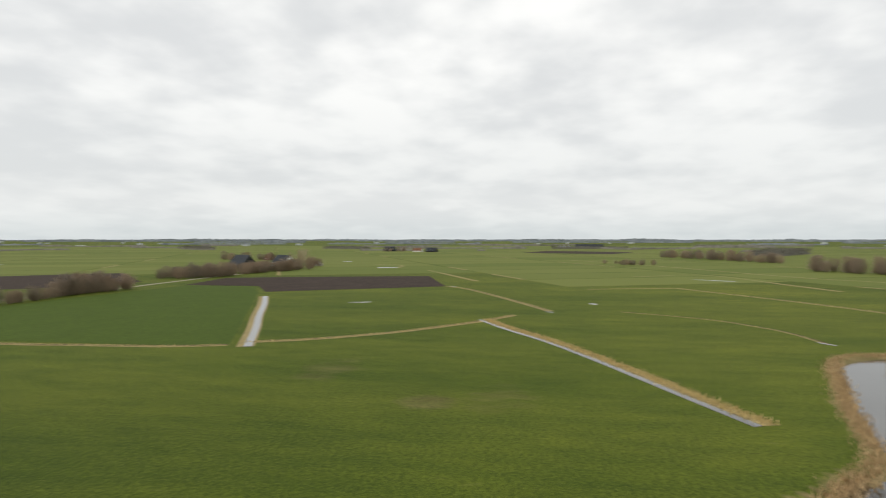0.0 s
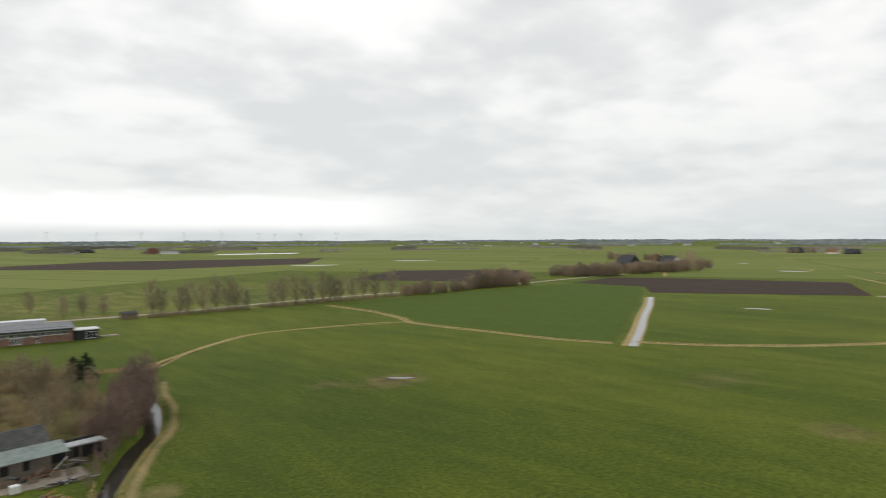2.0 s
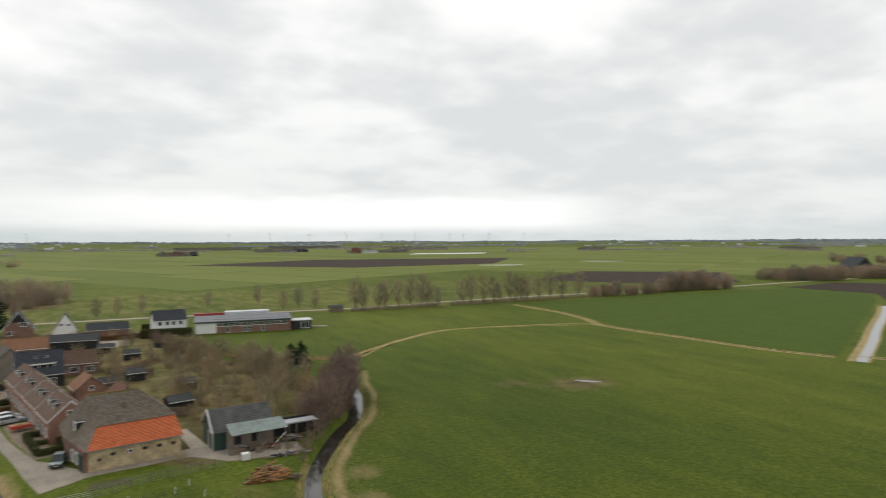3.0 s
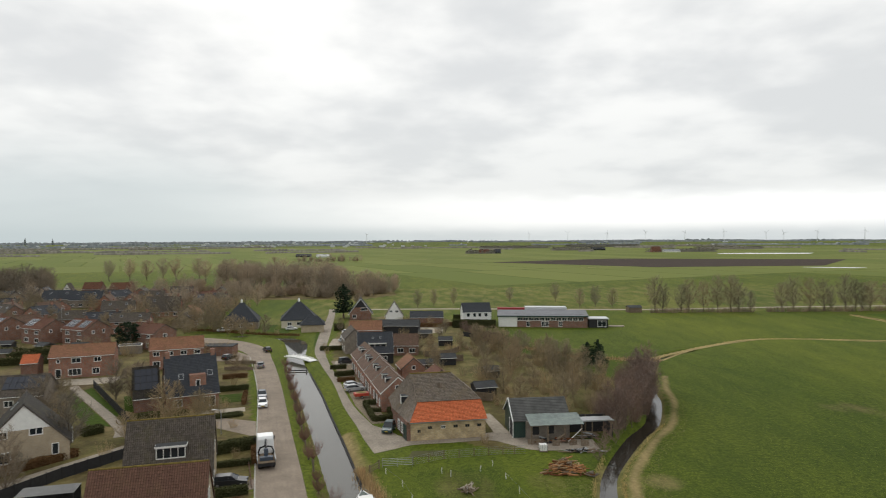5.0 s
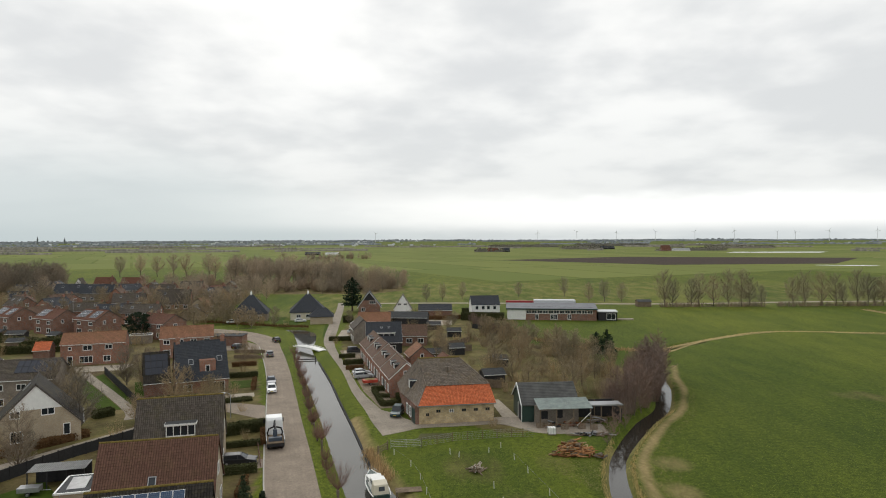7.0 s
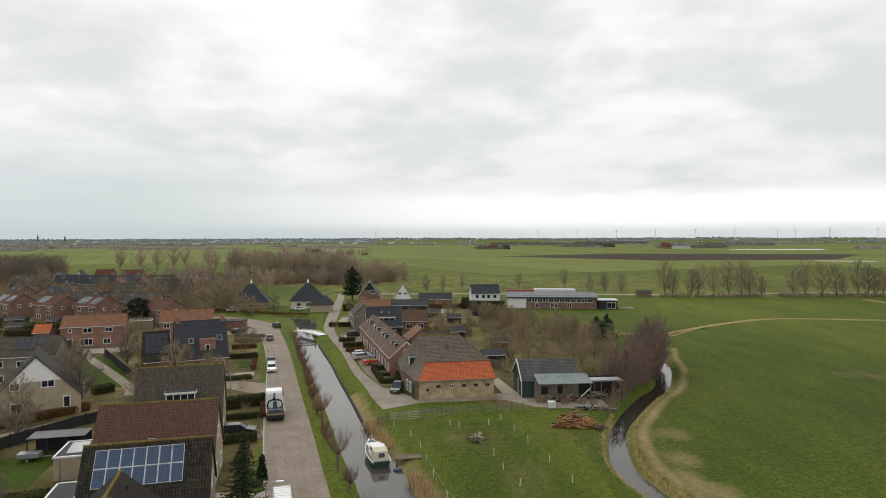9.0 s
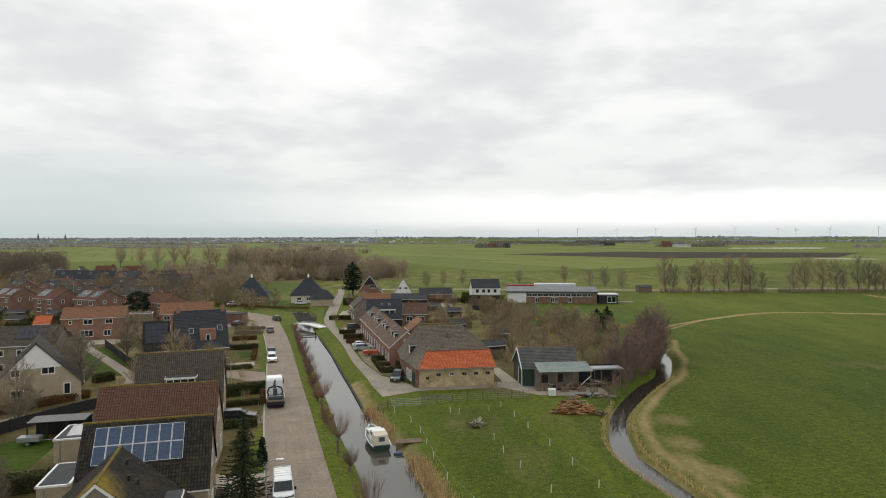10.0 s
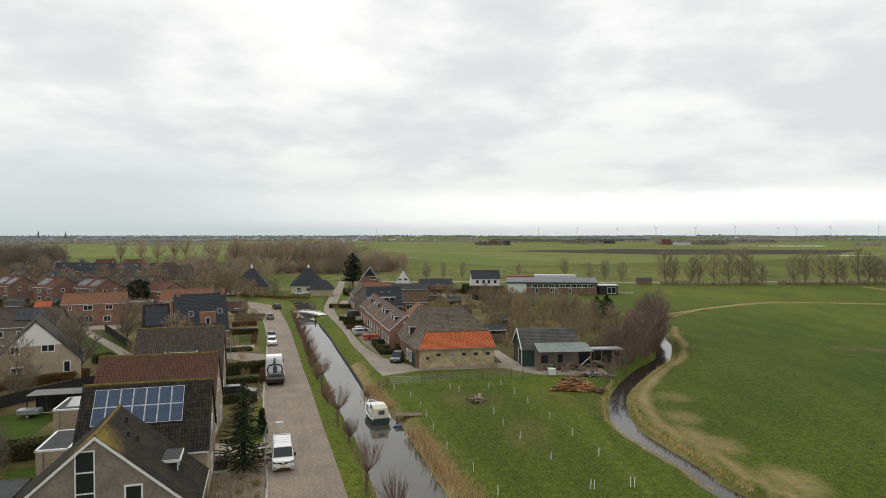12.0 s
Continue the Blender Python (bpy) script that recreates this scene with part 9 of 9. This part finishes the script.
village_house(-101, 262, 96, 8, 3.0, 6.4, M_BEIGE, M_OLDORANGE, [("l", 0, 3.6, 1.2, 1.1, 1)])
village_house(-96, 243, 100, 7, 2.7, 5.2, M_BEIGE, M_GREYTILE, [("l", 0, 2.6, 1.2, 1.1, 1)], False)
placed = [(-127, 207), (-146, 214), (-112, 204), (-88, 197), (-73, 239), (-52, 244), (-190, 322), (-174, 318), (-157, 304), (-147, 309), (-141, 316), (-118, 276), (-101, 262), (-96, 243)]
while len(placed) < 42:
    x, y = rng.uniform(-262, -104), rng.uniform(226, 372)
    if y > 430 + x * 0.32 or any(math.hypot(x - a, y - b) < 14.5 for a, b in placed) or x < -0.64 * y - 18:
        continue
    placed.append((x, y))
    rf = rng.choice(roofs)
    w = rng.uniform(8.5, 13)
    e = rng.choice((3.0, 3.4, 4.6))
    village_house(x, y, rng.choice((-25, 15, 65, 105)) + rng.uniform(-5, 5), w, e, e + rng.uniform(2.6, 3.4), rng.choice(walls), rf, [("l", 0, e, 1.4, 1.2, 1), ("r", 0, e, 1.4, 1.2, 1)])
gable_house(-226, 392, 96, 6, 5.0, 2.8, 7.2, M_WHITE, M_GREYTILE, "white house with steep gable", wins=[("l", 0, 4.6, 1.6, 1.2, 1)], gable_mat=M_WHITE)
village_house(-196, 398, 8, 13, 3.2, 7.0, M_BRICK2, M_REDTILE)
village_house(-216, 402, 8, 11, 3.2, 7.0, M_BRICK2, M_REDTILE)
scatter(YOUNG, [(rng.uniform(-230, -96), rng.uniform(212, 330)) for _ in range(52)], 0.9, 1.6)
scatter(YOUNG, [(rng.uniform(-98, -82), rng.uniform(228, 290)) for _ in range(12)], 1.2, 1.8)
scatter(OAKS, [(rng.uniform(-250, -90), rng.uniform(262, 372)) for _ in range(14)], 0.5, 0.8)
scatter(OAKS, [(rng.uniform(-135, -88), rng.uniform(272, 345)) for _ in range(24)], 0.5, 0.85)
# back gardens before the semi-detached houses
for x, y, rz, w in ((-150, 199, -20, 4.5), (-138, 196, -24, 3.6), (-131, 193, 10, 5.2), (-117, 190, -20, 4.0), (-106, 189, 15, 4.4), (-99, 176, 20, 3.6), (-121, 178, 14, 4.2)):
    gable_house(x, y, rz, w, 3.4, 2.1, 2.8, rng.choice((M_BLACKWOOD, M_WOOD, M_BRICK2)), M_GREYROOF, "small garden shed with grey felt roof", name="garden_shed", group="garden sheds")
for pts in ([(-160, 203), (-150, 196), (-140, 192)], [(-139, 190), (-128, 186), (-119, 184)], [(-118, 183), (-108, 182), (-100, 184)], [(-130, 170), (-116, 168), (-103, 172)], [(-140, 182), (-137, 196)], [(-118, 175), (-115, 190)]):
    hedge(pts, 1.4, 1.9, M_HEDGE, "tall dark garden hedge behind houses", size=0.2, dens=22)
for pts in ([(-152, 194), (-142, 190), (-141, 183), (-153, 186)], [(-114, 180), (-104, 179), (-103, 174), (-114, 174)], [(-136, 182), (-122, 178), (-121, 173), (-136, 175)]):
    patch("lawn", pts, 0.025, M_LAWN, "short bright green garden lawn", "lawn")
# rough gardens behind the barn and between barn and shed
BRAMBLE = [shrub(pose(150, -300 - 20 * k, 0), 331 + k, 2.2, 3.4, 30, "tangled bare brushwood in a rough garden", M_OLIVETWIG, "brushwood", "brushwood in the rough gardens", 8, thick=1.4) for k in range(3)]
brush = random.Random(77)
scatter(BRAMBLE, [(11.5 + brush.uniform(0, 4), 120 + 4.5 * k) for k in range(7)], 0.7, 1.2)
scatter(BRAMBLE, [(10 + 26 * u + brush.gauss(0, 2), 188 - 34 * u + brush.uniform(-10, 12)) for u in [k / 33 for k in range(34)]], 0.7, 1.3)
scatter(YOUNG, [(9 + 28 * u + brush.gauss(0, 2), 190 - 32 * u + brush.uniform(-12, 12)) for u in [k / 25 for k in range(26)]], 0.75, 1.15)
scatter(BRAMBLE, [(8.2, 101.4), (-52.2, 171.4), (-49.5, 166.8)], 0.8, 1.1)
scatter(YOUNG, [(-50.8, 160.5), (-4.5, 183), (-1, 192), (2, 206), (4, 222)], 0.7, 1.0)
patch("path_barn", [(8.7, 118), (10.5, 118.4), (12.8, 106.6), (10.2, 106.2)], 0.034, M_SLAB, "pale slab path between barn and shed", "path")
for x, y, rz, w in ((13.5, 150, 12, 3.6), (3.5, 196, 4, 4.2), (-3, 211, 0, 4.6)):
    gable_house(x, y, rz, w, 3.0, 2.0, 2.7, M_BLACKWOOD, M_GREYROOF, "small dark garden shed with felt roof", name="garden_shed", group="garden sheds")
slat_fence([(-56, 168.6), (-47.6, 168.2)], 0.9, M_WOOD, "low brown wooden garden fence")
slat_fence([(-53.5, 160.6), (-46.0, 160.2)], 0.9, M_WOOD, "low brown wooden garden fence")
slat_fence([(-2.5, 176), (4.5, 178.4), (8, 186)], 1.7, M_WOOD, "brown board fence between gardens")
slat_fence([(10, 214), (16, 207), (24, 200)], 1.5, M_BLACKWOOD, "dark board fence behind a garden")
# dead perennials on the gravel
STALKS = [shrub(pose(170, -300 - 20 * k, 0), 351 + k, 0.8, 1.0, 26, "dead brown perennial clump on gravel", M_DRY, "dead_perennial", "dead perennials", 5) for k in range(2)]
scatter(STALKS, [(-18.6, 58.6), (-17.2, 57.2), (-18.0, 55.4), (-16.2, 54.2), (-17.2, 52.4), (-15.4, 51.6), (-16.4, 49.8), (-14.8, 48.8), (-15.6, 47.2), (-14.0, 46.4), (-17.6, 60.2)], 0.6, 1.3)
# dark bare bushes by the lean-to of the first house
scatter(DARKYOUNG, [(-42.4, 58.2), (-40.2, 56.4), (-44.6, 62.4), (-58.6, 88.5)], 0.45, 0.6)
# the rest of the two dense plots before the far farm
scatter(HEDGEROW, [(464 + 44 * u + brush.gauss(0, 5), 314 - 20 * u + brush.uniform(-4, 22)) for u in [k / 15 for k in range(16)]], 0.8, 1.15)
scatter(HEDGEROW, [(532 + 100 * u + brush.gauss(0, 5), 300 - 22 * u + brush.uniform(-4, 26)) for u in [k / 29 for k in range(30)]], 0.8, 1.15)
